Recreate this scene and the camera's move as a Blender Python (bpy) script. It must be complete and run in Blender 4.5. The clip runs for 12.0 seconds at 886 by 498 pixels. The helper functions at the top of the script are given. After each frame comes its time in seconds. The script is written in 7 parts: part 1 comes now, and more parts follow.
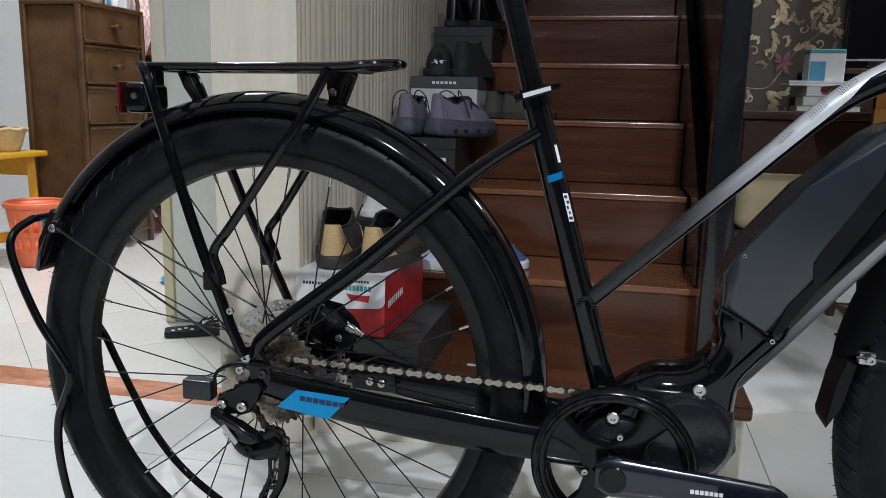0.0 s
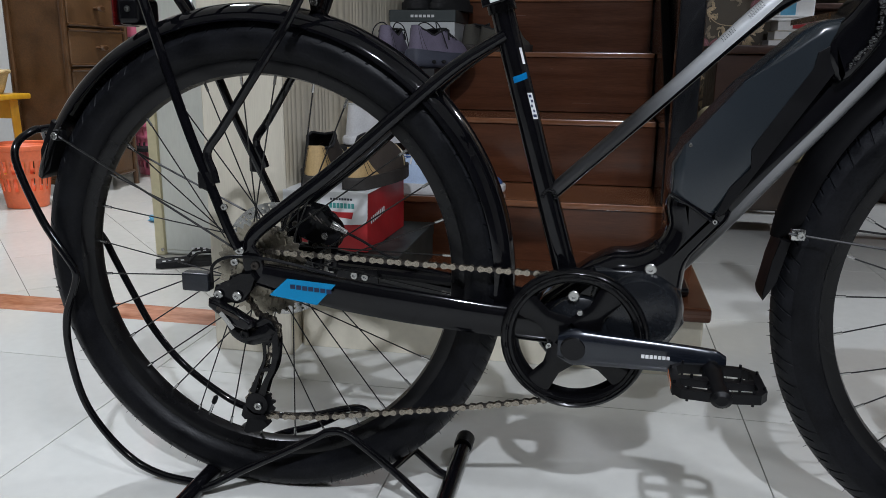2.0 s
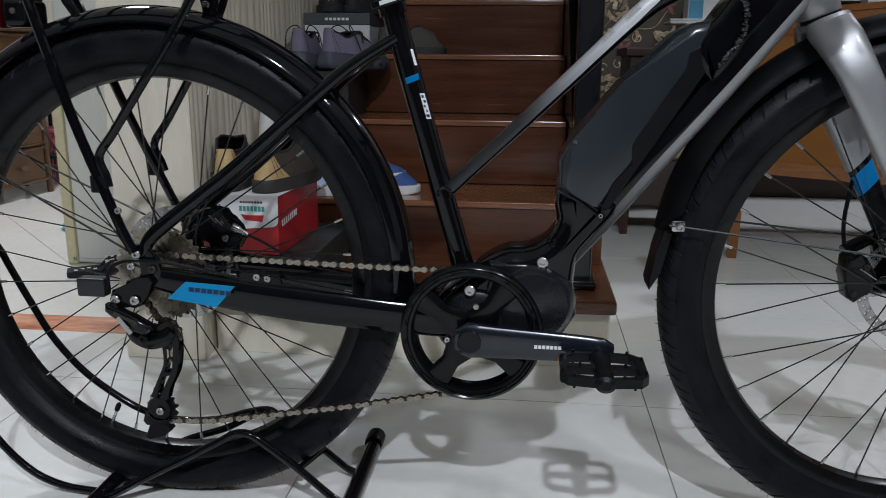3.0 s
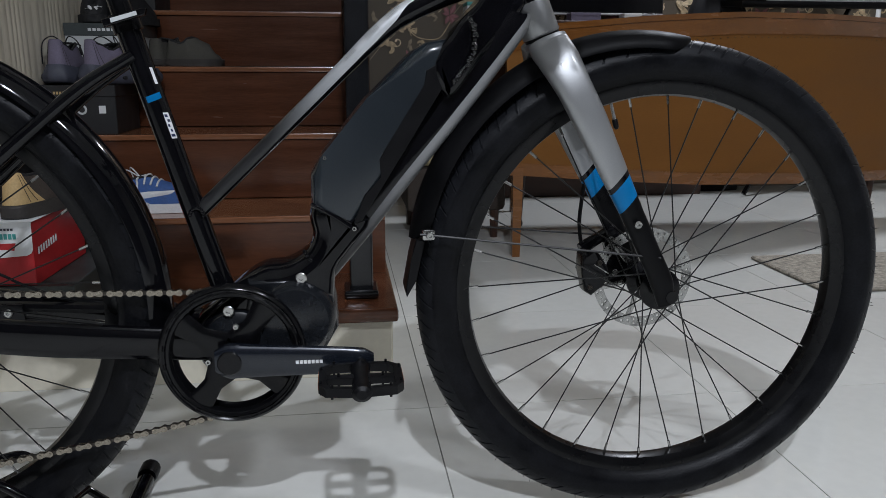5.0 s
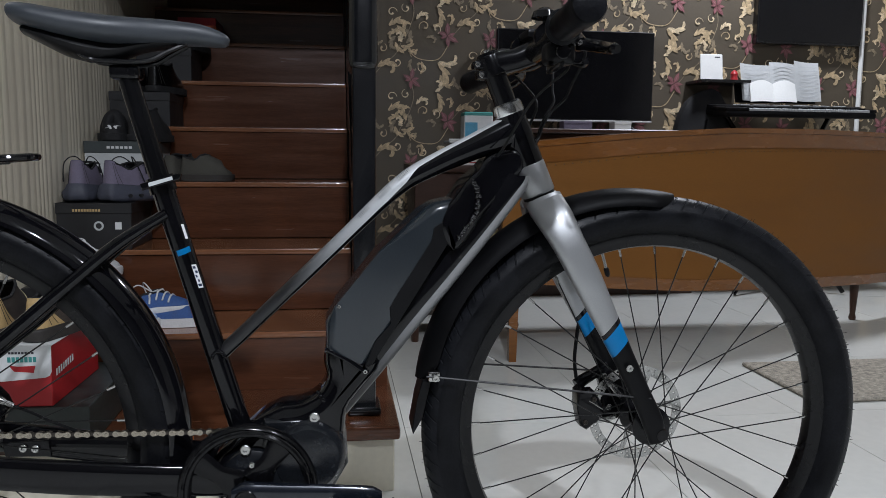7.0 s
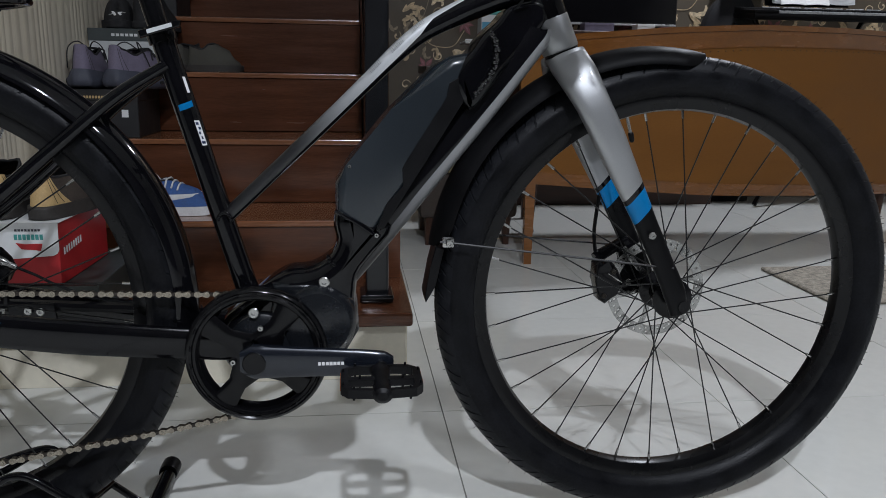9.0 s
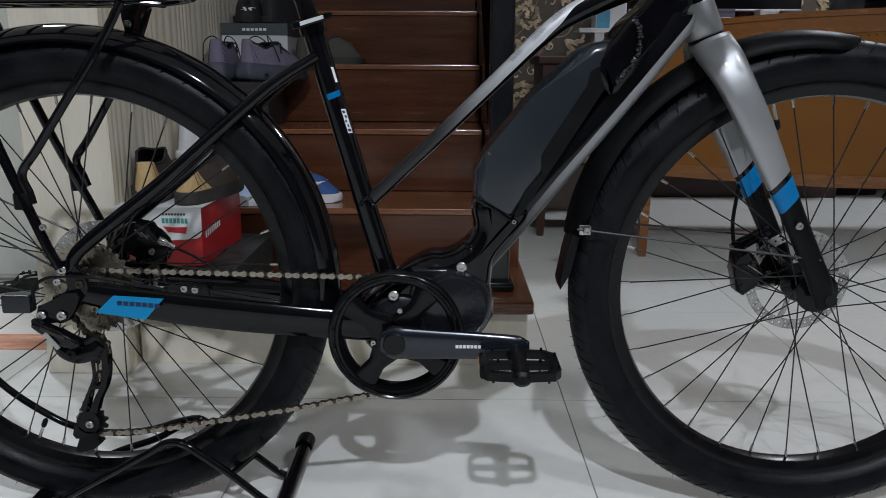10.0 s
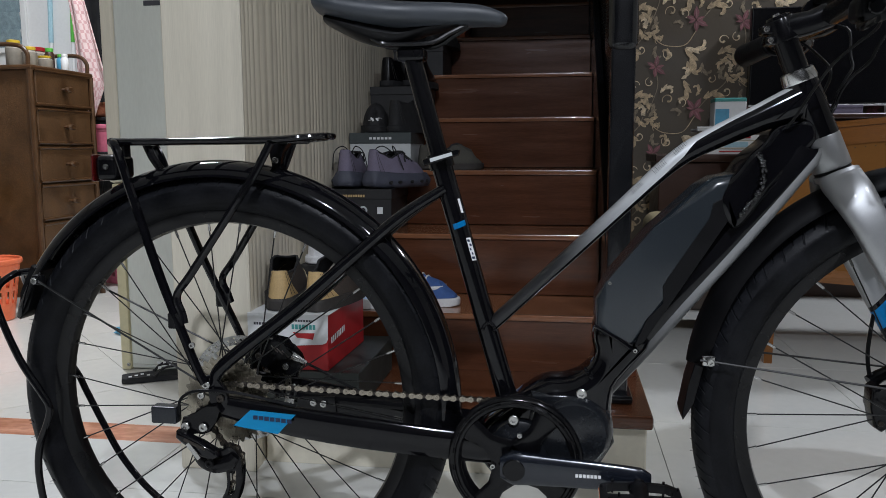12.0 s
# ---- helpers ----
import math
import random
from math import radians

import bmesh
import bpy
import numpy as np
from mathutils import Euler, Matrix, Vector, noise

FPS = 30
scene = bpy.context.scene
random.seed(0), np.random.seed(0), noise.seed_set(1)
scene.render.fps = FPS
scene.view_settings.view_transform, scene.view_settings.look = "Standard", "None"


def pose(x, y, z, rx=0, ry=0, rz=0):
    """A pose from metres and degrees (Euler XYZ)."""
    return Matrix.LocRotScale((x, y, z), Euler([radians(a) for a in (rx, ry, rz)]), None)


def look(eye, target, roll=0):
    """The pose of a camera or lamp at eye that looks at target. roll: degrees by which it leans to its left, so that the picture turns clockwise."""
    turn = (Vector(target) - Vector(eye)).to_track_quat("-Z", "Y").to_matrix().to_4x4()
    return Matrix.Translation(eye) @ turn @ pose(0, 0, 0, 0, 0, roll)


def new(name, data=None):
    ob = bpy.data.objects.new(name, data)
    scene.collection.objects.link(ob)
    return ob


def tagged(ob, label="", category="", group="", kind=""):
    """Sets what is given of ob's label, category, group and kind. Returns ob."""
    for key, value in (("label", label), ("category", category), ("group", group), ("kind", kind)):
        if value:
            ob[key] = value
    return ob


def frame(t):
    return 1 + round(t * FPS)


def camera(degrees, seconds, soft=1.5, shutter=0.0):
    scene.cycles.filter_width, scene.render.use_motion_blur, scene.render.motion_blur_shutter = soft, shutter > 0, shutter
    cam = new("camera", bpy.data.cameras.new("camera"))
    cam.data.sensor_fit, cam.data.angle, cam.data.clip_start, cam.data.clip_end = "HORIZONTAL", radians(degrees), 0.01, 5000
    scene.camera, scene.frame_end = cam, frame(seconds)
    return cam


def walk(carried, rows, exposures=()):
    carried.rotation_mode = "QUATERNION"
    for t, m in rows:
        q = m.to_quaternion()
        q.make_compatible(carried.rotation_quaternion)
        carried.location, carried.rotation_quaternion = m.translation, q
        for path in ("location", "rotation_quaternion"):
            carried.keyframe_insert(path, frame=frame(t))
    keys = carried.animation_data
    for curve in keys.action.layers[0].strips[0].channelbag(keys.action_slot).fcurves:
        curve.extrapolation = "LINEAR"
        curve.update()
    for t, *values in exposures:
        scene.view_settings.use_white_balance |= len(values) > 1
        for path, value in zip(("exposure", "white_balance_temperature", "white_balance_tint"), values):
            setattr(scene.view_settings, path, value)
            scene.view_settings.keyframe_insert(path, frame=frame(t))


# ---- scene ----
cam = camera(59.03, 12.0, soft=0.5, shutter=0.12)
PATH = [
    (0, (0.4292, -0.9675, 0.7004), (0.0150, 0.9550, 0.3364), 1.160),
    (0.5, (0.4368, -0.9956, 0.6902), (0.0355, 0.9236, 0.2956), 1.086),
    (1, (0.4457, -1.0377, 0.6684), (0.0537, 0.8792, 0.2539), 0.812),
    (1.5, (0.4585, -1.0544, 0.6558), (0.0705, 0.8537, 0.1994), 0.588),
    (2, (0.4639, -1.0697, 0.6432), (0.0945, 0.8367, 0.1643), 0.614),
    (2.5, (0.4680, -1.0821, 0.6370), (0.1429, 0.8314, 0.1547), 0.618),
    (3, (0.5193, -1.0821, 0.6410), (0.3101, 0.8508, 0.1716), 0.394),
    (3.5, (0.5585, -1.0826, 0.6369), (0.5058, 0.8614, 0.1699), 0.170),
    (3.7, (0.5734, -1.0830, 0.6339), (0.5750, 0.8605, 0.1619), 0.143),
    (5.3, (0.5998, -1.1054, 0.6687), (0.8841, 0.8270, 0.2387), 0.213),
    (5.5, (0.5980, -1.1133, 0.6814), (0.8908, 0.8242, 0.2809), 0.206),
    (6, (0.5889, -1.1425, 0.7222), (0.8820, 0.8083, 0.3929), 0.061),
    (6.5, (0.5776, -1.1647, 0.7518), (0.8545, 0.7999, 0.4990), 0.092),
    (6.7, (0.5745, -1.1660, 0.7608), (0.8480, 0.8012, 0.5255), 0.358),
    (8.3, (0.5790, -1.1250, 0.7044), (0.8512, 0.8226, 0.3401), 1.060),
    (8.5, (0.5837, -1.1265, 0.6851), (0.8437, 0.8209, 0.3110), 0.931),
    (9, (0.5798, -1.1257, 0.6639), (0.8160, 0.8119, 0.2279), 0.933),
    (9.5, (0.5567, -1.1302, 0.6602), (0.6978, 0.8111, 0.2003), 0.643),
    (10, (0.5233, -1.1382, 0.6589), (0.5110, 0.8084, 0.2001), 0.258),
    (10.5, (0.5028, -1.1465, 0.6609), (0.3536, 0.7970, 0.2129), -0.076),
    (11, (0.4970, -1.1570, 0.6703), (0.2387, 0.7855, 0.2703), -0.359),
    (11.5, (0.4987, -1.1626, 0.6996), (0.1906, 0.7859, 0.3701), -0.480),
    (12, (0.5098, -1.1632, 0.7278), (0.2130, 0.7984, 0.4751), -0.239),
]
walk(cam, [(t, look(eye, target, roll)) for t, eye, target, roll in PATH],
     [(0, 0.26), (0.5, 0.24), (1, 0.26), (1.5, 0.12), (3.5, -0.06), (5.5, -0.1), (6.2, -0.1), (6.7, 0.08), (8.3, 0.03), (9.5, -0.15), (10.5, -0.08), (11, -0.08), (12, -0.04)])

# ---- world and lamps ----
world = bpy.data.worlds.new("world")
scene.world = world
world.use_nodes = True
world.node_tree.nodes["Background"].inputs[0].default_value = (0.6, 0.65, 0.75, 1)
world.node_tree.nodes["Background"].inputs[1].default_value = 0.008


def ceiling_lamp(x, y, z, watts, size, colour=(1.0, 0.95, 0.88)):
    """A round ceiling lamp: housing, and the area light under it."""
    data = bpy.data.lights.new("lamp_light", "AREA")
    data.shape, data.size, data.energy, data.color = "DISK", size, watts, colour
    ob = new("lamp_light", data)
    ob.location = (x, y, z - 0.03)
    return ob


# the first follows the bike's floor shadows; the second is an added fill lamp
LAMPS = [(0.62, -2.5, 104, 0.10), (1.9, -1.6, 30, 0.3), (2.9, 2.65, 57, 0.3), (-1.4, 1.7, 68, 0.3)]
for lx, ly, watts, wide in LAMPS:
    ceiling_lamp(lx, ly, 2.95, watts, wide, (0.87, 0.925, 1.045))

# ---- materials ----
def material(name, colour, rough=0.5, metal=0.0, var=0.12, scale=8.0, fine=90.0, bump=0.0, coat=0.0, stretch=(1, 1, 1), second=None, amount=0.5, random_value=0.0, spec=0.5):
    """A surface with cloudy variation at two scales, roughness wear and fine relief."""
    m = bpy.data.materials.new(name)
    m.use_nodes = True
    nt = m.node_tree
    nd, ln = nt.nodes, nt.links
    b = nd["Principled BSDF"]
    b.inputs["Metallic"].default_value = metal
    b.inputs["Coat Weight"].default_value = coat
    b.inputs["Coat Roughness"].default_value = 0.06
    b.inputs["Specular IOR Level"].default_value = spec
    tc = nd.new("ShaderNodeTexCoord")
    mp = nd.new("ShaderNodeMapping")
    mp.inputs["Scale"].default_value = stretch
    ln.new(tc.outputs["Object"], mp.inputs["Vector"])
    n1 = nd.new("ShaderNodeTexNoise")
    n1.inputs["Scale"].default_value, n1.inputs["Detail"].default_value = scale, 4
    n2 = nd.new("ShaderNodeTexNoise")
    n2.inputs["Scale"].default_value, n2.inputs["Detail"].default_value = fine, 3
    for n in (n1, n2):
        ln.new(mp.outputs["Vector"], n.inputs["Vector"])
    r1 = nd.new("ShaderNodeValToRGB")
    c0 = [max(0, c * (1 - var)) for c in colour]
    c1 = [min(1, c * (1 + var)) for c in (second or colour)]
    r1.color_ramp.elements[0].color, r1.color_ramp.elements[1].color = (*c0, 1), (*c1, 1)
    r1.color_ramp.elements[0].position, r1.color_ramp.elements[1].position = 0.5 - amount / 2, 0.5 + amount / 2
    ln.new(n1.outputs["Fac"], r1.inputs["Fac"])
    hsv = nd.new("ShaderNodeHueSaturation")
    mr = nd.new("ShaderNodeMapRange")
    mr.inputs["To Min"].default_value, mr.inputs["To Max"].default_value = 1 - var * 0.6, 1 + var * 0.6
    mr.inputs["From Min"].default_value, mr.inputs["From Max"].default_value = 0.3, 0.7
    ln.new(n2.outputs["Fac"], mr.inputs["Value"])
    value = mr.outputs["Result"]
    if random_value:
        oi = nd.new("ShaderNodeObjectInfo")
        m2 = nd.new("ShaderNodeMapRange")
        m2.inputs["To Min"].default_value, m2.inputs["To Max"].default_value = 1 - random_value, 1 + random_value
        ln.new(oi.outputs["Random"], m2.inputs["Value"])
        mul = nd.new("ShaderNodeMath")
        mul.operation = "MULTIPLY"
        ln.new(value, mul.inputs[0]), ln.new(m2.outputs["Result"], mul.inputs[1])
        value = mul.outputs[0]
    ln.new(value, hsv.inputs["Value"])
    ln.new(r1.outputs["Color"], hsv.inputs["Color"])
    ln.new(hsv.outputs["Color"], b.inputs["Base Color"])
    rr = nd.new("ShaderNodeMapRange")
    rr.inputs["From Min"].default_value, rr.inputs["From Max"].default_value = 0.3, 0.7
    rr.inputs["To Min"].default_value, rr.inputs["To Max"].default_value = rough * 0.8, min(1, rough * 1.25)
    ln.new(n1.outputs["Fac"], rr.inputs["Value"]), ln.new(rr.outputs["Result"], b.inputs["Roughness"])
    if bump:
        bp = nd.new("ShaderNodeBump")
        bp.inputs["Strength"].default_value, bp.inputs["Distance"].default_value = 0.6, bump
        ln.new(n2.outputs["Fac"], bp.inputs["Height"]), ln.new(bp.outputs["Normal"], b.inputs["Normal"])
    return m


def plain_emitter(name, colour, strength):
    m = bpy.data.materials.new(name)
    m.use_nodes = True
    b = m.node_tree.nodes["Principled BSDF"]
    b.inputs["Emission Color"].default_value, b.inputs["Emission Strength"].default_value = (*colour, 1), strength
    return m


def faded_paint(name, dark, light, axis_from, axis_to):
    """Paint that was sprayed from one colour into another along a tube."""
    m = material(name, light, 0.42, 0.4, 0.04, 12, 700, coat=0.25)
    nt = m.node_tree
    nd, ln = nt.nodes, nt.links
    b = nd["Principled BSDF"]
    old = b.inputs["Base Color"].links[0].from_socket
    tc = nd.new("ShaderNodeTexCoord")
    sep = nd.new("ShaderNodeSeparateXYZ")
    ln.new(tc.outputs["Object"], sep.inputs["Vector"])
    mr = nd.new("ShaderNodeMapRange")
    mr.interpolation_type = "SMOOTHSTEP"
    mr.inputs["From Min"].default_value, mr.inputs["From Max"].default_value = axis_from, axis_to
    ln.new(sep.outputs["X"], mr.inputs["Value"])
    mix = nd.new("ShaderNodeMix")
    mix.data_type = "RGBA"
    ln.new(mr.outputs["Result"], mix.inputs["Factor"])
    mix.inputs["A"].default_value = (*dark, 1)
    ln.new(old, mix.inputs["B"])
    ln.new(mix.outputs["Result"], b.inputs["Base Color"])
    half = nd.new("ShaderNodeMath")
    half.operation, half.inputs[1].default_value = "MULTIPLY", 0.4
    ln.new(mr.outputs["Result"], half.inputs[0]), ln.new(half.outputs[0], b.inputs["Metallic"])
    return m


M = {}
M["black_paint"] = material("black_paint", (0.003, 0.003, 0.004), 0.07, 0, 0.3, 20, 300, coat=0.08, spec=0.27)
M["black_satin"] = material("black_satin", (0.0035, 0.0035, 0.0042), 0.17, 0, 0.25, 15, 300, bump=0.00004, spec=0.24)
M["black_plastic"] = material("black_plastic", (0.0045, 0.0045, 0.0052), 0.36, 0, 0.2, 20, 500, bump=0.00008, spec=0.16)
M["weld_gloss"] = material("weld_gloss", (0.004, 0.004, 0.005), 0.12, 0, 0.3, 20, 300, coat=0.5, spec=0.6)
M["guard_black"] = material("guard_black", (0.003, 0.003, 0.0035), 0.5, 0, 0.3, 20, 400, bump=0.00003, spec=0.08)
M["tip_black"] = material("tip_black", (0.003, 0.003, 0.0035), 0.3, 0, 0.3, 20, 400, bump=0.00005, spec=0.14)
M["smoke_plastic"] = material("smoke_plastic", (0.014, 0.016, 0.020), 0.25, 0, 0.2, 20, 300, spec=0.4)
M["grey_plastic"] = material("grey_plastic", (0.016, 0.021, 0.026), 0.2, 0, 0.1, 10, 400, bump=0.00004, coat=0.15)
M["saddle_cover"] = material("saddle_cover", (0.026, 0.031, 0.038), 0.5, 0, 0.12, 12, 500, bump=0.0001)
M["motor_plastic"] = material("motor_plastic", (0.0085, 0.0098, 0.0120), 0.22, 0, 0.25, 15, 200, bump=0.00010, spec=0.4)
M["crank_paint"] = material("crank_paint", (0.010, 0.013, 0.02), 0.22, 0.3, 0.15, 20, 300, coat=0.4)
M["rubber"] = material("rubber", (0.0055, 0.0058, 0.0070), 0.36, 0, 0.5, 26, 300, bump=0.0006, spec=0.11)
M["tread_rubber"] = material("tread_rubber", (0.0075, 0.0080, 0.0098), 0.42, 0, 0.5, 40, 420, bump=0.0005, spec=0.14)
M["rim_black"] = material("rim_black", (0.0035, 0.0035, 0.004), 0.28, 0.0, 0.2, 15, 300, spec=0.25)
M["silver_paint"] = material("silver_paint", (0.31, 0.315, 0.32), 0.40, 0.7, 0.05, 9, 700, coat=0.25)
M["bright_silver"] = material("bright_silver", (0.62, 0.63, 0.63), 0.22, 1.0, 0.06, 14, 400)
M["top_fade"] = faded_paint("top_fade", (0.006, 0.006, 0.007), (0.60, 0.615, 0.63), 0.50, 0.68)
M["down_fade"] = faded_paint("down_fade", (0.006, 0.006, 0.007), (0.25, 0.255, 0.26), 0.60, 0.74)
M["blue"] = material("blue_paint", (0.0, 0.130, 0.33), 0.3, 0, 0.06, 20, 300, coat=0.05, spec=0.2)
M["badge_blue"] = material("badge_blue", (0.0, 0.200, 0.42), 0.3, 0, 0.06, 20, 300, coat=0.05, spec=0.2)
M["chain"] = material("chain_steel", (0.29, 0.26, 0.215), 0.24, 0.95, 0.2, 60, 500)
M["chain_dark"] = material("chain_dark", (0.055, 0.048, 0.042), 0.4, 0.8, 0.2, 60, 500)
M["cassette"] = material("cassette_steel", (0.34, 0.31, 0.25), 0.30, 0.9, 0.2, 50, 400)
M["steel"] = material("steel", (0.42, 0.42, 0.41), 0.24, 1.0, 0.1, 40, 400)
M["spoke"] = material("spoke_black", (0.015, 0.015, 0.015), 0.35, 0.4, 0.2, 40, 400)
M["white_print"] = material("white_print", (0.7, 0.7, 0.7), 0.5, 0, 0.04, 40, 400)
M["navy_print"] = material("navy_print", (0.004, 0.012, 0.05), 0.4, 0, 0.1, 40, 400)
M["orange_reflector"] = material("orange_reflector", (0.55, 0.13, 0.02), 0.2, 0, 0.1, 60, 400)
M["red_lens"] = material("red_lens", (0.06, 0.003, 0.003), 0.15, 0, 0.1, 60, 400, coat=0.5)
M["tile"] = material("floor_tile", (0.66, 0.66, 0.62), 0.09, 0, 0.035, 2.2, 40, random_value=0.02)
M["diag_tile"] = material("diag_tile", (0.68, 0.66, 0.60), 0.12, 0, 0.04, 3, 40, random_value=0.02)
M["grout"] = material("grout", (0.27, 0.26, 0.24), 0.8, 0, 0.15, 20, 200)
M["marble_band"] = material("marble_band", (0.44, 0.15, 0.075), 0.14, 0, 0.25, 9, 60, second=(0.62, 0.33, 0.22), stretch=(0.6, 1.4, 1))
M["cream_tile"] = material("cream_tile", (0.76, 0.71, 0.58), 0.25, 0, 0.06, 6, 60)
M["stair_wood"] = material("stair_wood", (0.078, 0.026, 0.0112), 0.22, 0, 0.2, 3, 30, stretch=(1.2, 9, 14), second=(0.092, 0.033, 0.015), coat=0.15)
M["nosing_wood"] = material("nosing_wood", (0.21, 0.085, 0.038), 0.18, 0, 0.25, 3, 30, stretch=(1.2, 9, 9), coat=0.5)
M["post_paint"] = material("post_paint", (0.006, 0.0065, 0.008), 0.2, 0, 0.3, 10, 120, bump=0.0004, coat=0.3)
M["pvc_cream"] = material("pvc_cream", (0.66, 0.61, 0.50), 0.45, 0, 0.08, 4, 70, stretch=(7, 7, 0.35), bump=0.0002)
M["pvc_stripe"] = material("pvc_stripe", (0.80, 0.73, 0.58), 0.42, 0, 0.12, 4, 60, stretch=(7, 7, 0.35), bump=0.0002)
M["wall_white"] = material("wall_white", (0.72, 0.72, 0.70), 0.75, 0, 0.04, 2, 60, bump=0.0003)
# white walls turned grey: the tone sets how much fill they bounce
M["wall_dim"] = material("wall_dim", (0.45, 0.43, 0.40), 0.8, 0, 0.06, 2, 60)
# near black, so that glossy black parts mirror a dark room
M["wall_night"] = material("wall_night", (0.022, 0.02, 0.018), 0.7, 0, 0.1, 2, 60)
M["ceiling_white"] = material("ceiling_white", (0.78, 0.78, 0.77), 0.85, 0, 0.03, 2, 60)
M["panel_green"] = material("panel_green", (0.60, 0.62, 0.57), 0.4, 0, 0.05, 3, 60, stretch=(3, 3, 0.6))
M["panel_yellow"] = material("panel_yellow", (0.58, 0.53, 0.34), 0.45, 0, 0.08, 4, 60)
M["wallpaper"] = material("wallpaper", (0.085, 0.067, 0.045), 0.6, 0, 0.15, 5, 260, bump=0.0003)
M["wp_gold"] = material("wp_gold", (0.472, 0.354, 0.210), 0.5, 0, 0.45, 42, 260, bump=0.0003)
M["wp_light"] = material("wp_light", (0.648, 0.518, 0.338), 0.5, 0, 0.45, 42, 260, bump=0.0003)
M["wp_rose"] = material("wp_rose", (0.236, 0.088, 0.096), 0.55, 0, 0.3, 40, 260)
M["wp_petal"] = material("wp_petal", (0.319, 0.147, 0.153), 0.55, 0, 0.3, 40, 260)
M["wp_brown"] = material("wp_brown", (0.248, 0.195, 0.127), 0.55, 0, 0.45, 42, 260)
M["desk_veneer"] = material("desk_veneer", (0.197, 0.081, 0.019), 0.5, 0, 0.07, 1.2, 60, stretch=(0.7, 3, 8), second=(0.206, 0.086, 0.020), spec=0.15)
M["desk_edge"] = material("desk_edge", (0.19, 0.068, 0.012), 0.25, 0, 0.2, 3, 40, stretch=(0.7, 6, 9), coat=0.4)
M["desk_dark"] = material("desk_dark", (0.05, 0.02, 0.01), 0.4, 0, 0.2, 5, 60)
M["screen"] = material("screen_glass", (0.004, 0.004, 0.005), 0.12, 0, 0.2, 5, 60)
M["bezel"] = material("bezel", (0.008, 0.008, 0.009), 0.3, 0, 0.1, 20, 200)
M["grey_trim"] = material("grey_trim", (0.45, 0.45, 0.45), 0.35, 0.6, 0.05, 20, 200)
M["paper"] = material("paper", (0.74, 0.74, 0.72), 0.8, 0, 0.04, 10, 100)
M["bundle_red"] = material("bundle_red", (0.34, 0.075, 0.045), 0.9, 0, 0.3, 30, 200, second=(0.40, 0.16, 0.09), bump=0.001)
M["key_white"] = material("key_white", (0.42, 0.43, 0.44), 0.4, 0, 0.05, 20, 100)
M["paper_grey"] = material("paper_grey", (0.45, 0.46, 0.46), 0.8, 0, 0.06, 10, 100)
M["paper_line"] = material("paper_line", (0.40, 0.41, 0.42), 0.8, 0, 0.1, 10, 100)
M["ink"] = material("ink", (0.05, 0.05, 0.06), 0.8, 0, 0.1, 10, 100)
M["rug"] = material("rug", (0.30, 0.27, 0.22), 0.95, 0, 0.5, 60, 260, bump=0.003)
M["rattan"] = material("rattan_weave", (0.074, 0.033, 0.0105), 0.5, 0, 0.25, 9, 160, second=(0.092, 0.043, 0.014), bump=0.0015)
M["rattan_dark"] = material("rattan_dark", (0.068, 0.030, 0.010), 0.35, 0, 0.25, 12, 120, coat=0.2)
M["yellow_wood"] = material("yellow_wood", (0.62, 0.33, 0.02), 0.35, 0, 0.12, 8, 80, stretch=(1, 1, 0.4))
M["orange_plastic"] = material("orange_plastic", (0.78, 0.17, 0.07), 0.4, 0, 0.08, 10, 80)
M["pink_plastic"] = material("pink_plastic", (0.55, 0.13, 0.20), 0.4, 0, 0.1, 10, 80)
M["straw"] = material("straw", (0.48, 0.36, 0.18), 0.7, 0, 0.25, 20, 160, bump=0.001)
M["towel"] = material("towel", (0.70, 0.55, 0.52), 0.95, 0, 0.1, 20, 300, bump=0.002)
M["towel_stripe"] = material("towel_stripe", (0.58, 0.34, 0.33), 0.95, 0, 0.1, 20, 300, bump=0.002)
M["curtain"] = material("curtain", (0.006, 0.006, 0.007), 0.9, 0, 0.3, 8, 120)
M["box_red"] = material("box_red", (0.40, 0.014, 0.018), 0.45, 0, 0.08, 9, 90)
M["box_white"] = material("box_white", (0.70, 0.71, 0.71), 0.5, 0, 0.04, 9, 90)
M["box_green"] = material("box_green", (0.030, 0.036, 0.033), 0.45, 0, 0.15, 9, 90)
M["box_black"] = material("box_black", (0.012, 0.012, 0.013), 0.5, 0, 0.2, 9, 90)
M["box_grey"] = material("box_grey", (0.50, 0.52, 0.52), 0.55, 0, 0.05, 9, 90)
M["box_lid"] = material("box_lid", (0.045, 0.055, 0.055), 0.5, 0, 0.1, 9, 90)
M["teal_print"] = material("teal_print", (0.05, 0.28, 0.26), 0.5, 0, 0.05, 30, 90)
M["suede_brown"] = material("suede_brown", (0.050, 0.038, 0.030), 0.85, 0, 0.25, 25, 260, bump=0.0006)
M["tan_leather"] = material("tan_leather", (0.48, 0.33, 0.15), 0.6, 0, 0.15, 30, 260, bump=0.0004)
M["sole_dark"] = material("sole_dark", (0.030, 0.026, 0.023), 0.7, 0, 0.2, 30, 260)
M["cloth_white"] = material("cloth_white", (0.62, 0.62, 0.62), 0.8, 0, 0.1, 30, 260, bump=0.0006)
M["cloth_mauve"] = material("cloth_mauve", (0.155, 0.135, 0.19), 0.85, 0, 0.15, 40, 300, bump=0.0008)
M["sole_mauve"] = material("sole_mauve", (0.050, 0.054, 0.075), 0.7, 0, 0.15, 40, 300)
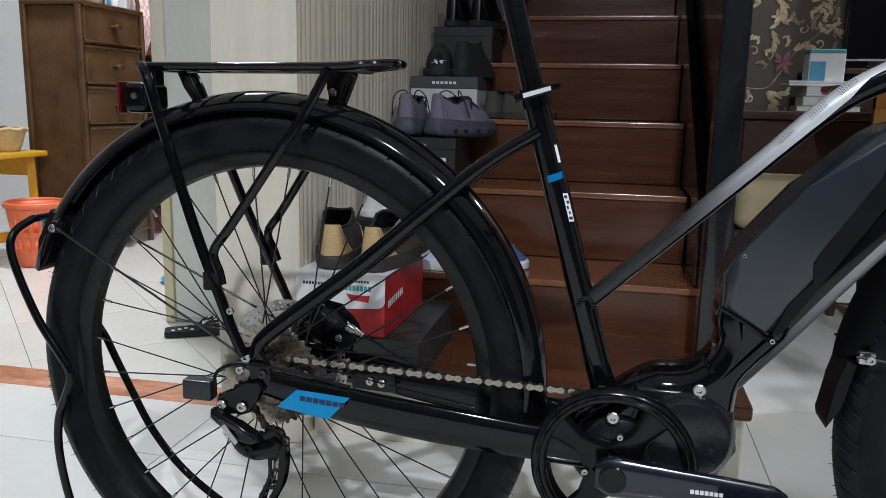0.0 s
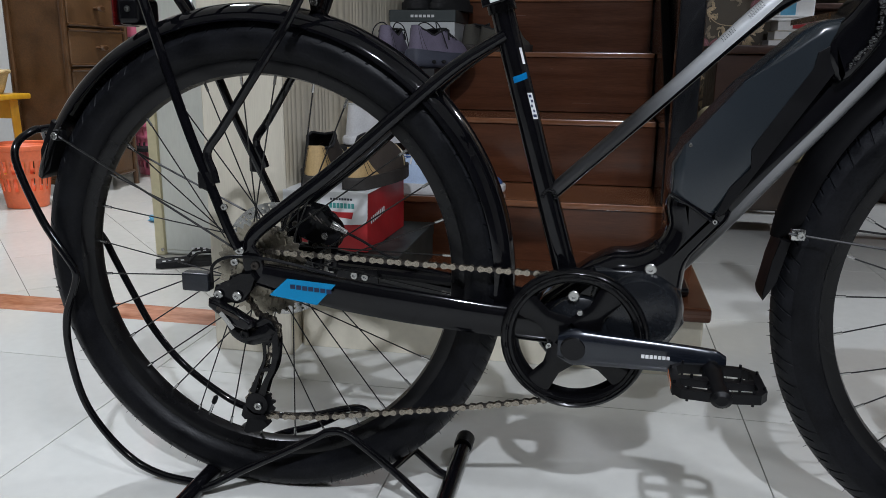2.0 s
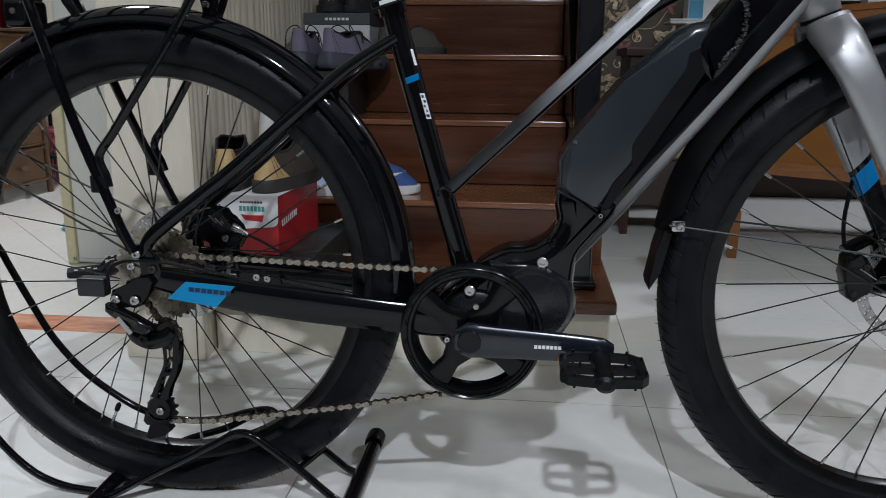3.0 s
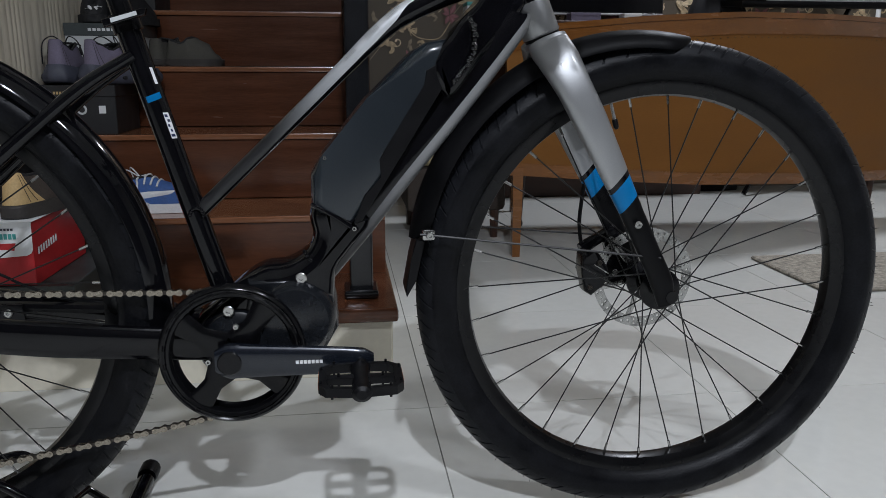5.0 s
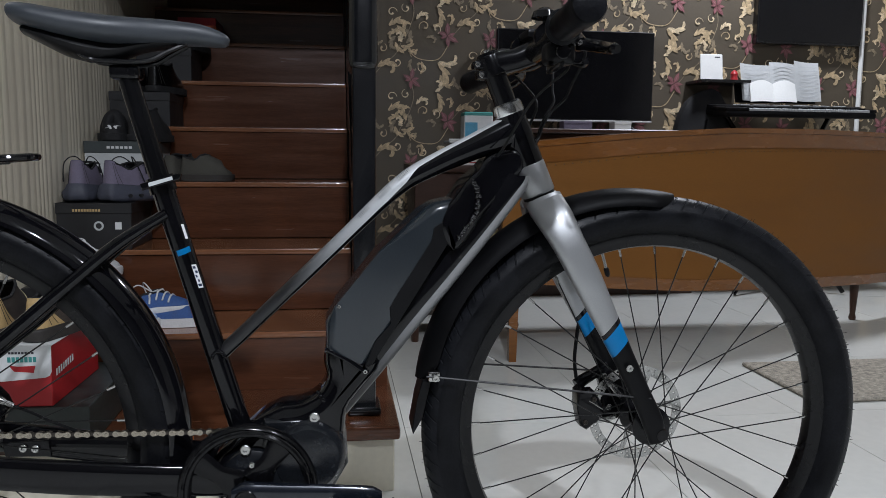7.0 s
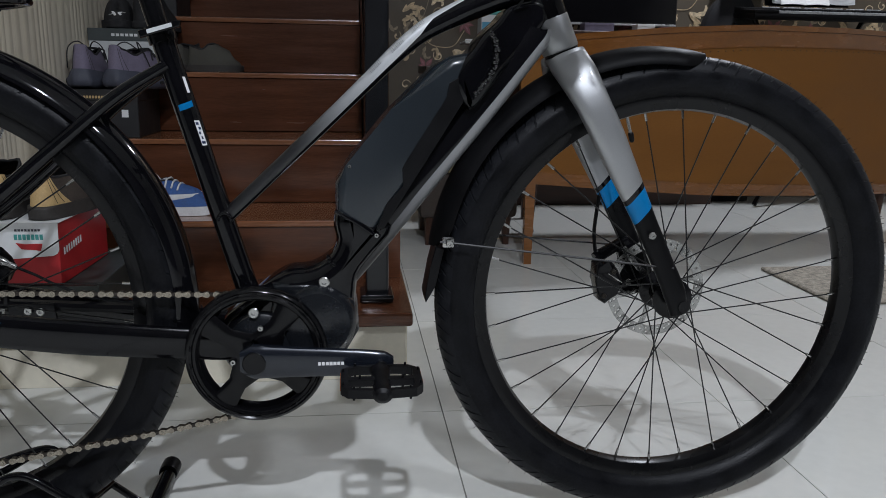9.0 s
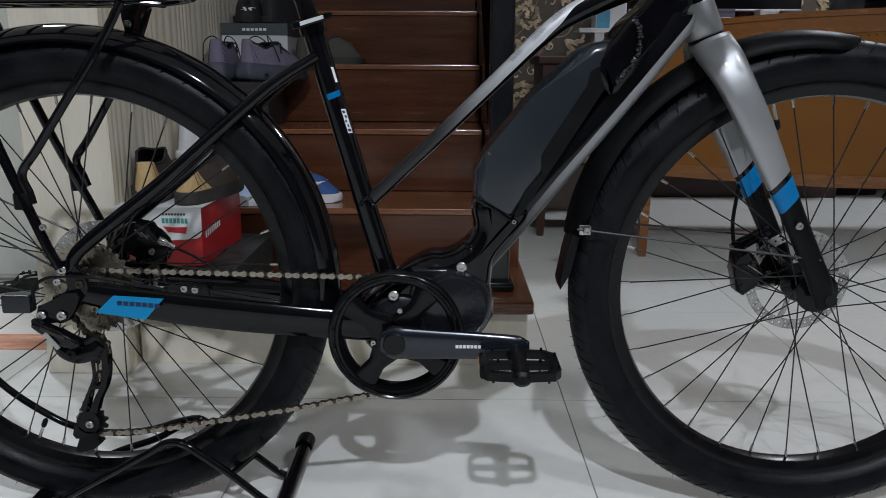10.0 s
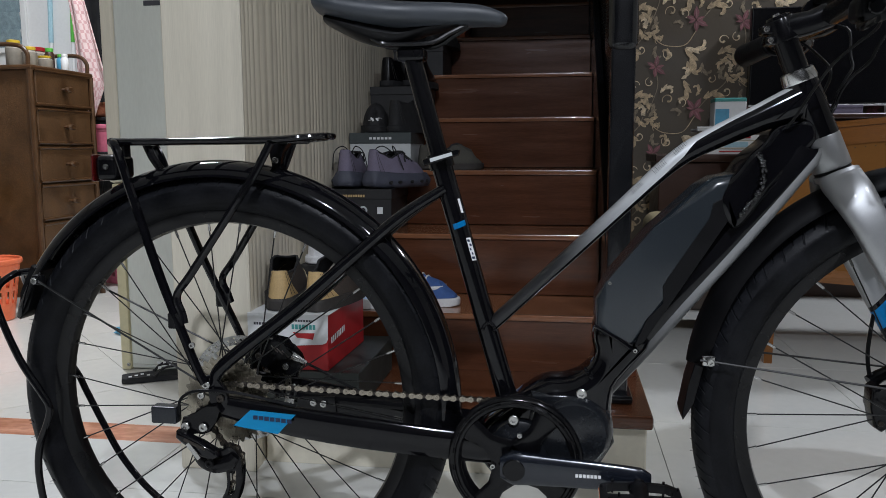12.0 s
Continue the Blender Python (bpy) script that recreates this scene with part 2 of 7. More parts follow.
M["cloth_black"] = material("cloth_black", (0.013, 0.013, 0.014), 0.85, 0, 0.25, 40, 300, bump=0.0006)
M["cloth_olive"] = material("cloth_olive", (0.055, 0.052, 0.042), 0.85, 0, 0.2, 40, 300, bump=0.0006)
M["cloth_blue"] = material("cloth_blue", (0.035, 0.085, 0.24), 0.8, 0, 0.2, 30, 260, bump=0.0006)
M["pale_blue_cloth"] = material("pale_blue_cloth", (0.40, 0.50, 0.66), 0.8, 0, 0.1, 30, 260, bump=0.0006)
M["cream_cloth"] = material("cream_cloth", (0.46, 0.38, 0.22), 0.85, 0, 0.12, 12, 200, bump=0.001)
M["dark_wood"] = material("dark_wood", (0.045, 0.018, 0.010), 0.35, 0, 0.25, 5, 60, stretch=(1, 6, 6))
M["tissue_blue"] = material("tissue_blue", (0.08, 0.30, 0.45), 0.5, 0, 0.1, 30, 90)
M["light_blue"] = material("light_blue", (0.35, 0.55, 0.62), 0.5, 0, 0.1, 30, 90)
M["glass_blue"] = material("louvre_glass", (0.25, 0.34, 0.37), 0.2, 0, 0.2, 40, 200, bump=0.001)
M["green_plastic"] = material("green_plastic", (0.10, 0.45, 0.06), 0.4, 0, 0.1, 30, 90)
M["bottle_yellow"] = material("bottle_yellow", (0.62, 0.42, 0.03), 0.35, 0, 0.1, 30, 90)
M["clear_plastic"] = material("clear_plastic", (0.30, 0.27, 0.22), 0.2, 0, 0.1, 30, 90)
M["lamp_white"] = plain_emitter("lamp_white", (1, 0.96, 0.9), 6)


# ---- building helpers ----
BEVELLED = [False]


def smooth_line(pts, k=6):
    """A Catmull-Rom line through the points."""
    p = [Vector(q) for q in pts]
    p = [p[0] * 2 - p[1]] + p + [p[-1] * 2 - p[-2]]
    out = []
    for i in range(1, len(p) - 2):
        a, b, c, d = p[i - 1:i + 3]
        for j in range(k):
            t = j / k
            out.append(0.5 * (2 * b + (c - a) * t + (2 * a - 5 * b + 4 * c - d) * t * t + (3 * b - a - 3 * c + d) * t ** 3))
    return out + [p[-2]]


def spread(vals, n):
    """Values given at even steps, resampled to n."""
    return [float(v) for v in np.interp(np.linspace(0, 1, n), np.linspace(0, 1, len(vals)), vals)]


def tube(bm, pts, r, n=12, r2=None, side=None, closed=False, power=2.0, mi=0):
    """Sweeps a round or oval section along a line. r: half width (along side), r2: half height; numbers or lists. power above 2 makes it boxier."""
    p = [Vector(q) for q in pts]
    m = len(p)
    ra = spread(r, m) if isinstance(r, (list, tuple)) else [r] * m
    rb = ra if r2 is None else (spread(r2, m) if isinstance(r2, (list, tuple)) else [r2] * m)
    rings, last = [], None
    for i in range(m):
        if closed:
            t = (p[(i + 1) % m] - p[i - 1]).normalized()
        else:
            t = (p[min(i + 1, m - 1)] - p[max(i - 1, 0)]).normalized()
        if side is not None:
            s = Vector(side)
        elif last is None:
            s = Vector((0, 1, 0)) if abs(t.y) < 0.9 else Vector((1, 0, 0))
        else:
            s = last
        s = (s - t * s.dot(t)).normalized()
        last = s
        u = t.cross(s)
        ring = []
        for j in range(n):
            a = 2 * math.pi * j / n
            c, d = math.cos(a), math.sin(a)
            c, d = math.copysign(abs(c) ** (2 / power), c), math.copysign(abs(d) ** (2 / power), d)
            ring.append(bm.verts.new(p[i] + s * c * ra[i] + u * d * rb[i]))
        rings.append(ring)
    pairs = list(zip(rings, rings[1:])) + ([(rings[-1], rings[0])] if closed else [])
    faces = []
    for a, b in pairs:
        for j in range(n):
            faces.append(bm.faces.new((a[j], a[(j + 1) % n], b[(j + 1) % n], b[j])))
    if not closed:
        faces += [bm.faces.new(rings[0]), bm.faces.new(rings[-1])]
    for f in faces:
        f.material_index = mi
    return faces


def box(bm, lo, hi, bevel=0.0, m=None, seg=1, mi=0):
    """A block between two corners, with eased edges."""
    lo, hi = Vector(lo), Vector(hi)
    mat = Matrix.Translation((lo + hi) / 2) @ Matrix.Diagonal((*(hi - lo), 1))
    if m is not None:
        mat = m @ mat
    BEVELLED[0] |= bevel > 0
    made = bmesh.ops.create_cube(bm, size=1, matrix=mat)["verts"]
    faces = {f for v in made for f in v.link_faces}
    if bevel:
        out = bmesh.ops.bevel(bm, geom=list({e for v in made for e in v.link_edges}), offset=bevel, segments=seg, affect="EDGES", profile=0.5)
        faces = set(out["faces"]) | {f for f in faces if f.is_valid}
        if mi:
            for v in out["verts"]:
                faces |= set(v.link_faces)
    for f in faces:
        f.material_index = mi


def lathe(bm, profile, n=32, centre=(0, 0, 0), axis="y", arc=None, closed=False, mi=0, caps=True):
    """Turns (radius, along) pairs round an axis."""
    c = Vector(centre)
    full = arc is None
    a0, a1 = (0, 2 * math.pi) if full else arc
    count = n if full else n + 1
    rings = []
    for i in range(count):
        a = a0 + (a1 - a0) * i / n
        ca, sa = math.cos(a), math.sin(a)
        ring = []
        for r, h in profile:
            v = {"y": (r * ca, h, r * sa), "z": (r * ca, r * sa, h), "x": (h, r * ca, r * sa)}[axis]
            ring.append(bm.verts.new(c + Vector(v)))
        rings.append(ring)
    m = len(profile)
    for i in range(n):
        a, b = rings[i], rings[(i + 1) % count]
        for j in range(m if closed else m - 1):
            k = (j + 1) % m
            bm.faces.new((a[j], a[k], b[k], b[j])).material_index = mi
    if not closed and full and caps:
        for j in (0, -1):
            if profile[j][0] > 1e-6:
                bm.faces.new([r[j] for r in rings]).material_index = mi
    if not full and closed:
        bm.faces.new(rings[0]), bm.faces.new(rings[-1])


def prism(bm, outline, y0, y1, bevel=0.0, seg=2, mi=0, plane="xz"):
    """An outline in the x-z plane, given depth along y, with rounded rims."""
    def at(a, b, d):
        return {"xz": (a, d, b), "xy": (a, b, d), "yz": (d, a, b)}[plane]
    front = [bm.verts.new(at(a, b, y0)) for a, b in outline]
    back = [bm.verts.new(at(a, b, y1)) for a, b in outline]
    f0, f1 = bm.faces.new(front), bm.faces.new(back[::-1])
    n = len(outline)
    made = [f0, f1] + [bm.faces.new((front[i], back[i], back[(i + 1) % n], front[(i + 1) % n])) for i in range(n)]
    for f in made:
        f.material_index = mi
    if bevel:
        BEVELLED[0] = True
        edges = list(f0.edges) + list(f1.edges)
        bmesh.ops.bevel(bm, geom=edges, offset=bevel, segments=seg, affect="EDGES", profile=0.5)


def pillow(bm, outline, half, steps=((0.003, 0.006), (0.004, 0.004), (0.004, 0.002), (0.004, 0.001))):
    """A cast body from an outline: both faces swell outwards in steps."""
    rise = sum(d for _, d in steps)
    y = half - rise
    front = [bm.verts.new((a, -y, b)) for a, b in outline]
    back = [bm.verts.new((a, y, b)) for a, b in outline]
    n = len(outline)
    for i in range(n):
        bm.faces.new((front[i], back[i], back[(i + 1) % n], front[(i + 1) % n]))
    caps = [bm.faces.new(front), bm.faces.new(back[::-1])]
    bmesh.ops.recalc_face_normals(bm, faces=bm.faces)
    for f in caps:
        for w, d in steps:
            bmesh.ops.inset_region(bm, faces=[f], thickness=w, depth=d, use_even_offset=False)
    BEVELLED[0] = True


def disc(bm, centre, r, h, n=16, axis="y", bevel=0.15, mi=0):
    """A short round boss, from its back face h along the axis."""
    b = r * bevel
    s = 1 if h > 0 else -1
    lathe(bm, [(r, 0), (r, h - s * min(b, abs(h) * 0.5)), (r - b, h)], n, centre, axis, mi=mi)


def part(name, bm, mat, parent=None, label="", angle=0.6):
    """Links a bmesh as one mesh object, under a thing or a part."""
    bmesh.ops.recalc_face_normals(bm, faces=bm.faces)
    for f in bm.faces:
        f.smooth = True
    for e in bm.edges:
        if len(e.link_faces) == 2 and e.calc_face_angle(0) > angle:
            e.smooth = False
    me = bpy.data.meshes.new(name)
    bm.to_mesh(me)
    bm.free()
    for m in (mat if isinstance(mat, (list, tuple)) else [mat]):
        me.materials.append(M[m])
    ob = new(name, me)
    if BEVELLED[0]:
        ob.modifiers.new("normals", "WEIGHTED_NORMAL").keep_sharp = True
        BEVELLED[0] = False
    if parent is not None:
        while parent.parent and parent.parent.parent:
            parent = parent.parent
        ob.parent = parent
    if label:
        ob["label"] = label
    return ob


def thing(name, label, category, at=(0, 0, 0), turn=0, group="", kind=""):
    ob = new(name)
    ob.empty_display_size = 0.05
    ob.location = at
    ob.rotation_euler = (0, 0, radians(turn))
    return tagged(ob, label, category, group, kind)


def copy_part(ob, m):
    """Another part on the same mesh, at the pose m under the same parent."""
    c = ob.copy()
    scene.collection.objects.link(c)
    c.matrix_basis = m
    return c


B = bmesh.new

# ---- the room ----
STEP0, RISE, GOING, NOSE1 = 0.128, 0.177, 0.273, 0.805
SX0, SX1 = -0.166, 0.62
WX = -0.190
FRONT, BASE = 0.52, 0.156


def slab(name, lo, hi, mat, label="", parent=None, bevel=0.0):
    bm = B()
    box(bm, lo, hi, bevel)
    ob = part(name, bm, mat, parent)
    if parent is None:
        tagged(ob, label, "", "", "structure")
    return ob


floor = slab("floor", (-4.6, -3.6, -0.12), (4.8, 4.4, -0.004), "grout", "cream glazed tile floor with thin grey joints")
slab("ceiling", (-4.6, -3.6, 2.9), (4.8, 4.4, 3.02), "ceiling_white", "plain white painted ceiling")
# never in view: its dark colour is chosen for the reflections in the bike
slab("wall_south", (-4.6, -3.72, -0.004), (4.8, -3.6, 2.9), "wall_night", "unseen wall behind the camera, darkened to keep gloss reflections dark")
# side walls out of view, dimmed in colour to hold the ambient light down
slab("wall_west", (-4.72, -3.6, -0.004), (-4.6, 4.4, 2.9), "wall_dim", "plain unseen side wall, greyed to limit bounced light")
slab("wall_east", (4.8, -3.6, -0.004), (4.92, 4.4, 2.9), "wall_dim", "plain unseen side wall, greyed to limit bounced light")
slab("wall_north_west", (-4.6, 3.15, -0.004), (-0.36, 3.27, 2.9), "wall_white", "white painted kitchen wall")
wall_paper = slab("wall_north", (0.72, 3.12, -0.004), (4.8, 3.24, 2.9), "wallpaper", "brown wall papered with golden scrolls and roses")
slab("wall_stairwell", (-0.36, 4.28, -0.004), (4.8, 4.4, 2.9), "wall_dim", "plain wall closing the stairwell, greyed to limit bounced light")
# added out of view: keeps the front lamp off the upper steps
slab("stair_shade_block", (-0.36, 0.98, 1.60), (0.652, 1.08, 2.9), "wall_dim", "unseen block added above the stairs to shade the upper steps")
# wall between the stairs and the papered corner
slab("wall_stair_side", (0.652, 0.87, 0.13), (0.668, 4.28, 2.9), "post_paint", "black painted panel along the stairs")

# pillar and ribbed wall beside the stairs
bm = B()
box(bm, (-0.345, 0.455, 0), (SX0, 0.4655, 2.9), 0.003)
box(bm, (-0.345, 0.466, 0), (-0.235, 0.62, 2.9))
tagged(part("pillar", bm, "pvc_cream"), "square pillar clad in cream panels beside the stairs", "", "", "structure")
bm = B()
y = 0.466
prof = []
while y < 4.28:
    w = 0.040 + 0.014 * math.sin(y * 23)
    for k in range(7):
        a = math.pi * k / 6
        yk = y + w * k / 6 * 0.96
        prof.append((SX0 + (WX - SX0) * min(1, (yk - 0.466) / 0.33) - 0.0016 * (1 - math.sin(a)), yk))
    y += w
outline = [(-0.23, 0.466)] + prof + [(-0.23, prof[-1][1])]
prism(bm, outline, 0, 2.9, plane="xy")
tagged(part("wall_ribbed", bm, "pvc_stripe", angle=0.9), "beige wall of ribbed plastic panels along the stairs", "", "", "structure")

# stairs
stairs = thing("staircase", "straight wooden staircase, varnished reddish brown, on a cream tiled base", "stairs", (0, 0, 0), kind="structure")
bm = B()
box(bm, (SX0 + 0.001, FRONT, -0.003), (0.702, 4.27, BASE - 0.032), 0.004)
part("base", bm, "cream_tile", stairs, "cream tiled base")
bm = B()
box(bm, (SX0 + 0.002, FRONT - 0.018, BASE - 0.032), (0.714, 4.26, BASE), 0.007, seg=2)
part("tread", bm, "stair_wood", stairs)
for k in range(1, 11):
    z, y0 = STEP0 + RISE * k, NOSE1 + GOING * (k - 1)
    right = 0.705 if k == 1 else SX1
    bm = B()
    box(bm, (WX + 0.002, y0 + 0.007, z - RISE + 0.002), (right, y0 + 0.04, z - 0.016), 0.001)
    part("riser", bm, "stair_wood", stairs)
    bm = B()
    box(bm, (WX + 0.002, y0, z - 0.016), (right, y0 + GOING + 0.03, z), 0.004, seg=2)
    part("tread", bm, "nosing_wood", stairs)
bm = B()
pts = [(y0, z) for y0, z in ((NOSE1 + 0.02, STEP0 + 0.004), (NOSE1 + 0.02, 0.46), (3.4, 2.14), (3.4, STEP0 + 0.004))]
prism(bm, pts, SX1 + 0.003, SX1 + 0.028, 0.003, plane="yz")
part("stringer", bm, "post_paint", stairs, "black painted side string")
# newel post and rail
newel = thing("newel_post", "black painted square newel post on the first step", "post", (0, 0, 0), kind="structure")
bm = B()
box(bm, (0.613, 0.60, BASE + 0.001), (0.665, 0.652, 0.99), 0.006, seg=2)
part("post", bm, "post_paint", newel)
bm = B()
box(bm, (0.600, 0.575, BASE + 0.001), (0.676, 0.662, BASE + 0.020), 0.006, seg=2)
part("foot_plate", bm, "post_paint", newel)
bm = B()
box(bm, (0.606, 0.59, 0.932), (0.670, 0.76, 1.18), 0.022, seg=4)
part("rail_block", bm, "post_paint", newel, "glossy rounded end block of the handrail")
bm = B()
tube(bm, [(0.641, 0.70, 1.12), (0.641, 0.90, 1.25)], 0.038, 8, 0.03, power=4)
part("handrail", bm, "post_paint", newel)

# marble band
bm = B()
box(bm, (-4.6, 0.598, -0.05), (-0.36, 0.708, 0.0005), 0.001)
tagged(part("trim_band", bm, "marble_band"), "reddish orange marble strip between two tile layouts", "", "", "structure")


# ---- the electric bicycle ----
RW, RF = Vector((-0.011, 0, 0.3335)), Vector((1.065, 0, 0.3365))
BB = Vector((0.449, 0, 0.275))
bike = thing("electric_bicycle", "black and silver electric bicycle held upright in a display stand", "bicycle")


def xz(pts, y=0.0):
    return [(x, y, z) for x, z in pts]


def bolt(parent, x, y, z, r=0.006, mat="steel", depth=0.004, name="bolt"):
    bm = B()
    lathe(bm, [(r, 0), (r, -depth * 0.7), (r * 0.82, -depth), (r * 0.42, -depth), (r * 0.38, -depth * 0.3), (0, -depth * 0.3)], 12, (x, y, z))
    return part(name, bm, mat, parent)


# wheels
TR, TT_R = 0.3285, 0.0315


def tyre_mesh(bm, c):
    """A round casing with slanted sipes cut into its shoulders and short grooves on the crown."""
    n = 124
    d = 2 * math.pi / n
    prof = [-2.72 + 5.44 * i / 36 for i in range(37)]
    rings = []
    for i in range(n):
        for frac, low in ((0.0, 1), (0.10, 1), (0.15, 0), (0.95, 0)):
            row = []
            for a in prof:
                b = abs(a)
                cut = 0.0
                if low and 0.36 < b < 1.12:
                    cut = 0.0017 if i % 2 == 0 or b < 0.8 else 0.0
                elif low and b < 0.25:
                    cut = 0.0012
                elif 0.25 <= b <= 0.36:
                    cut = 0.0007
                rr = TT_R - cut + (0.0007 if 1.28 < b < 1.42 or 1.95 < b < 2.08 else 0.0)
                t = d * (i + frac) + (0.055 * (b - 0.3) if b > 0.3 else 0) * (1 if b < 1.3 else 0) + (0.055 if b >= 1.3 else 0)
                r = TR + rr * math.cos(a)
                row.append(bm.verts.new(c + Vector((r * math.cos(t), rr * 1.0 * math.sin(a), r * math.sin(t)))))
            rings.append(row)
    m = len(rings)
    for i in range(m):
        p, q = rings[i], rings[(i + 1) % m]
        for j in range(len(prof) - 1):
            bm.faces.new((p[j], p[j + 1], q[j + 1], q[j])).material_index = 1 if abs(prof[j] + prof[j + 1]) < 2.3 else 0


def whiskers(bm, c, seed):
    """Fine moulding hairs left on the tread of a new tyre."""
    rnd = random.Random(seed)
    for i in range(330):
        t, a = rnd.uniform(0, 6.283), rnd.uniform(-0.75, 0.75)
        if i % 3 == 0:
            t, a = 0.0571 * (i // 3) + rnd.uniform(-0.004, 0.004), rnd.choice((-0.55, -0.1, 0.4))
        r0 = c + Vector(((TR + TT_R * math.cos(a)) * math.cos(t), TT_R * math.sin(a), (TR + TT_R * math.cos(a)) * math.sin(t)))
        out = Vector((math.cos(a) * math.cos(t), math.sin(a), math.cos(a) * math.sin(t)))
        k = rnd.uniform(0.004, 0.0065) if i % 3 == 0 else rnd.uniform(0.0015, 0.004)
        if r0.z < -0.016:
            continue
        tube(bm, [r0 - out * 0.0006, r0 + out * k + Vector((rnd.uniform(-1, 1), rnd.uniform(-1, 1), 0)) * 0.001], [0.0006, 0.00025], 3)


def rotor_mesh(bm, c, y, r=0.08):
    """A brake disc: a braking ring pierced by holes, six curved arms and a carrier."""
    th = 0.0018
    n, radii = 132, (r - 0.0155, r - 0.0125, r - 0.0090, r - 0.0058, r - 0.0026, r)
    sides = []
    for yy in (y, y + th):
        rows = []
        for q in radii:
            rows.append([bm.verts.new((c.x + q * math.cos(2 * math.pi * (j + (q - r) * 60) / n), yy, c.z + q * math.sin(2 * math.pi * (j + (q - r) * 60) / n))) for j in range(n)])
        sides.append(rows)
    hole = lambda k, j: (k == 1 and j % 6 == 0) or (k == 2 and j % 6 == 3) or (k == 3 and j % 6 == 0)
    for rows in sides:
        for k in range(len(radii) - 1):
            for j in range(n):
                if not hole(k, j):
                    bm.faces.new((rows[k][j], rows[k][(j + 1) % n], rows[k + 1][(j + 1) % n], rows[k + 1][j]))
    for k in (0, len(radii) - 1):
        for j in range(n):
            bm.faces.new((sides[0][k][j], sides[0][k][(j + 1) % n], sides[1][k][(j + 1) % n], sides[1][k][j]))
    for i in range(6):
        a = 2 * math.pi * i / 6
        p = [(c.x + q * math.cos(a + k), y + th / 2, c.z + q * math.sin(a + k)) for q, k in ((0.02, 0.0), (0.042, 0.22), (r - 0.014, 0.2))]
        tube(bm, smooth_line(p, 3), 0.0009, 4, 0.0045)
    lathe(bm, [(0.012, 0), (0.025, 0), (0.025, th), (0.012, th)], 24, (c.x, y, c.z), closed=True)


def wheel(c, flange_r, hub_w, right_inset, start, lacing):
    bm = B()
    prof = [(0.307, -0.0165), (0.302, -0.0175), (0.293, -0.0160), (0.2835, -0.0110), (0.2805, 0.0), (0.2835, 0.0110), (0.293, 0.0160), (0.302, 0.0175), (0.307, 0.0165), (0.300, 0.0)]
    lathe(bm, prof, 96, c, closed=True)
    rim = part("wheel", bm, "rim_black", bike, "black spoked wheel")
    bm = B()
    tyre_mesh(bm, c)
    part("tyre", bm, ["rubber", "tread_rubber"], rim, "wide black tyre with slanted tread grooves", angle=0.5)
    bm = B()
    whiskers(bm, c, 5 if c.x > 0.5 else 6)
    tagged(part("tyre_hairs", bm, "rubber", rim), kind="stuff")
    bm = B()
    hw, ri = hub_w, right_inset
    lathe(bm, [(0.006, -0.062), (0.009, -0.055), (0.012, -ri - 0.006), (flange_r + 0.004, -ri - 0.002), (flange_r + 0.004, -ri + 0.002), (0.018, -ri + 0.008), (0.016, 0.0),
               (0.018, hw - 0.008), (flange_r + 0.004, hw - 0.002), (flange_r + 0.004, hw + 0.002), (0.016, hw + 0.006), (0.009, 0.055), (0.006, 0.062)], 28, c)
    part("hub", bm, "black_satin", rim)
    # spokes share one mesh each side
    length = 1.0
    bm = B()
    tube(bm, [(0, 0, 0), (0, 0, 1)], 0.0011, 6)
    first = part("spoke", bm, "spoke", rim)
    bm = B()
    tube(bm, [(0, 0, 0), (0, 0, 0.014)], 0.0021, 6)
    nip = part("nipple", bm, "steel", rim)
    used = False
    for i in range(32):
        side, lean = lacing[i % 4]
        a_rim = start + 2 * math.pi * i / 32
        twist = 1.15 * lean
        y = -ri if side < 0 else hw
        h = c + Vector((flange_r * math.cos(a_rim + twist), y, flange_r * math.sin(a_rim + twist)))
        e = c + Vector((0.2815 * math.cos(a_rim), 0.003 * side, 0.2815 * math.sin(a_rim)))
        d = e - h
        q = d.to_track_quat("Z", "Y").to_matrix().to_4x4()
        pose_s = Matrix.Translation(h) @ q @ Matrix.Diagonal((1, 1, d.length, 1))
        pose_n = Matrix.Translation(e - d.normalized() * 0.013) @ q
        if not used:
            first.matrix_basis, nip.matrix_basis, used = pose_s, pose_n, True
        else:
            copy_part(first, pose_s), copy_part(nip, pose_n)
    # valve
    a = 1.853 if c.x > 0.5 else start - 2.1
    bm = B()
    tube(bm, [c + Vector((math.cos(a) * r, 0, math.sin(a) * r)) for r in (0.290, 0.256)], [0.0026, 0.0026], 8)
    valve = part("valve", bm, "bright_silver", rim)
    bm = B()
    tube(bm, [c + Vector((math.cos(a) * r, 0, math.sin(a) * r)) for r in (0.258, 0.256, 0.246, 0.243)], [0.003, 0.0042, 0.0040, 0.002], 10)
    part("cap", bm, "black_plastic", valve)
    return rim


# three-cross lacing: side of the hub (near -1) and lean of each spoke in turn
front_wheel = wheel(RF, 0.027, 0.025, 0.030, radians(10.3), ((1, -1), (-1, 1), (1, 1), (-1, -1)))
rear_wheel = wheel(RW, 0.027, 0.030, 0.018, radians(6.3), ((1, 1), (-1, -1), (1, -1), (-1, 1)))
bm = B()
rotor_mesh(bm, RF, 0.036)
part("brake_rotor", bm, "steel", front_wheel, "perforated steel brake disc")
bm = B()
rotor_mesh(bm, RW, 0.040, 0.0895)
part("brake_rotor", bm, "steel", rear_wheel, "perforated steel brake disc")

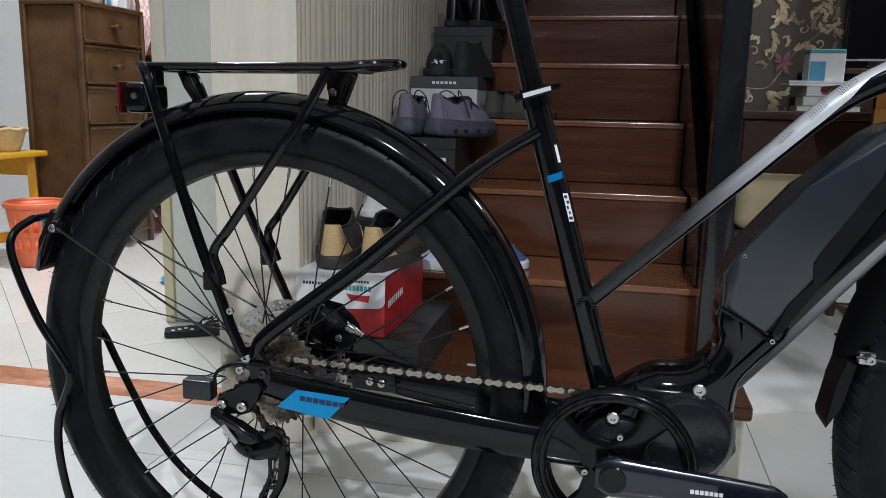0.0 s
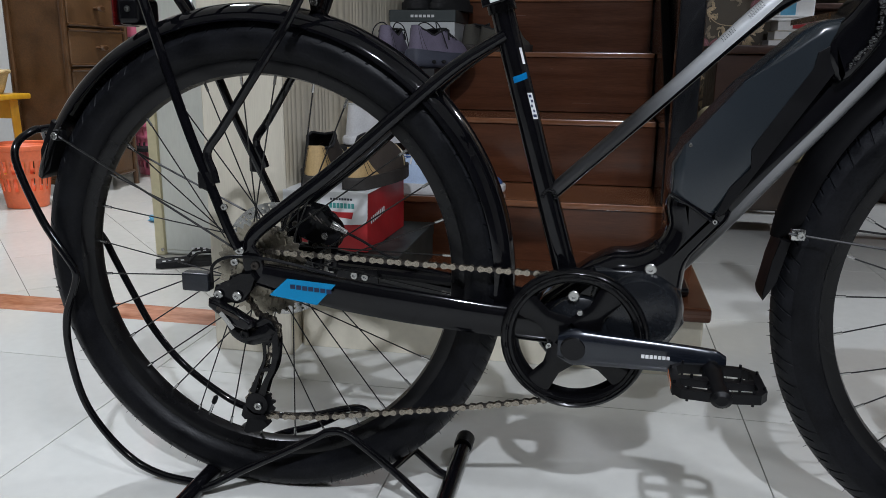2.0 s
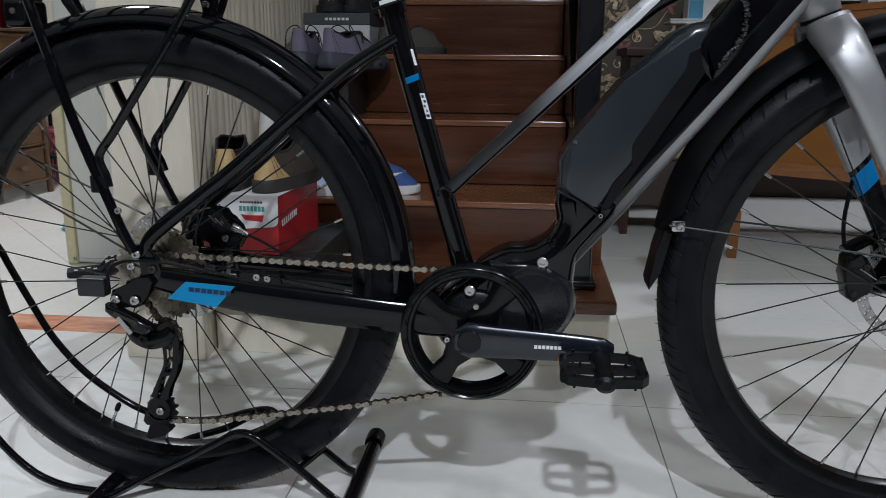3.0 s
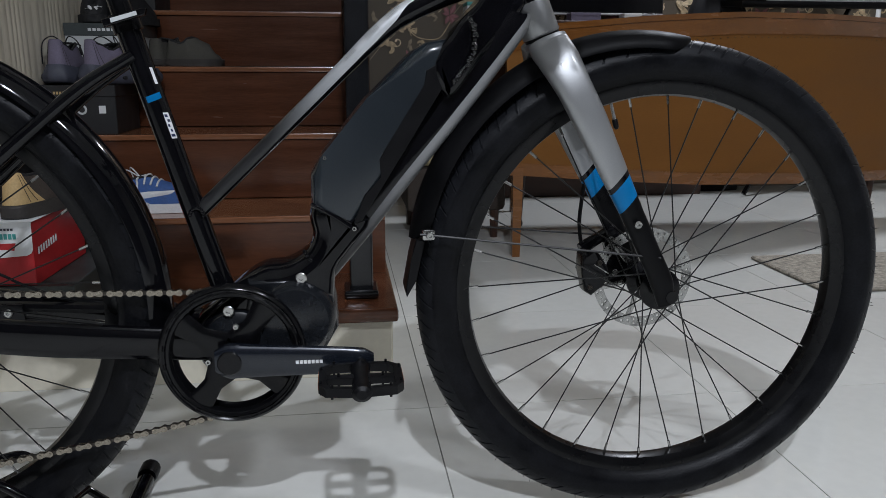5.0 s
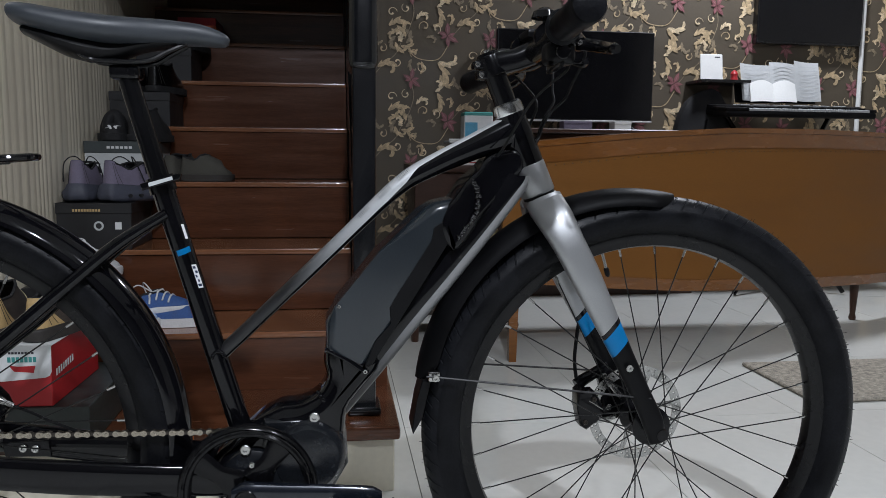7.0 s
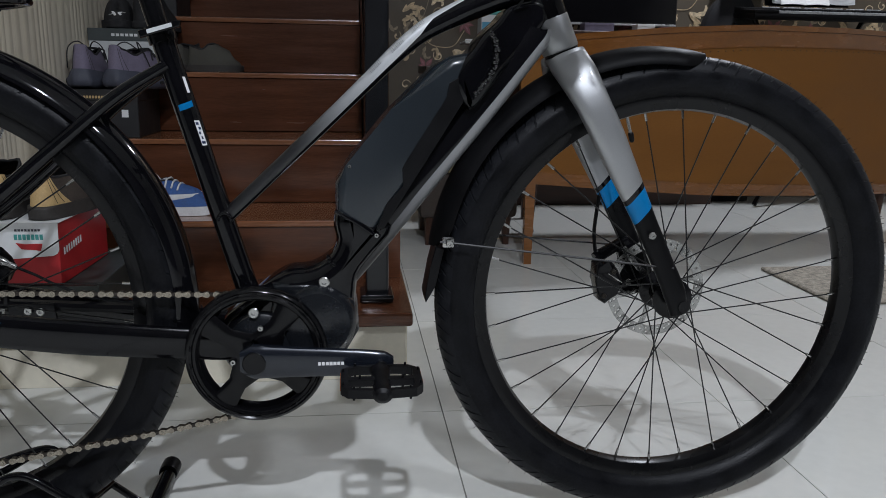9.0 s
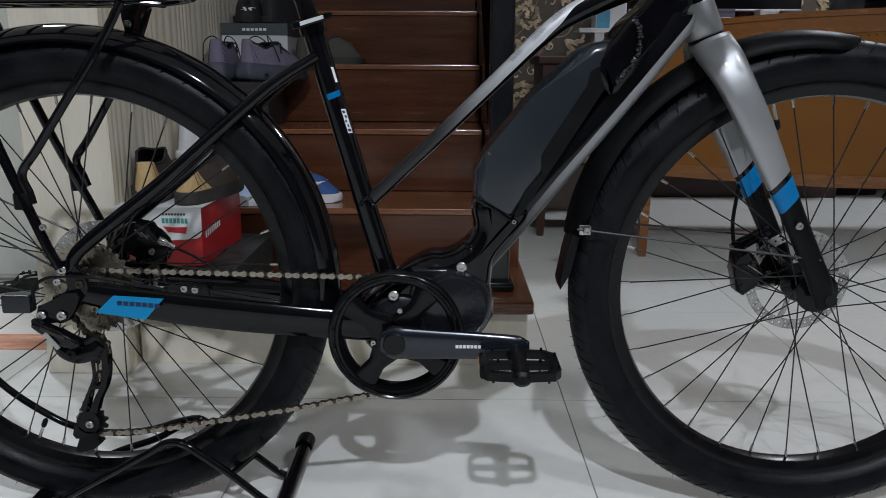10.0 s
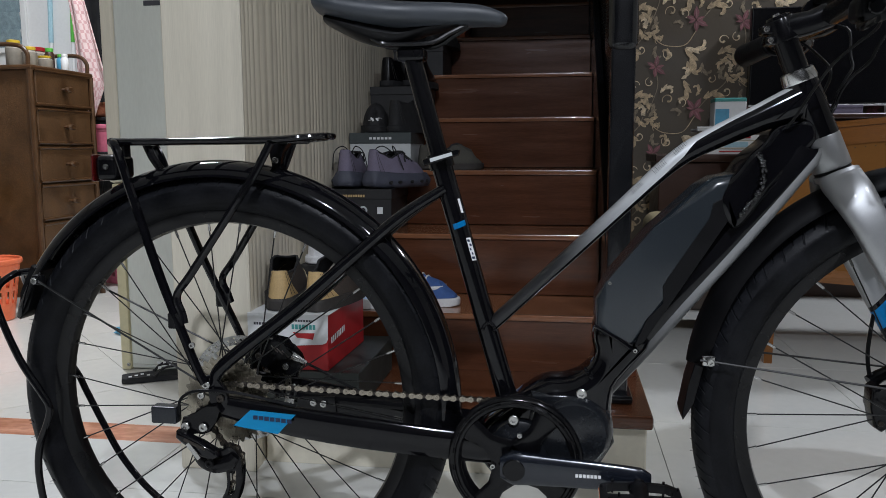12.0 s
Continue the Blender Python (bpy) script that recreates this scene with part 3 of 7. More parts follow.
# cassette: each sprocket is its own piece
COGS = [11, 13, 15, 17, 19, 21, 23, 26, 30, 34]
for i, teeth in enumerate(COGS):
    bm = B()
    y = -0.0565 + i * 0.0037
    r = teeth * 0.0127 / (2 * math.pi)
    nn = teeth * 4
    ri = max(0.014, r - 0.017)
    ring, inner = [], []
    for yy in (y, y + 0.0017):
        ring.append([bm.verts.new(RW + Vector(((r + (0.0028 if j % 4 in (1, 2) else -0.0022)) * math.cos(2 * math.pi * j / nn), yy, (r + (0.0028 if j % 4 in (1, 2) else -0.0022)) * math.sin(2 * math.pi * j / nn)))) for j in range(nn)])
        inner.append([bm.verts.new(RW + Vector((ri * math.cos(2 * math.pi * j / nn), yy, ri * math.sin(2 * math.pi * j / nn)))) for j in range(nn)])
    for j in range(nn):
        k = (j + 1) % nn
        bm.faces.new((ring[0][j], ring[0][k], ring[1][k], ring[1][j]))
        bm.faces.new((ring[0][j], ring[0][k], inner[0][k], inner[0][j]))
        bm.faces.new((ring[1][j], ring[1][k], inner[1][k], inner[1][j]))
        bm.faces.new((inner[0][j], inner[0][k], inner[1][k], inner[1][j]))
    part("sprocket", bm, "cassette", rear_wheel, "toothed steel sprocket" if i == 0 else "", angle=0.5)
for i in range(len(COGS) - 1):
    bm = B()
    r = COGS[i] * 0.0127 / (2 * math.pi) - 0.0075
    lathe(bm, [(0.012, 0.0018), (r, 0.0018), (r, 0.0036), (0.012, 0.0036)], 28, RW + Vector((0, -0.0565 + i * 0.0037, 0)), closed=True)
    part("spacer", bm, "chain_dark", rear_wheel)
bm = B()
lathe(bm, [(0.013, -0.059), (0.0165, -0.059), (0.0165, -0.02), (0.013, -0.02)], 24, RW, closed=True)
part("freehub", bm, "chain_dark", rear_wheel)

# frame
frame_ob = None
bm = B()
# motor bracket: shell from the crank axle to the down tube
outline = [(0.43, 0.345), (0.463, 0.371), (0.492, 0.387), (0.515, 0.389), (0.533, 0.395), (0.548, 0.405), (0.557, 0.418), (0.561, 0.434), (0.557, 0.456), (0.566, 0.482), (0.60, 0.484), (0.642, 0.452), (0.614, 0.410), (0.592, 0.380), (0.587, 0.345), (0.582, 0.30), (0.56, 0.268), (0.50, 0.235), (0.44, 0.225), (0.40, 0.25), (0.395, 0.31)]
outline = [(p.x, p.z) for p in smooth_line([(a, 0, b) for a, b in outline + outline[:1]], 3)][:-1]
pillow(bm, outline, 0.043, ((0.003, 0.008), (0.004, 0.006), (0.005, 0.004), (0.006, 0.003), (0.007, 0.002)))
frame_ob = part("frame", bm, "black_paint", bike, "glossy black and silver alloy frame")
ST = [(0.4510, 0.285), (0.4285, 0.364), (0.4045, 0.448), (0.3396, 0.678), (0.3314, 0.708)]
bm = B()
tube(bm, xz(ST), [0.0168, 0.0163, 0.0158, 0.0158, 0.0158], 20)
part("seat_tube", bm, "black_paint", frame_ob)


def split_tube(bm, line, ra, rb, frac, n=14, power=2.5):
    """A tube whose upper part, above the given share of its half height, takes the second material along a clean line."""
    m = len(line)
    ra, rb, frac = spread(ra, m), spread(rb, m), spread(frac, m)
    rings = []
    for i in range(m):
        t = (line[min(i + 1, m - 1)] - line[max(i - 1, 0)]).normalized()
        up = Vector((-t.z, 0, t.x))
        f = math.copysign(abs(frac[i]) ** (power / 2), frac[i])
        p0 = math.asin(max(-0.98, min(0.98, f)))
        angles = [p0 + (math.pi - 2 * p0) * k / n for k in range(n)] + [math.pi - p0 + (math.pi + 2 * p0) * k / n for k in range(n)]
        row = []
        for a in angles:
            c, d = math.cos(a), math.sin(a)
            c, d = math.copysign(abs(c) ** (2 / power), c), math.copysign(abs(d) ** (2 / power), d)
            row.append(bm.verts.new(line[i] + Vector((0, 1, 0)) * c * ra[i] + up * d * rb[i]))
        rings.append(row)
    for p, q in zip(rings, rings[1:]):
        for j in range(2 * n):
            bm.faces.new((p[j], p[(j + 1) % (2 * n)], q[(j + 1) % (2 * n)], q[j])).material_index = 1 if j < n else 0
    bm.faces.new(rings[0]), bm.faces.new(rings[-1])


TT = smooth_line(xz([(0.404, 0.459), (0.455, 0.507), (0.5085, 0.558), (0.566, 0.613), (0.6105, 0.656), (0.650, 0.694), (0.678, 0.717), (0.700, 0.7305), (0.74, 0.750), (0.78, 0.768), (0.846, 0.797)]), 4)
bm = B()
split_tube(bm, TT, [0.013, 0.0135, 0.014, 0.015, 0.016, 0.018, 0.019, 0.020, 0.021, 0.022, 0.023], [0.0105, 0.0105, 0.0105, 0.0105, 0.0110, 0.0125, 0.0137, 0.0150, 0.0168, 0.0190, 0.0255], [-0.55, -0.55, -0.5, -0.5, -0.45, -0.4, -0.1, 0.55, 0.72, 0.78, 0.84])
part("top_tube", bm, ["black_paint", "top_fade"], frame_ob, "top tube sprayed from black into silver")
# two small patches of dotted print beside the bend
bm = B()
for bx, bz, nx, nz in ((0.664, 0.724, 4, 8), (0.637, 0.697, 4, 8), (0.609, 0.668, 3, 7)):
    for i in range(nx):
        for j in range(nz):
            q = Vector((bx + j * 0.0021 + i * 0.0013, -0.0192 if bx > 0.66 else -0.0182 if bx > 0.62 else -0.0168, bz + j * 0.0021 - i * 0.0016))
            box(bm, q - Vector((0.0005, 0.0006, 0.0004)), q + Vector((0.0005, 0.0, 0.0004)))
tagged(part("dotted_print", bm, "grey_plastic", frame_ob), kind="stuff")
DT = smooth_line(xz([(0.568, 0.374), (0.629, 0.450), (0.677, 0.512), (0.759, 0.613), (0.834, 0.712), (0.842, 0.728)][::-1]), 4)
bm = B()
split_tube(bm, DT, [0.026, 0.027, 0.028, 0.028, 0.028, 0.028, 0.028], [0.027, 0.026, 0.026, 0.026, 0.025, 0.024, 0.022], [0.55, 0.42, 0.30, 0.28, 0.28, 0.38], power=3.0)
part("down_tube", bm, ["black_paint", "down_fade"], frame_ob, "down tube, black with a silver underside")
# swollen gusset between the battery and the head tube, narrowing towards the head, with its weld bead
bm = B()
outline = [(0.744, 0.617), (0.7330, 0.630), (0.7265, 0.648), (0.7270, 0.664), (0.737, 0.684), (0.7485, 0.697), (0.7633, 0.7183), (0.784, 0.737), (0.802, 0.756), (0.842, 0.764), (0.852, 0.738), (0.818, 0.694), (0.786, 0.660), (0.757, 0.624)]
outline = [(p.x, p.z) for p in smooth_line([(a, 0, b) for a, b in outline + outline[:1]], 3)][:-1]
pillow(bm, outline, 0.0465, ((0.0015, 0.003), (0.002, 0.002), (0.003, 0.0015), (0.004, 0.001)))
for v in bm.verts:
    k = min(1, max(0, (v.co.x - 0.765) / 0.055))
    v.co.y *= 1 - 0.46 * k * k * (3 - 2 * k)
part("gusset", bm, "black_paint", frame_ob)
bm = B()
rnd = random.Random(8)
for i, q in enumerate(smooth_line([(0.7743, -0.0450, 0.720), (0.7805, -0.0440, 0.705), (0.7815, -0.0435, 0.690), (0.7765, -0.0440, 0.670), (0.765, -0.0455, 0.653), (0.752, -0.0455, 0.637)], 16)):
    off = Vector((rnd.uniform(-1, 1), rnd.uniform(-0.3, 0.3), rnd.uniform(-1, 1))) * 0.0026
    bmesh.ops.create_icosphere(bm, subdivisions=1, radius=rnd.uniform(0.0016, 0.0036), matrix=Matrix.Translation(q + off))
part("weld_bead", bm, "weld_gloss", frame_ob, angle=2)
bm = B()
for i in range(9):
    a = 0.4 + i * 0.28
    q = Vector((0.407 + 0.015 * math.cos(a) * 0.8 - 0.004 + i * 0.0005, -0.0145, 0.452 + 0.017 * math.sin(a)))
    bmesh.ops.create_icosphere(bm, subdivisions=1, radius=0.0036, matrix=Matrix.Translation(q))
part("weld_bead", bm, "black_paint", frame_ob, angle=2)
bm = B()
rnd = random.Random(3)
for i, q in enumerate(smooth_line([(0.548, -0.030, 0.408), (0.556, -0.035, 0.398), (0.566, -0.037, 0.392), (0.577, -0.034, 0.389)], 5)):
    bmesh.ops.create_icosphere(bm, subdivisions=1, radius=0.0026 + rnd.uniform(0, 0.0022), matrix=Matrix.Translation(q + Vector((0, 0, rnd.uniform(-0.002, 0.002)))))
part("weld_bead", bm, "black_paint", frame_ob, angle=2)
# head tube
HT0, HT1 = Vector((0.828, 0, 0.834)), Vector((0.8804, 0, 0.703))
hd = (HT1 - HT0)
bm = B()
tube(bm, [HT0 + hd * s for s in (0.115, 0.35, 0.70)], [0.0225, 0.0236, 0.0246], 24)
part("head_tube", bm, "black_paint", frame_ob)
bm = B()
tube(bm, [HT0 + hd * s for s in (0.69, 0.70, 0.9, 1.015, 1.025)], [0.0245, 0.0251, 0.0258, 0.0264, 0.0257], 28)
part("head_cup", bm, "silver_paint", frame_ob, "silver lower head tube")
bm = B()
tube(bm, [HT0 + hd * s for s in (1.02, 1.06)], 0.0246, 24)
part("bearing_seal", bm, "black_plastic", frame_ob)
bm = B()
tube(bm, [HT0 + hd * s for s in (0.0, 0.015, 0.105, 0.125)], [0.0195, 0.0222, 0.0238, 0.0232], 24)
part("headset_cap", bm, "bright_silver", frame_ob, "bright silver headset cap")
# stays
for s in (-1, 1):
    pts = smooth_line([(-0.013, s * 0.072, 0.368), (-0.003, s * 0.071, 0.393), (0.016, s * 0.068, 0.4125), (0.045, s * 0.063, 0.436), (0.12, s * 0.053, 0.495), (0.20, s * 0.042, 0.565), (0.275, s * 0.027, 0.629), (0.338, s * 0.012, 0.670)], 5)
    bm = B()
    tube(bm, pts, [0.0075, 0.0085, 0.0085, 0.0085, 0.009, 0.009, 0.008], 12, [0.009, 0.010, 0.0105, 0.0105, 0.010, 0.0095, 0.008])
    part("seatstay", bm, "black_paint", frame_ob)
    pts = smooth_line([(-0.004, s * 0.070, 0.342), (0.05, s * 0.068, 0.332), (0.12, s * 0.064, 0.318), (0.22, s * 0.058, 0.304), (0.33, s * 0.050, 0.292), (0.42, s * 0.040, 0.284)], 4)
    bm = B()
    tube(bm, pts, [0.008, 0.010, 0.010, 0.010, 0.010, 0.012], 16, [0.016, 0.020, 0.0235, 0.0245, 0.023, 0.024], side=(0, 1, 0), power=2.8)
    part("chainstay", bm, "black_paint", frame_ob)
    bm = B()
    prism(bm, [(-0.020, 0.388), (-0.006, 0.392), (0.012, 0.368), (0.016, 0.345), (0.008, 0.328), (-0.008, 0.330), (-0.014, 0.350)], s * 0.068, s * 0.078, 0.003)
    part("dropout", bm, "black_paint", frame_ob)
bolt(frame_ob, 0.0035, -0.078, 0.3545, 0.0062, "chain_dark")
bolt(frame_ob, -0.0145, -0.086, 0.378, 0.0066)
bolt(frame_ob, -0.0250, -0.082, 0.3595, 0.0058)
bolt(frame_ob, 0.543, -0.0425, 0.374, 0.008)
# blue badge on the chainstay with dark bars, and marks on the seat tube
bm = B()
prism(bm, [(0.024, 0.314), (0.051, 0.339), (0.122, 0.335), (0.094, 0.304)], -0.0815, -0.0795, 0)
badge = part("badge", bm, "badge_blue", frame_ob, "blue slanted badge with dark lettering bars")
bm = B()
for i in range(7):
    x0 = 0.056 + i * 0.0088
    z0 = 0.3335 - i * 0.0006
    box(bm, (x0, -0.0823, z0 - 0.0080), (x0 + 0.0070, -0.0813, z0 - 0.0020))
part("lettering", bm, "navy_print", badge)


def wrap(name, mat, z0, z1, a0, a1, slant=0.0, r=0.0163, parent=None):
    """A thin print bent round the seat tube between two heights."""
    bm = B()
    n = 8
    rows = []
    for z in (z0, z1):
        cx = 0.4045 - 0.2822 * (z - 0.448)
        row = []
        for i in range(n + 1):
            a = a0 + (a1 - a0) * i / n
            row.append(bm.verts.new((cx + r * math.cos(a) - 0.27 * slant * (i / n), r * math.sin(a), z + slant * (i / n))))
        rows.append(row)
    for i in range(n):
        bm.faces.new((rows[0][i], rows[0][i + 1], rows[1][i + 1], rows[1][i]))
    return part(name, bm, mat, parent or frame_ob)


wrap("blue_mark", "blue", 0.609, 0.617, -1.95, -0.65, 0.007)
wrap("white_mark", "white_print", 0.563, 0.597, -1.05, -0.55, 0.0)
wrap("white_mark", "white_print", 0.634, 0.655, -0.80, -0.50, 0.0)
for i in range(5):
    wrap("dark_mark", "navy_print", 0.5655 + i * 0.0064, 0.5690 + i * 0.0064, -1.0 + 0.1 * (i % 2), -0.66 - 0.08 * (i % 3), 0.0, 0.0166)

# motor
bm = B()
c = Vector((0.533, 0, 0.315))
lathe(bm, [(0.0, -0.062), (0.03, -0.062), (0.046, -0.058), (0.054, -0.048), (0.058, -0.03), (0.058, 0.05), (0.04, 0.06), (0.0, 0.06)], 40, c)
lathe(bm, [(0.0, -0.058), (0.035, -0.058), (0.046, -0.052), (0.05, -0.03), (0.05, 0.05), (0.0, 0.055)], 32, (0.455, 0, 0.285))
prism(bm, [(0.47, 0.372), (0.54, 0.375), (0.585, 0.345), (0.592, 0.30), (0.57, 0.262), (0.50, 0.235), (0.44, 0.235)], -0.045, 0.045, 0.012, 3)
motor = part("motor", bm, "motor_plastic", bike, "dark grey plastic mid-drive motor")
bolt(motor, 0.4458, -0.058, 0.3352, 0.0078)
bolt(motor, 0.4155, -0.058, 0.262, 0.0042)

# battery
bm = B()
prism(bm, [(0.604, 0.438), (0.570, 0.456), (0.5600, 0.474), (0.5605, 0.514), (0.5745, 0.5385), (0.637, 0.6155), (0.699, 0.6765), (0.718, 0.688), (0.7457, 0.6935), (0.756, 0.672), (0.7345, 0.626), (0.618, 0.440)], -0.043, 0.043, 0.016, 4)
battery = part("battery", bm, "grey_plastic", bike, "slate grey plastic battery on the down tube")
bm = B()
prism(bm, [(0.616, 0.447), (0.632, 0.487), (0.6555, 0.5107), (0.6527, 0.5346), (0.660, 0.548), (0.7140, 0.632), (0.7165, 0.652), (0.730, 0.660), (0.7385, 0.630), (0.628, 0.452)], -0.0440, 0.0440, 0.001)
part("side_cover", bm, "black_plastic", battery, "black side cover")
bm = B()
tube(bm, smooth_line([(0.560, -0.044, 0.476), (0.575, -0.046, 0.468), (0.592, -0.046, 0.458), (0.612, -0.046, 0.444), (0.622, -0.044, 0.440)], 4), 0.0028, 8)
part("seam", bm, "black_paint", battery)
bolt(battery, 0.580, -0.041, 0.538, 0.0028)
bolt(battery, 0.617, -0.046, 0.442, 0.0035)

# fork
bm = B()
tube(bm, [HT0 + hd * s for s in (1.058, 1.066, 1.12, 1.16)], [0.0255, 0.0266, 0.0262, 0.020], 28)
tube(bm, smooth_line([(0.889, -0.028, 0.682), (0.888, -0.01, 0.684), (0.888, 0.01, 0.684), (0.889, 0.028, 0.682)], 6), 0.016, 24, 0.013)
fork = part("fork", bm, "silver_paint", bike, "rigid silver fork with blue bands and black tips")
LEG = [(0.8853, 0.6905), (0.8890, 0.6815), (0.8975, 0.663), (0.914, 0.629), (0.937, 0.585), (0.957, 0.546), (0.983, 0.495), (1.003, 0.456), (1.030, 0.402), (1.052, 0.356), (1.060, 0.324)]
LEGW = [0.0275, 0.0282, 0.0272, 0.0238, 0.0228, 0.0206, 0.0178, 0.016, 0.0155, 0.0165, 0.012]
for s in (-1, 1):
    line = smooth_line([(x, s * (0.019, 0.025, 0.044, 0.060, 0.065, 0.066, 0.066, 0.066, 0.066, 0.066, 0.066)[i], z) for i, (x, z) in enumerate(LEG)], 12)
    ws = spread(LEGW, len(line))
    # the paint changes along slanted lines
    n_cut = Vector((0.77, 0, -0.638))
    marks = [Vector((0.970, 0, 0.498)), Vector((0.974, 0, 0.4915)), Vector((0.990, 0, 0.4665))]
    cuts = ((None, marks[0], "fork_leg", "silver_paint"), (marks[0], marks[1], "dark_band", "black_paint"), (marks[1], marks[2], "blue_band", "blue"), (marks[2], None, "leg_tip", "tip_black"))
    for a, b, name, mt in cuts:
        bm = B()
        tube(bm, line, [0.60 * w for w in ws], 32, ws, side=(0, 1, 0), power=2.8)
        if a is not None:
            bmesh.ops.bisect_plane(bm, geom=bm.verts[:] + bm.edges[:] + bm.faces[:], plane_co=a, plane_no=n_cut, clear_inner=True)
        if b is not None:
            bmesh.ops.bisect_plane(bm, geom=bm.verts[:] + bm.edges[:] + bm.faces[:], plane_co=b, plane_no=n_cut, clear_outer=True)
        part(name, bm, mt, fork)
bolt(fork, 1.006, -0.080, 0.445, 0.0055)
bm = B()
tube(bm, [RF + Vector((0, -0.076, 0)), RF + Vector((0, -0.070, 0)), RF + Vector((0, 0.070, 0)), RF + Vector((0, 0.076, 0))], [0.009, 0.010, 0.010, 0.009], 16)
part("thru_axle", bm, "black_satin", fork)

# front brake caliper on its long mount, and the hose
bm = B()
prism(bm, [(0.959, 0.379), (0.967, 0.386), (0.975, 0.377), (0.988, 0.380), (1.001, 0.360), (1.0055, 0.343), (0.992, 0.329), (0.977, 0.315), (0.966, 0.322), (0.960, 0.352)], 0.014, 0.050, 0.007, 3)
prism(bm, [(0.984, 0.366), (1.016, 0.372), (1.020, 0.358), (0.992, 0.348)], 0.046, 0.058, 0.003)
caliper = part("brake_caliper", bm, "black_satin", bike, "black hydraulic front brake caliper")
bm = B()
tube(bm, smooth_line([(0.972, 0.050, 0.378), (0.9685, 0.056, 0.395), (0.9665, 0.060, 0.425), (0.970, 0.062, 0.465), (0.9735, 0.066, 0.498), (0.962, 0.078, 0.545), (0.915, 0.085, 0.645), (0.882, 0.06, 0.75)], 6), 0.0031, 8)
part("hose", bm, "black_plastic", caliper)
bm = B()
tube(bm, [(0.9760, 0.046, 0.366), (0.9735, 0.050, 0.372), (0.9712, 0.053, 0.384)], [0.0055, 0.0048, 0.0036], 12)
part("ferrule", bm, "steel", caliper, "steel hose end")
for i in range(3):
    bm = B()
    x0 = 0.978 + i * 0.006
    tube(bm, [(x0, 0.0135, 0.366 - i * 0.004), (x0 + 0.011, 0.0135, 0.359 - i * 0.004)], 0.0010, 6)
    part("fin", bm, "steel", caliper)
bm = B()
tube(bm, smooth_line([(0.968, 0.052, 0.381), (0.978, 0.054, 0.387), (0.998, 0.056, 0.398), (1.022, 0.060, 0.410)], 4), [0.009, 0.0095, 0.0085, 0.008], 12, [0.009, 0.0095, 0.0085, 0.009], power=2.6)
part("mount_arm", bm, "black_satin", caliper)
bm = B()
prism(bm, [(1.006, 0.412), (1.018, 0.416), (1.030, 0.404), (1.032, 0.378), (1.040, 0.372), (1.044, 0.350), (1.036, 0.322), (1.018, 0.318), (1.008, 0.330), (1.016, 0.350), (1.012, 0.372), (1.002, 0.392)], 0.044, 0.060, 0.004)
part("adapter", bm, "black_satin", caliper)
for x, z, r in ((1.012, 0.397, 0.0055), (1.022, 0.344, 0.0055), (0.973, 0.330, 0.004), (0.986, 0.368, 0.0042)):
    bolt(caliper, x, 0.0445 if x > 1 else 0.0145, z, r, "steel" if x > 1 else "chain_dark")
# rear caliper under the stay, with its hose end and cable guide
bm = B()
prism(bm, [(0.008, 0.388), (0.016, 0.408), (0.034, 0.422), (0.048, 0.424), (0.062, 0.413), (0.078, 0.408), (0.090, 0.394), (0.096, 0.378), (0.086, 0.360), (0.068, 0.362), (0.052, 0.372), (0.030, 0.372)], 0.026, 0.058, 0.006, 2)
prism(bm, [(0.036, 0.376), (0.052, 0.378), (0.062, 0.350), (0.060, 0.322), (0.046, 0.318), (0.042, 0.345)], 0.034, 0.046, 0.003)
prism(bm, [(0.074, 0.364), (0.086, 0.366), (0.084, 0.326), (0.074, 0.322)], 0.036, 0.044, 0.003)
caliper2 = part("brake_caliper", bm, "black_satin", bike, "black hydraulic rear brake caliper")
for i in range(3):
    bm = B()
    x0 = 0.046 + i * 0.009
    tube(bm, [(x0, 0.0256, 0.412 - i * 0.004), (x0 + 0.011, 0.0256, 0.401 - i * 0.004)], 0.0012, 6)
    part("fin", bm, "chain_dark", caliper2)
bm = B()
tube(bm, [(0.082, 0.026, 0.396), (0.090, 0.026, 0.392), (0.094, 0.026, 0.390), (0.104, 0.028, 0.384)], [0.0065, 0.0065, 0.0042, 0.0036], 12)
part("ferrule", bm, "steel", caliper2, "steel hose end")
bm = B()
tube(bm, smooth_line([(0.104, 0.028, 0.384), (0.130, 0.032, 0.370), (0.158, 0.038, 0.352), (0.23, 0.045, 0.322), (0.36, 0.045, 0.306)], 5), 0.0022, 8)
part("hose", bm, "black_plastic", caliper2)
for x, z, r in ((0.024, 0.394, 0.005), (0.070, 0.378, 0.0055), (0.052, 0.360, 0.0045), (0.079, 0.344, 0.0042)):
    bolt(caliper2, x, 0.0262 if z > 0.365 else 0.0335, z, r, "steel" if x > 0.06 else "chain_dark")


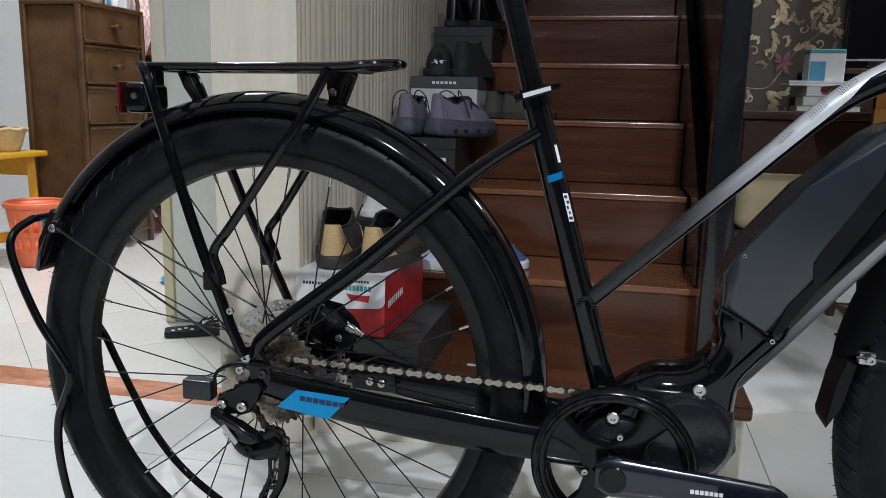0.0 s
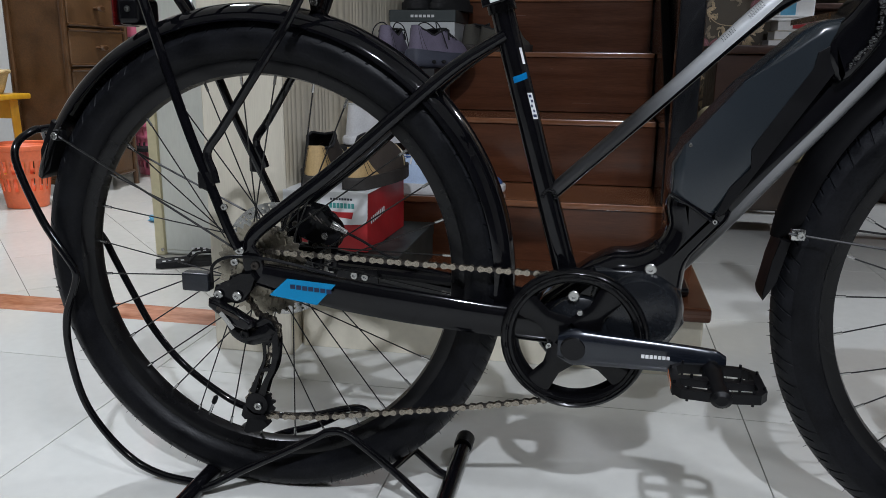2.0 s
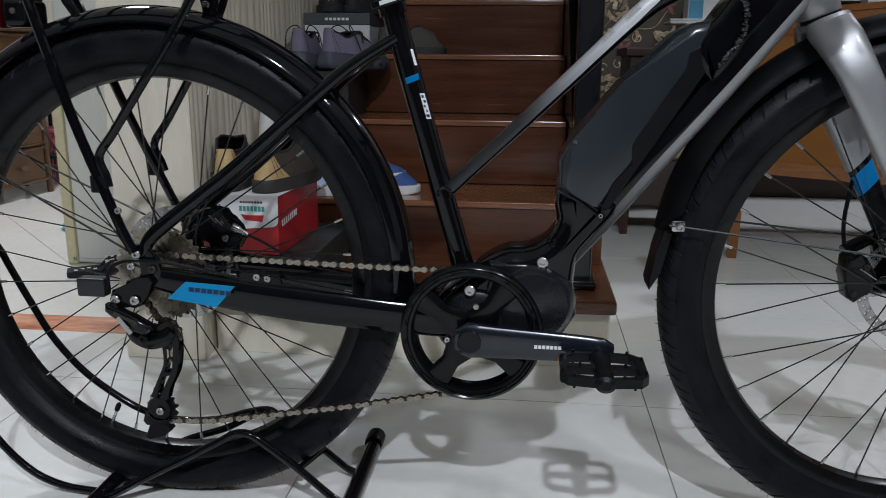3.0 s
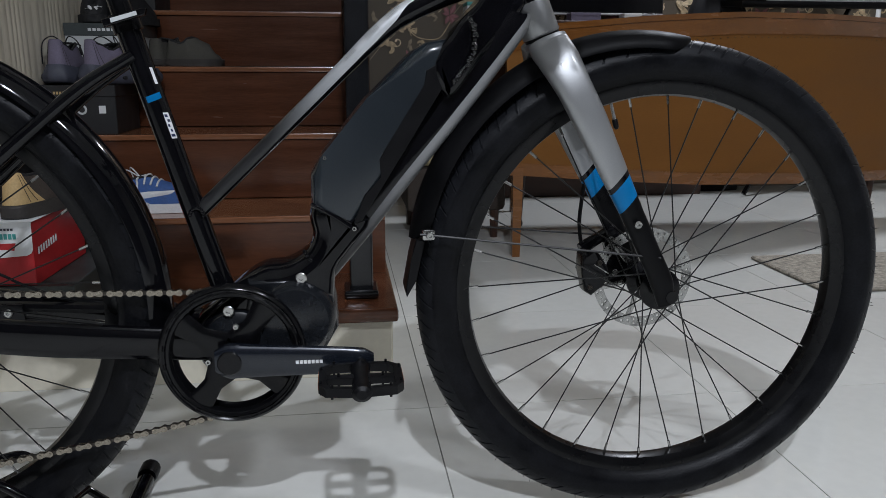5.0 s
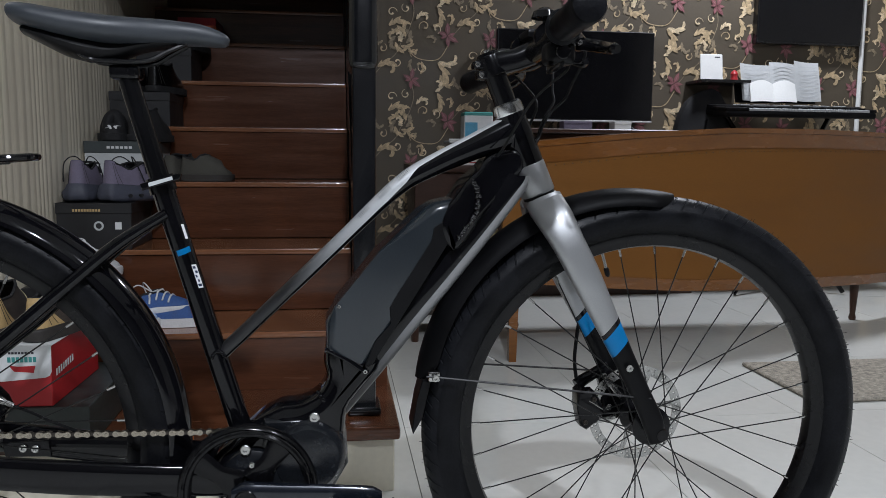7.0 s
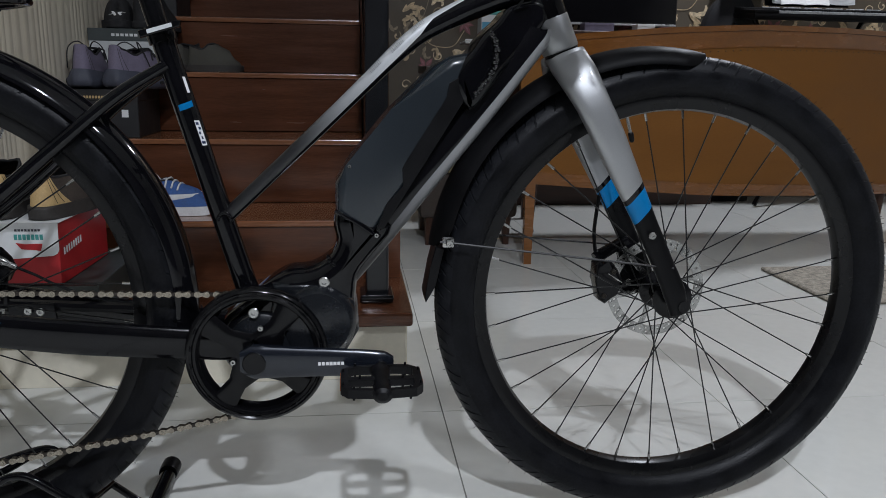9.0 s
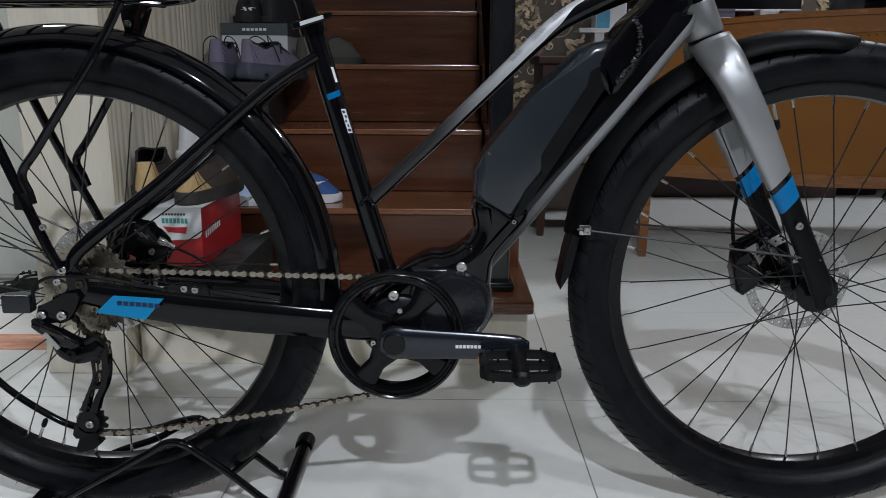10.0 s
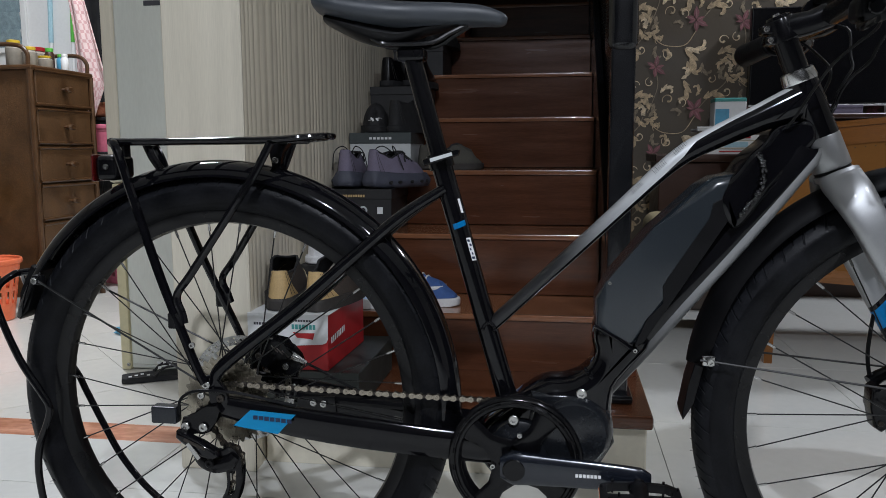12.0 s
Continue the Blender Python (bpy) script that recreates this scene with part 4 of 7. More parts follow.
# mudguards
def fender(c, r, a0, a1, label, mat, half=0.037, tip=3, least=0.72):
    bm = B()
    n = 72
    rings = []
    prof = [(0.031 * (math.cos(t) - 1), half * math.sin(t)) for t in [(-1.35 + 2.7 * i / 10) for i in range(11)]]
    for i in range(n + 1):
        a = radians(a0 + (a1 - a0) * i / n)
        k = 1.0
        ends = min(i, n - i)
        if ends < tip:
            k = least + (1 - least) * math.sin(math.pi / 2 * ends / tip)
        row = []
        for shell in (0, -0.0018):
            for dr, y in (prof if shell == 0 else prof[::-1]):
                row.append(bm.verts.new(c + Vector(((r + dr * k + shell) * math.cos(a), y * k, (r + dr * k + shell) * math.sin(a)))))
        rings.append(row)
    m = len(rings[0])
    for p, q in zip(rings, rings[1:]):
        for j in range(m):
            bm.faces.new((p[j], p[(j + 1) % m], q[(j + 1) % m], q[j]))
    bm.faces.new(rings[0]), bm.faces.new(rings[-1])
    return part("mudguard", bm, mat, bike, label, angle=1.0)


rear_fender = fender(Vector((-0.020, 0, 0.331)), 0.3825, -9, 160, "glossy black rear mudguard", "black_paint")
front_fender = fender(Vector((1.022, 0, 0.379)), 0.3295, 77, 173, "satin black front mudguard", "guard_black", tip=5, least=0.40)
bm = B()
prism(bm, [(0.703, 0.420), (0.716, 0.416), (0.704, 0.36), (0.690, 0.335), (0.688, 0.345), (0.696, 0.39)], -0.026, 0.026, 0.002)
part("flap", bm, "black_plastic", front_fender)
bm = B()
prism(bm, [(-0.335, 0.545), (-0.322, 0.535), (-0.345, 0.47), (-0.362, 0.455), (-0.358, 0.50)], -0.028, 0.028, 0.003)
part("flap", bm, "black_plastic", rear_fender)
for fen, c, x, z, hub in ((front_fender, RF, 0.719, 0.430, (1.045, 0.395)), (rear_fender, RW, -0.313, 0.524, (-0.02, 0.372))):
    for s in (-1, 1):
        bm = B()
        y0 = 0.046 if fen is front_fender else 0.046
        tube(bm, [(x - 0.012 * (1 if x > 0 else -0.6), s * y0, z + (0.001 if x > 0 else 0.012)), (x, s * y0, z), (hub[0], s * 0.074, hub[1])], 0.0016, 6)
        part("stay", bm, "spoke" if s > 0 or x < 0 else "spoke", fen)
        bm = B()
        box(bm, (x - 0.009, s * 0.040 - 0.006, z - 0.008), (x + 0.009, s * 0.040 + 0.006, z + 0.008), 0.003, seg=2)
        clip = part("clip", bm, "steel" if x > 0 else "black_plastic", fen, "metal stay clip")
        bolt(clip, x + 0.001, s * 0.052 if s < 0 else 0.048, z, 0.0055)

# rack
bm = B()
for s in (-1, 1):
    tube(bm, smooth_line([(-0.174, s * 0.042, 0.741), (-0.12, s * 0.046, 0.741), (0.0, s * 0.046, 0.742), (0.09, s * 0.046, 0.743), (0.130, s * 0.040, 0.746), (0.158, s * 0.018, 0.748), (0.162, 0, 0.748)], 5), 0.0060, 10, 0.0055)
rack = part("luggage_rack", bm, "black_paint", bike, "glossy black tubular luggage rack")
bm = B()
box(bm, (-0.180, -0.046, 0.735), (-0.166, 0.046, 0.747), 0.004, seg=2)
part("end_plate", bm, "black_paint", rack)
for i in range(5):
    x = -0.14 + i * 0.055
    bm = B()
    tube(bm, [(x, -0.046, 0.741), (x + 0.03, 0.046, 0.741)], 0.0042, 8)
    part("cross_bar", bm, "black_paint", rack)
for s in (-1, 1):
    bm = B()
    tube(bm, smooth_line([(-0.170, s * 0.048, 0.741), (-0.154, s * 0.060, 0.729), (-0.128, s * 0.066, 0.655), (-0.086, s * 0.076, 0.540), (-0.047, s * 0.084, 0.448), (-0.030, s * 0.087, 0.408), (-0.016, s * 0.088, 0.380)], 5), 0.0068, 10)
    part("strut", bm, "black_paint", rack)
    bm = B()
    tube(bm, smooth_line([(0.084, s * 0.050, 0.738), (0.060, s * 0.060, 0.690), (0.015, s * 0.070, 0.620), (-0.035, s * 0.078, 0.545), (-0.058, s * 0.080, 0.512), (-0.050, s * 0.082, 0.485), (-0.046, s * 0.084, 0.470)], 5), 0.0060, 10)
    part("strut", bm, "black_paint", rack)
    bm = B()
    box(bm, (-0.072, s * 0.083 - 0.004, 0.462), (-0.048, s * 0.083 + 0.004, 0.486), 0.002, m=None)
    part("tab", bm, "black_satin", rack)
bolt(rack, -0.030, -0.094, 0.440, 0.0048)
bm = B()
tube(bm, [(-0.140, 0.0, 0.738), (-0.131, 0, 0.718), (-0.115, 0, 0.695)], 0.0070, 10, 0.0062)
part("mount", bm, "black_satin", rack)
bm = B()
prism(bm, [(0.066, 0.738), (0.098, 0.738), (0.086, 0.724), (0.082, 0.706), (0.088, 0.698), (0.070, 0.700), (0.070, 0.718)], -0.010, 0.010, 0.002)
part("mount", bm, "black_satin", rack)
bolt(rack, 0.078, -0.014, 0.712, 0.005)
# tail lamp
bm = B()
box(bm, (-0.213, -0.030, 0.681), (-0.176, 0.030, 0.721), 0.010, seg=4)
box(bm, (-0.192, -0.012, 0.715), (-0.172, 0.012, 0.740), 0.003)
disc(bm, (-0.172, -0.010, 0.696), 0.008, -0.012, 14)
tail = part("tail_lamp", bm, "black_satin", bike, "black tail lamp with red lens, unlit")
bm = B()
box(bm, (-0.2170, -0.032, 0.680), (-0.2120, 0.032, 0.722), 0.0024, seg=2)
part("lens", bm, "red_lens", tail)
bolt(tail, -0.192, -0.030, 0.703, 0.0042, "steel")

# seat post, clamp, saddle
bm = B()
tube(bm, xz([(0.3336, 0.70), (0.2906, 0.858)]), 0.0138, 20)
box(bm, (0.268, -0.018, 0.856), (0.310, 0.018, 0.876), 0.006, seg=2)
disc(bm, (0.300, -0.018, 0.866), 0.006, -0.004, 12)
post = part("seat_post", bm, "black_satin", bike, "black seat post")
bm = B()
tube(bm, xz([(0.3336, 0.700), (0.3276, 0.722)]), 0.0190, 24)
part("collar", bm, "black_satin", post)
bm = B()
prism(bm, [(0.3085, 0.713), (0.358, 0.7275), (0.364, 0.7270), (0.362, 0.7190), (0.311, 0.7035)], -0.034, -0.024, 0.002)
lever = part("clamp_lever", bm, "black_satin", post, "black quick release lever with white marking")
bm = B()
prism(bm, [(0.320, 0.7145), (0.352, 0.7238), (0.353, 0.7190), (0.321, 0.7092)], -0.0352, -0.0338, 0)
part("marking", bm, "box_grey", lever)

SADDLE = [(0.150, 0.935, 0.044, 0.009), (0.157, 0.935, 0.056, 0.014), (0.180, 0.930, 0.064, 0.017), (0.215, 0.923, 0.062, 0.019), (0.26, 0.918, 0.052, 0.020), (0.30, 0.917, 0.042, 0.019), (0.34, 0.917, 0.030, 0.018), (0.39, 0.915, 0.022, 0.015), (0.42, 0.909, 0.016, 0.010), (0.428, 0.907, 0.008, 0.005)]
bm = B()
line = smooth_line([(a, 0, b + 0.004) for a, b, _, _ in SADDLE], 3)
tube(bm, line, [c for _, _, c, _ in SADDLE], 24, [d for _, _, _, d in SADDLE], side=(0, 1, 0), power=2.6)
saddle = part("saddle", bm, "saddle_cover", bike, "dark grey padded saddle", angle=1.2)
bm = B()
SHELL = [(0.166, 0.918, 0.040, 0.008), (0.19, 0.911, 0.046, 0.013), (0.215, 0.903, 0.044, 0.017), (0.245, 0.896, 0.036, 0.018), (0.275, 0.894, 0.026, 0.014), (0.31, 0.902, 0.022, 0.009), (0.36, 0.908, 0.018, 0.006)]
tube(bm, smooth_line([(a, 0, b) for a, b, _, _ in SHELL], 3), [c for _, _, c, _ in SHELL], 16, [d for _, _, _, d in SHELL], side=(0, 1, 0))
part("shell", bm, "black_plastic", saddle)
for s in (-1, 1):
    bm = B()
    tube(bm, smooth_line([(0.225, s * 0.030, 0.896), (0.240, s * 0.025, 0.885), (0.258, s * 0.022, 0.880), (0.318, s * 0.022, 0.880), (0.348, s * 0.016, 0.894), (0.372, s * 0.01, 0.906)], 5), 0.0035, 8)
    part("rail", bm, "black_satin", saddle)

# stem, bar, controls
bm = B()
tube(bm, [HT0 + hd * s for s in (0.02, -0.30)], 0.0165, 20)
stem = part("stem", bm, "black_satin", bike, "black stem and spacers")
s0 = HT0 + hd * -0.42
bm = B()
tube(bm, [HT0 + hd * s for s in (-0.30, -0.31, -0.51, -0.525)], [0.0185, 0.0198, 0.0198, 0.0185], 24)
tube(bm, [s0, Vector((0.842, 0, 0.897)), Vector((0.866, 0, 0.907))], [0.019, 0.0165, 0.0175], 20, power=2.6)
clamp = part("stem_clamp", bm, "black_satin", stem)
bm = B()
tube(bm, [HT0 + hd * s for s in (-0.523, -0.53, -0.552, -0.557)], [0.0155, 0.0165, 0.0160, 0.014], 24)
part("top_cap", bm, "black_paint", stem)
bm = B()
tube(bm, [HT0 + hd * s for s in (-0.553, -0.580)], 0.005, 12)
part("bolt", bm, "steel", stem)
# pinch lugs behind the steerer with their two bolts
for s in (-0.35, -0.46):
    q = HT0 + hd * s + Vector((-0.0195, 0, -0.0066))
    bm = B()
    box(bm, q - Vector((0.007, 0.013, 0.006)), q + Vector((0.009, 0.013, 0.006)), 0.003, seg=2)
    part("lug", bm, "black_satin", clamp)
    bolt(clamp, q.x - 0.001, q.y - 0.013, q.z, 0.0042)
bm = B()
bar = smooth_line([(0.846, -0.330, 0.918), (0.852, -0.22, 0.914), (0.866, -0.09, 0.909), (0.868, 0, 0.907), (0.864, 0.09, 0.903), (0.846, 0.22, 0.897), (0.830, 0.330, 0.891)], 5)
tube(bm, bar, [0.0111, 0.0111, 0.0155, 0.0155, 0.0155, 0.0111, 0.0111], 14)
hb = part("handlebar", bm, "black_satin", bike, "black flat handlebar")
for s in (-1, 1):
    bm = B()
    bx, bz = (0.852, 0.914) if s < 0 else (0.848, 0.898)
    gx, gz = (0.846, 0.918) if s < 0 else (0.830, 0.891)
    pts = [Vector((gx, s * 0.33, gz)).lerp(Vector((bx, s * 0.22, bz)), u) for u in (-0.036, -0.018, 0.018, 0.55, 1.04, 1.09, 1.145)]
    tube(bm, pts, [0.012, 0.0185, 0.0200, 0.0185, 0.0185, 0.0225, 0.0215], 20)
    part("grip", bm, "rubber", hb, "black rubber grip")
    bm = B()
    tube(bm, [(bx + 0.0025, s * 0.198, bz - 0.001), (bx + 0.004, s * 0.186, bz - 0.0015)], 0.0165, 16)
    lev = part("brake_lever", bm, "black_satin", hb)
    bm = B()
    tube(bm, smooth_line([(0.862, s * 0.190, 0.908), (0.880, s * 0.165, 0.906), (0.898, s * 0.128, 0.906), (0.908, s * 0.100, 0.908)], 4), [0.010, 0.014, 0.012, 0.007], 12, [0.010, 0.012, 0.011, 0.007])
    part("reservoir", bm, "black_satin", lev)
    bm = B()
    tube(bm, smooth_line([(0.886, s * 0.168, 0.900), (0.902, s * 0.200, 0.893), (0.898, s * 0.250, 0.884), (0.886, s * 0.296, 0.878), (0.888, s * 0.306, 0.876)], 5), [0.004, 0.005, 0.005, 0.0055, 0.005], 10, [0.009, 0.008, 0.007, 0.007, 0.005])
    part("blade", bm, "black_satin", lev)
    bolt(lev, 0.884, s * 0.165 - 0.012, 0.900, 0.004)
    bm = B()
    tube(bm, smooth_line([(0.908, s * 0.100, 0.908), (0.922, s * 0.085, 0.896), (0.914, s * 0.050, 0.858), (0.911, s * 0.030, 0.840), (0.898, s * 0.012, 0.8238), (0.886, s * 0.006, 0.804), (0.880, s * 0.006, 0.785), (0.870, s * 0.016, 0.770)], 6), 0.0021, 8)
    part("cable", bm, "black_plastic", hb)
# gear shifter under the near grip, with its paddles and cable
bm = B()
box(bm, (0.842, -0.182, 0.872), (0.880, -0.142, 0.902), 0.009, seg=3)
shifter = part("shifter", bm, "black_plastic", hb, "black gear shifter")
bm = B()
tube(bm, smooth_line([(0.850, -0.170, 0.876), (0.842, -0.190, 0.866), (0.840, -0.215, 0.862), (0.846, -0.232, 0.866)], 4), [0.006, 0.006, 0.0075, 0.006], 10, [0.004, 0.003, 0.003, 0.003])
part("paddle", bm, "black_satin", shifter)
bm = B()
tube(bm, smooth_line([(0.874, -0.160, 0.880), (0.884, -0.185, 0.872), (0.884, -0.205, 0.874)], 4), [0.005, 0.006, 0.005], 10, 0.003)
part("paddle", bm, "black_satin", shifter)
bm = B()
disc(bm, (0.861, -0.182, 0.888), 0.010, -0.004, 18)
part("cap", bm, "black_paint", shifter)
bm = B()
tube(bm, smooth_line([(0.880, -0.150, 0.888), (0.886, -0.120, 0.872), (0.8688, -0.100, 0.8546), (0.8506, -0.080, 0.8341), (0.8357, -0.060, 0.8052), (0.819, -0.045, 0.7707), (0.8099, -0.034, 0.755)], 6), 0.0020, 8)
part("cable", bm, "black_plastic", hb)
# display with its clamp, and the mode switch
bm = B()
box(bm, (0.862, 0.010, 0.932), (0.902, 0.070, 0.946), 0.005, seg=2)
screen_box = part("display", bm, "black_plastic", hb, "small black display")
bm = B()
tube(bm, [(0.868, 0.060, 0.922), (0.868, 0.074, 0.922)], 0.0185, 16)
part("clamp", bm, "black_satin", screen_box)
bm = B()
box(bm, (0.842, 0.132, 0.900), (0.872, 0.172, 0.932), 0.008, seg=2)
part("mode_switch", bm, "black_plastic", hb)
bm = B()
tube(bm, smooth_line([(0.862, 0.150, 0.900), (0.885, 0.110, 0.868), (0.892, 0.060, 0.835), (0.868, 0.034, 0.790)], 6), 0.0022, 8)
part("cable", bm, "black_plastic", hb)
bm = B()
lathe(bm, [(0.0, 0.014), (0.008, 0.0135), (0.0155, 0.009), (0.019, 0.0), (0.018, -0.001), (0.0, -0.001)], 24, (0.862, -0.088, 0.944), "z")
bell = part("bell", bm, "black_paint", hb, "small black dome bell")
bm = B()
tube(bm, [(0.864, -0.088, 0.945), (0.864, -0.088, 0.930)], 0.005, 10)
tube(bm, [(0.864, -0.094, 0.921), (0.864, -0.082, 0.921)], 0.0165, 16)
part("bracket", bm, "black_satin", bell)
# face plate bolts of the stem
for dy in (-0.016, 0.016):
    for dz in (-0.012, 0.012):
        bm = B()
        tube(bm, [(0.884, dy, 0.930 + dz), (0.890, dy, 0.933 + dz)], 0.0035, 10)
        part("bolt", bm, "steel", stem)

# chainring with guard
bm = B()
lathe(bm, [(0.099, -0.058), (0.0988, -0.063), (0.0965, -0.0672), (0.0935, -0.0690), (0.0915, -0.0676), (0.0895, -0.0676), (0.0870, -0.0700), (0.0835, -0.0692), (0.0808, -0.0655), (0.0800, -0.060), (0.082, -0.055), (0.097, -0.055)], 72, BB, closed=True)
ring = part("chainring", bm, "black_satin", bike, "black chainring with a guard ring")
for i in range(4):
    a = radians(55 + 90 * i)
    p = [BB + Vector((q * math.cos(a), -0.064, q * math.sin(a))) for q in (0.018, 0.05, 0.084)]
    bm = B()
    tube(bm, smooth_line(p, 4), [0.0040, 0.0048, 0.0035], 14, [0.025, 0.0135, 0.0185], power=2.0)
    part("spider_arm", bm, "black_satin", ring)
for x, z in ((0.4550, 0.315), (0.4163, 0.2667)):
    bolt(ring, x, -0.0655, z, 0.0042)
bm = B()
nn = 44 * 4
rows = []
for y in (-0.050, -0.0478):
    rows.append([bm.verts.new(BB + Vector((rr * math.cos(2 * math.pi * j / nn), y, rr * math.sin(2 * math.pi * j / nn)))) for j in range(nn) for rr in [0.0875 + (0.0025 if j % 4 in (1, 2) else -0.002)]])
inn = [[bm.verts.new(BB + Vector((0.076 * math.cos(2 * math.pi * j / nn), y, 0.076 * math.sin(2 * math.pi * j / nn)))) for j in range(nn)] for y in (-0.050, -0.0478)]
for j in range(nn):
    k = (j + 1) % nn
    bm.faces.new((rows[0][j], rows[0][k], rows[1][k], rows[1][j]))
    bm.faces.new((rows[0][j], rows[0][k], inn[0][k], inn[0][j]))
    bm.faces.new((rows[1][j], rows[1][k], inn[1][k], inn[1][j]))
    bm.faces.new((inn[0][j], inn[0][k], inn[1][k], inn[1][j]))
part("toothed_ring", bm, "black_satin", ring)
for i in range(22):
    a = 2 * math.pi * (i + 0.5) / 22
    bm = B()
    q = BB + Vector((0.0905 * math.cos(a), -0.0680, 0.0905 * math.sin(a)))
    box(bm, (-0.004, -0.0008, -0.0008), (0.004, 0.0005, 0.0008), m=Matrix.Translation(q) @ Matrix.Rotation(-a + math.pi / 2, 4, "Y"))
    part("slot_mark", bm, "black_plastic", ring)

# cranks and pedals
for s in (-1, 1):
    d = -s
    bm = B()
    a = BB + Vector((0, s * 0.088, 0))
    e = BB + Vector((d * 0.175, s * 0.100, -0.002))
    line = [a + Vector((-d * 0.020, 0, 0)), a, a + (e - a) * 0.3, a + (e - a) * 0.8, e, e + Vector((d * 0.014, 0, 0))]
    tube(bm, smooth_line(line, 3), [0.006, 0.011, 0.009, 0.008, 0.008, 0.005], 16, [0.015, 0.0245, 0.0215, 0.0185, 0.0165, 0.009], side=(0, 1, 0), power=3.2)
    crank = part("crank_arm", bm, "crank_paint", bike, "dark blue-black crank arm")
    bm = B()
    disc(bm, (BB.x, s * 0.094, BB.z), 0.0165, s * 0.006, 24, bevel=0.1)
    part("axle_cap", bm, "black_satin", crank)
    if s < 0:
        bm = B()
        for i in range(7):
            x0 = BB.x + 0.086 + i * 0.0052
            box(bm, (x0, -0.1050, BB.z - 0.0022), (x0 + 0.0040, -0.1034, BB.z + 0.0022))
        part("lettering", bm, "white_print", crank)
    pc = e + Vector((-d * 0.005, s * 0.058, -0.004))
    near = s * 1.0
    bm = B()
    tube(bm, [e, pc + Vector((0, -near * 0.046, 0)), pc + Vector((0, -near * 0.038, 0)), pc + Vector((0, -near * 0.020, 0)), pc, pc + Vector((0, near * 0.020, 0)), pc + Vector((0, near * 0.038, 0)), pc + Vector((0, near * 0.048, 0)), pc + Vector((0, near * 0.052, 0))],
         [0.0075, 0.0075, 0.0135, 0.0125, 0.0105, 0.0105, 0.0125, 0.0125, 0.007], 18, [0.0075, 0.0075, 0.0105, 0.0095, 0.0085, 0.0085, 0.0105, 0.0105, 0.006], side=(1, 0, 0))
    pedal = part("pedal", bm, "black_plastic", bike, "black plastic platform pedal with cut-out windows")
    for sx in (-1, 1):
        bm = B()
        hh = 0.0058
        rim_pts = [(0.006, -0.047), (0.038, -0.044), (0.053, -0.030), (0.053, 0.026), (0.044, 0.040), (0.006, 0.045)]
        ins_pts = [(0.006, -0.040), (0.035, -0.0375), (0.043, -0.030), (0.043, 0.024), (0.038, 0.032), (0.006, 0.037)]
        for (a0, b0), (a1, b1), (c1, d1), (c0, d0) in zip(rim_pts, rim_pts[1:], ins_pts[1:], ins_pts):
            quad = [(pc.x + sx * x, pc.y + near * y) for x, y in ((a0, b0), (a1, b1), (c1, d1), (c0, d0))]
            prism(bm, quad, pc.z - hh, pc.z + hh, plane="xy")
        for y0, y1, w in ((-0.0075, 0.0065, 0.044), (-0.024, -0.020, 0.012), (0.018, 0.022, 0.012)):
            quad = [(pc.x + sx * x, pc.y + near * y) for x, y in ((0.004, y0), (w, y0 + 0.001), (w, y1 - 0.001), (0.004, y1))]
            prism(bm, quad, pc.z - hh * 0.8, pc.z + hh * 0.8, plane="xy")
        for px_, py_ in ((0.034, -0.042), (0.050, -0.024), (0.050, 0.022), (0.036, 0.037), (0.028, 0.0)):
            q = Vector((pc.x + sx * px_, pc.y + near * py_, pc.z))
            for sz in (-1, 1):
                tube(bm, [q, q + Vector((0, 0, sz * 0.0095))], [0.0022, 0.0018], 6)
        part("cage", bm, "black_plastic", pedal)
        bm = B()
        q = pc + Vector((sx * 0.0528, -near * 0.002, 0))
        box(bm, q + Vector((-0.0008, -0.021, -0.0044)), q + Vector((0.0008, 0.021, 0.0044)), 0.0004)
        part("reflector", bm, "orange_reflector", pedal, "orange reflector")

# rear derailleur
bm = B()
prism(bm, [(-0.034, 0.338), (-0.016, 0.340), (0.000, 0.348), (0.008, 0.336), (-0.004, 0.322), (-0.010, 0.304), (-0.024, 0.298), (-0.040, 0.302), (-0.054, 0.299), (-0.060, 0.310), (-0.056, 0.324), (-0.042, 0.326), (-0.030, 0.330)], -0.086, -0.076, 0.003)
mech = part("rear_derailleur", bm, "black_satin", bike, "black rear derailleur with steel links")
bolt(mech, -0.0500, -0.087, 0.3110, 0.0072)
bolt(mech, -0.0215, -0.087, 0.3110, 0.0072)
bm = B()
prism(bm, [(-0.060, 0.308), (-0.046, 0.304), (-0.022, 0.291), (0.002, 0.280), (0.006, 0.271), (-0.004, 0.264), (-0.020, 0.268), (-0.036, 0.280), (-0.052, 0.289), (-0.061, 0.297)], -0.102, -0.084, 0.005, 3)
part("outer_link", bm, "black_paint", mech)
bm = B()
tube(bm, [(-0.040, -0.1045, 0.291), (-0.022, -0.1045, 0.268)], 0.0010, 6, 0.0036, power=4)
part("link_plate", bm, "steel", mech)
bm = B()
tube(bm, [(-0.046, -0.1035, 0.297), (-0.013, -0.1035, 0.283)], 0.0010, 6, 0.0026, power=4)
part("link_plate", bm, "chain_dark", mech)
bm = B()
tube(bm, smooth_line([(-0.040, -0.080, 0.276), (-0.028, -0.080, 0.256), (-0.008, -0.078, 0.248), (0.012, -0.076, 0.254), (0.022, -0.074, 0.264)], 4), [0.006, 0.008, 0.009, 0.010, 0.008], 12, [0.006, 0.010, 0.012, 0.012, 0.009], power=2.6)
part("pivot_body", bm, "black_satin", mech)
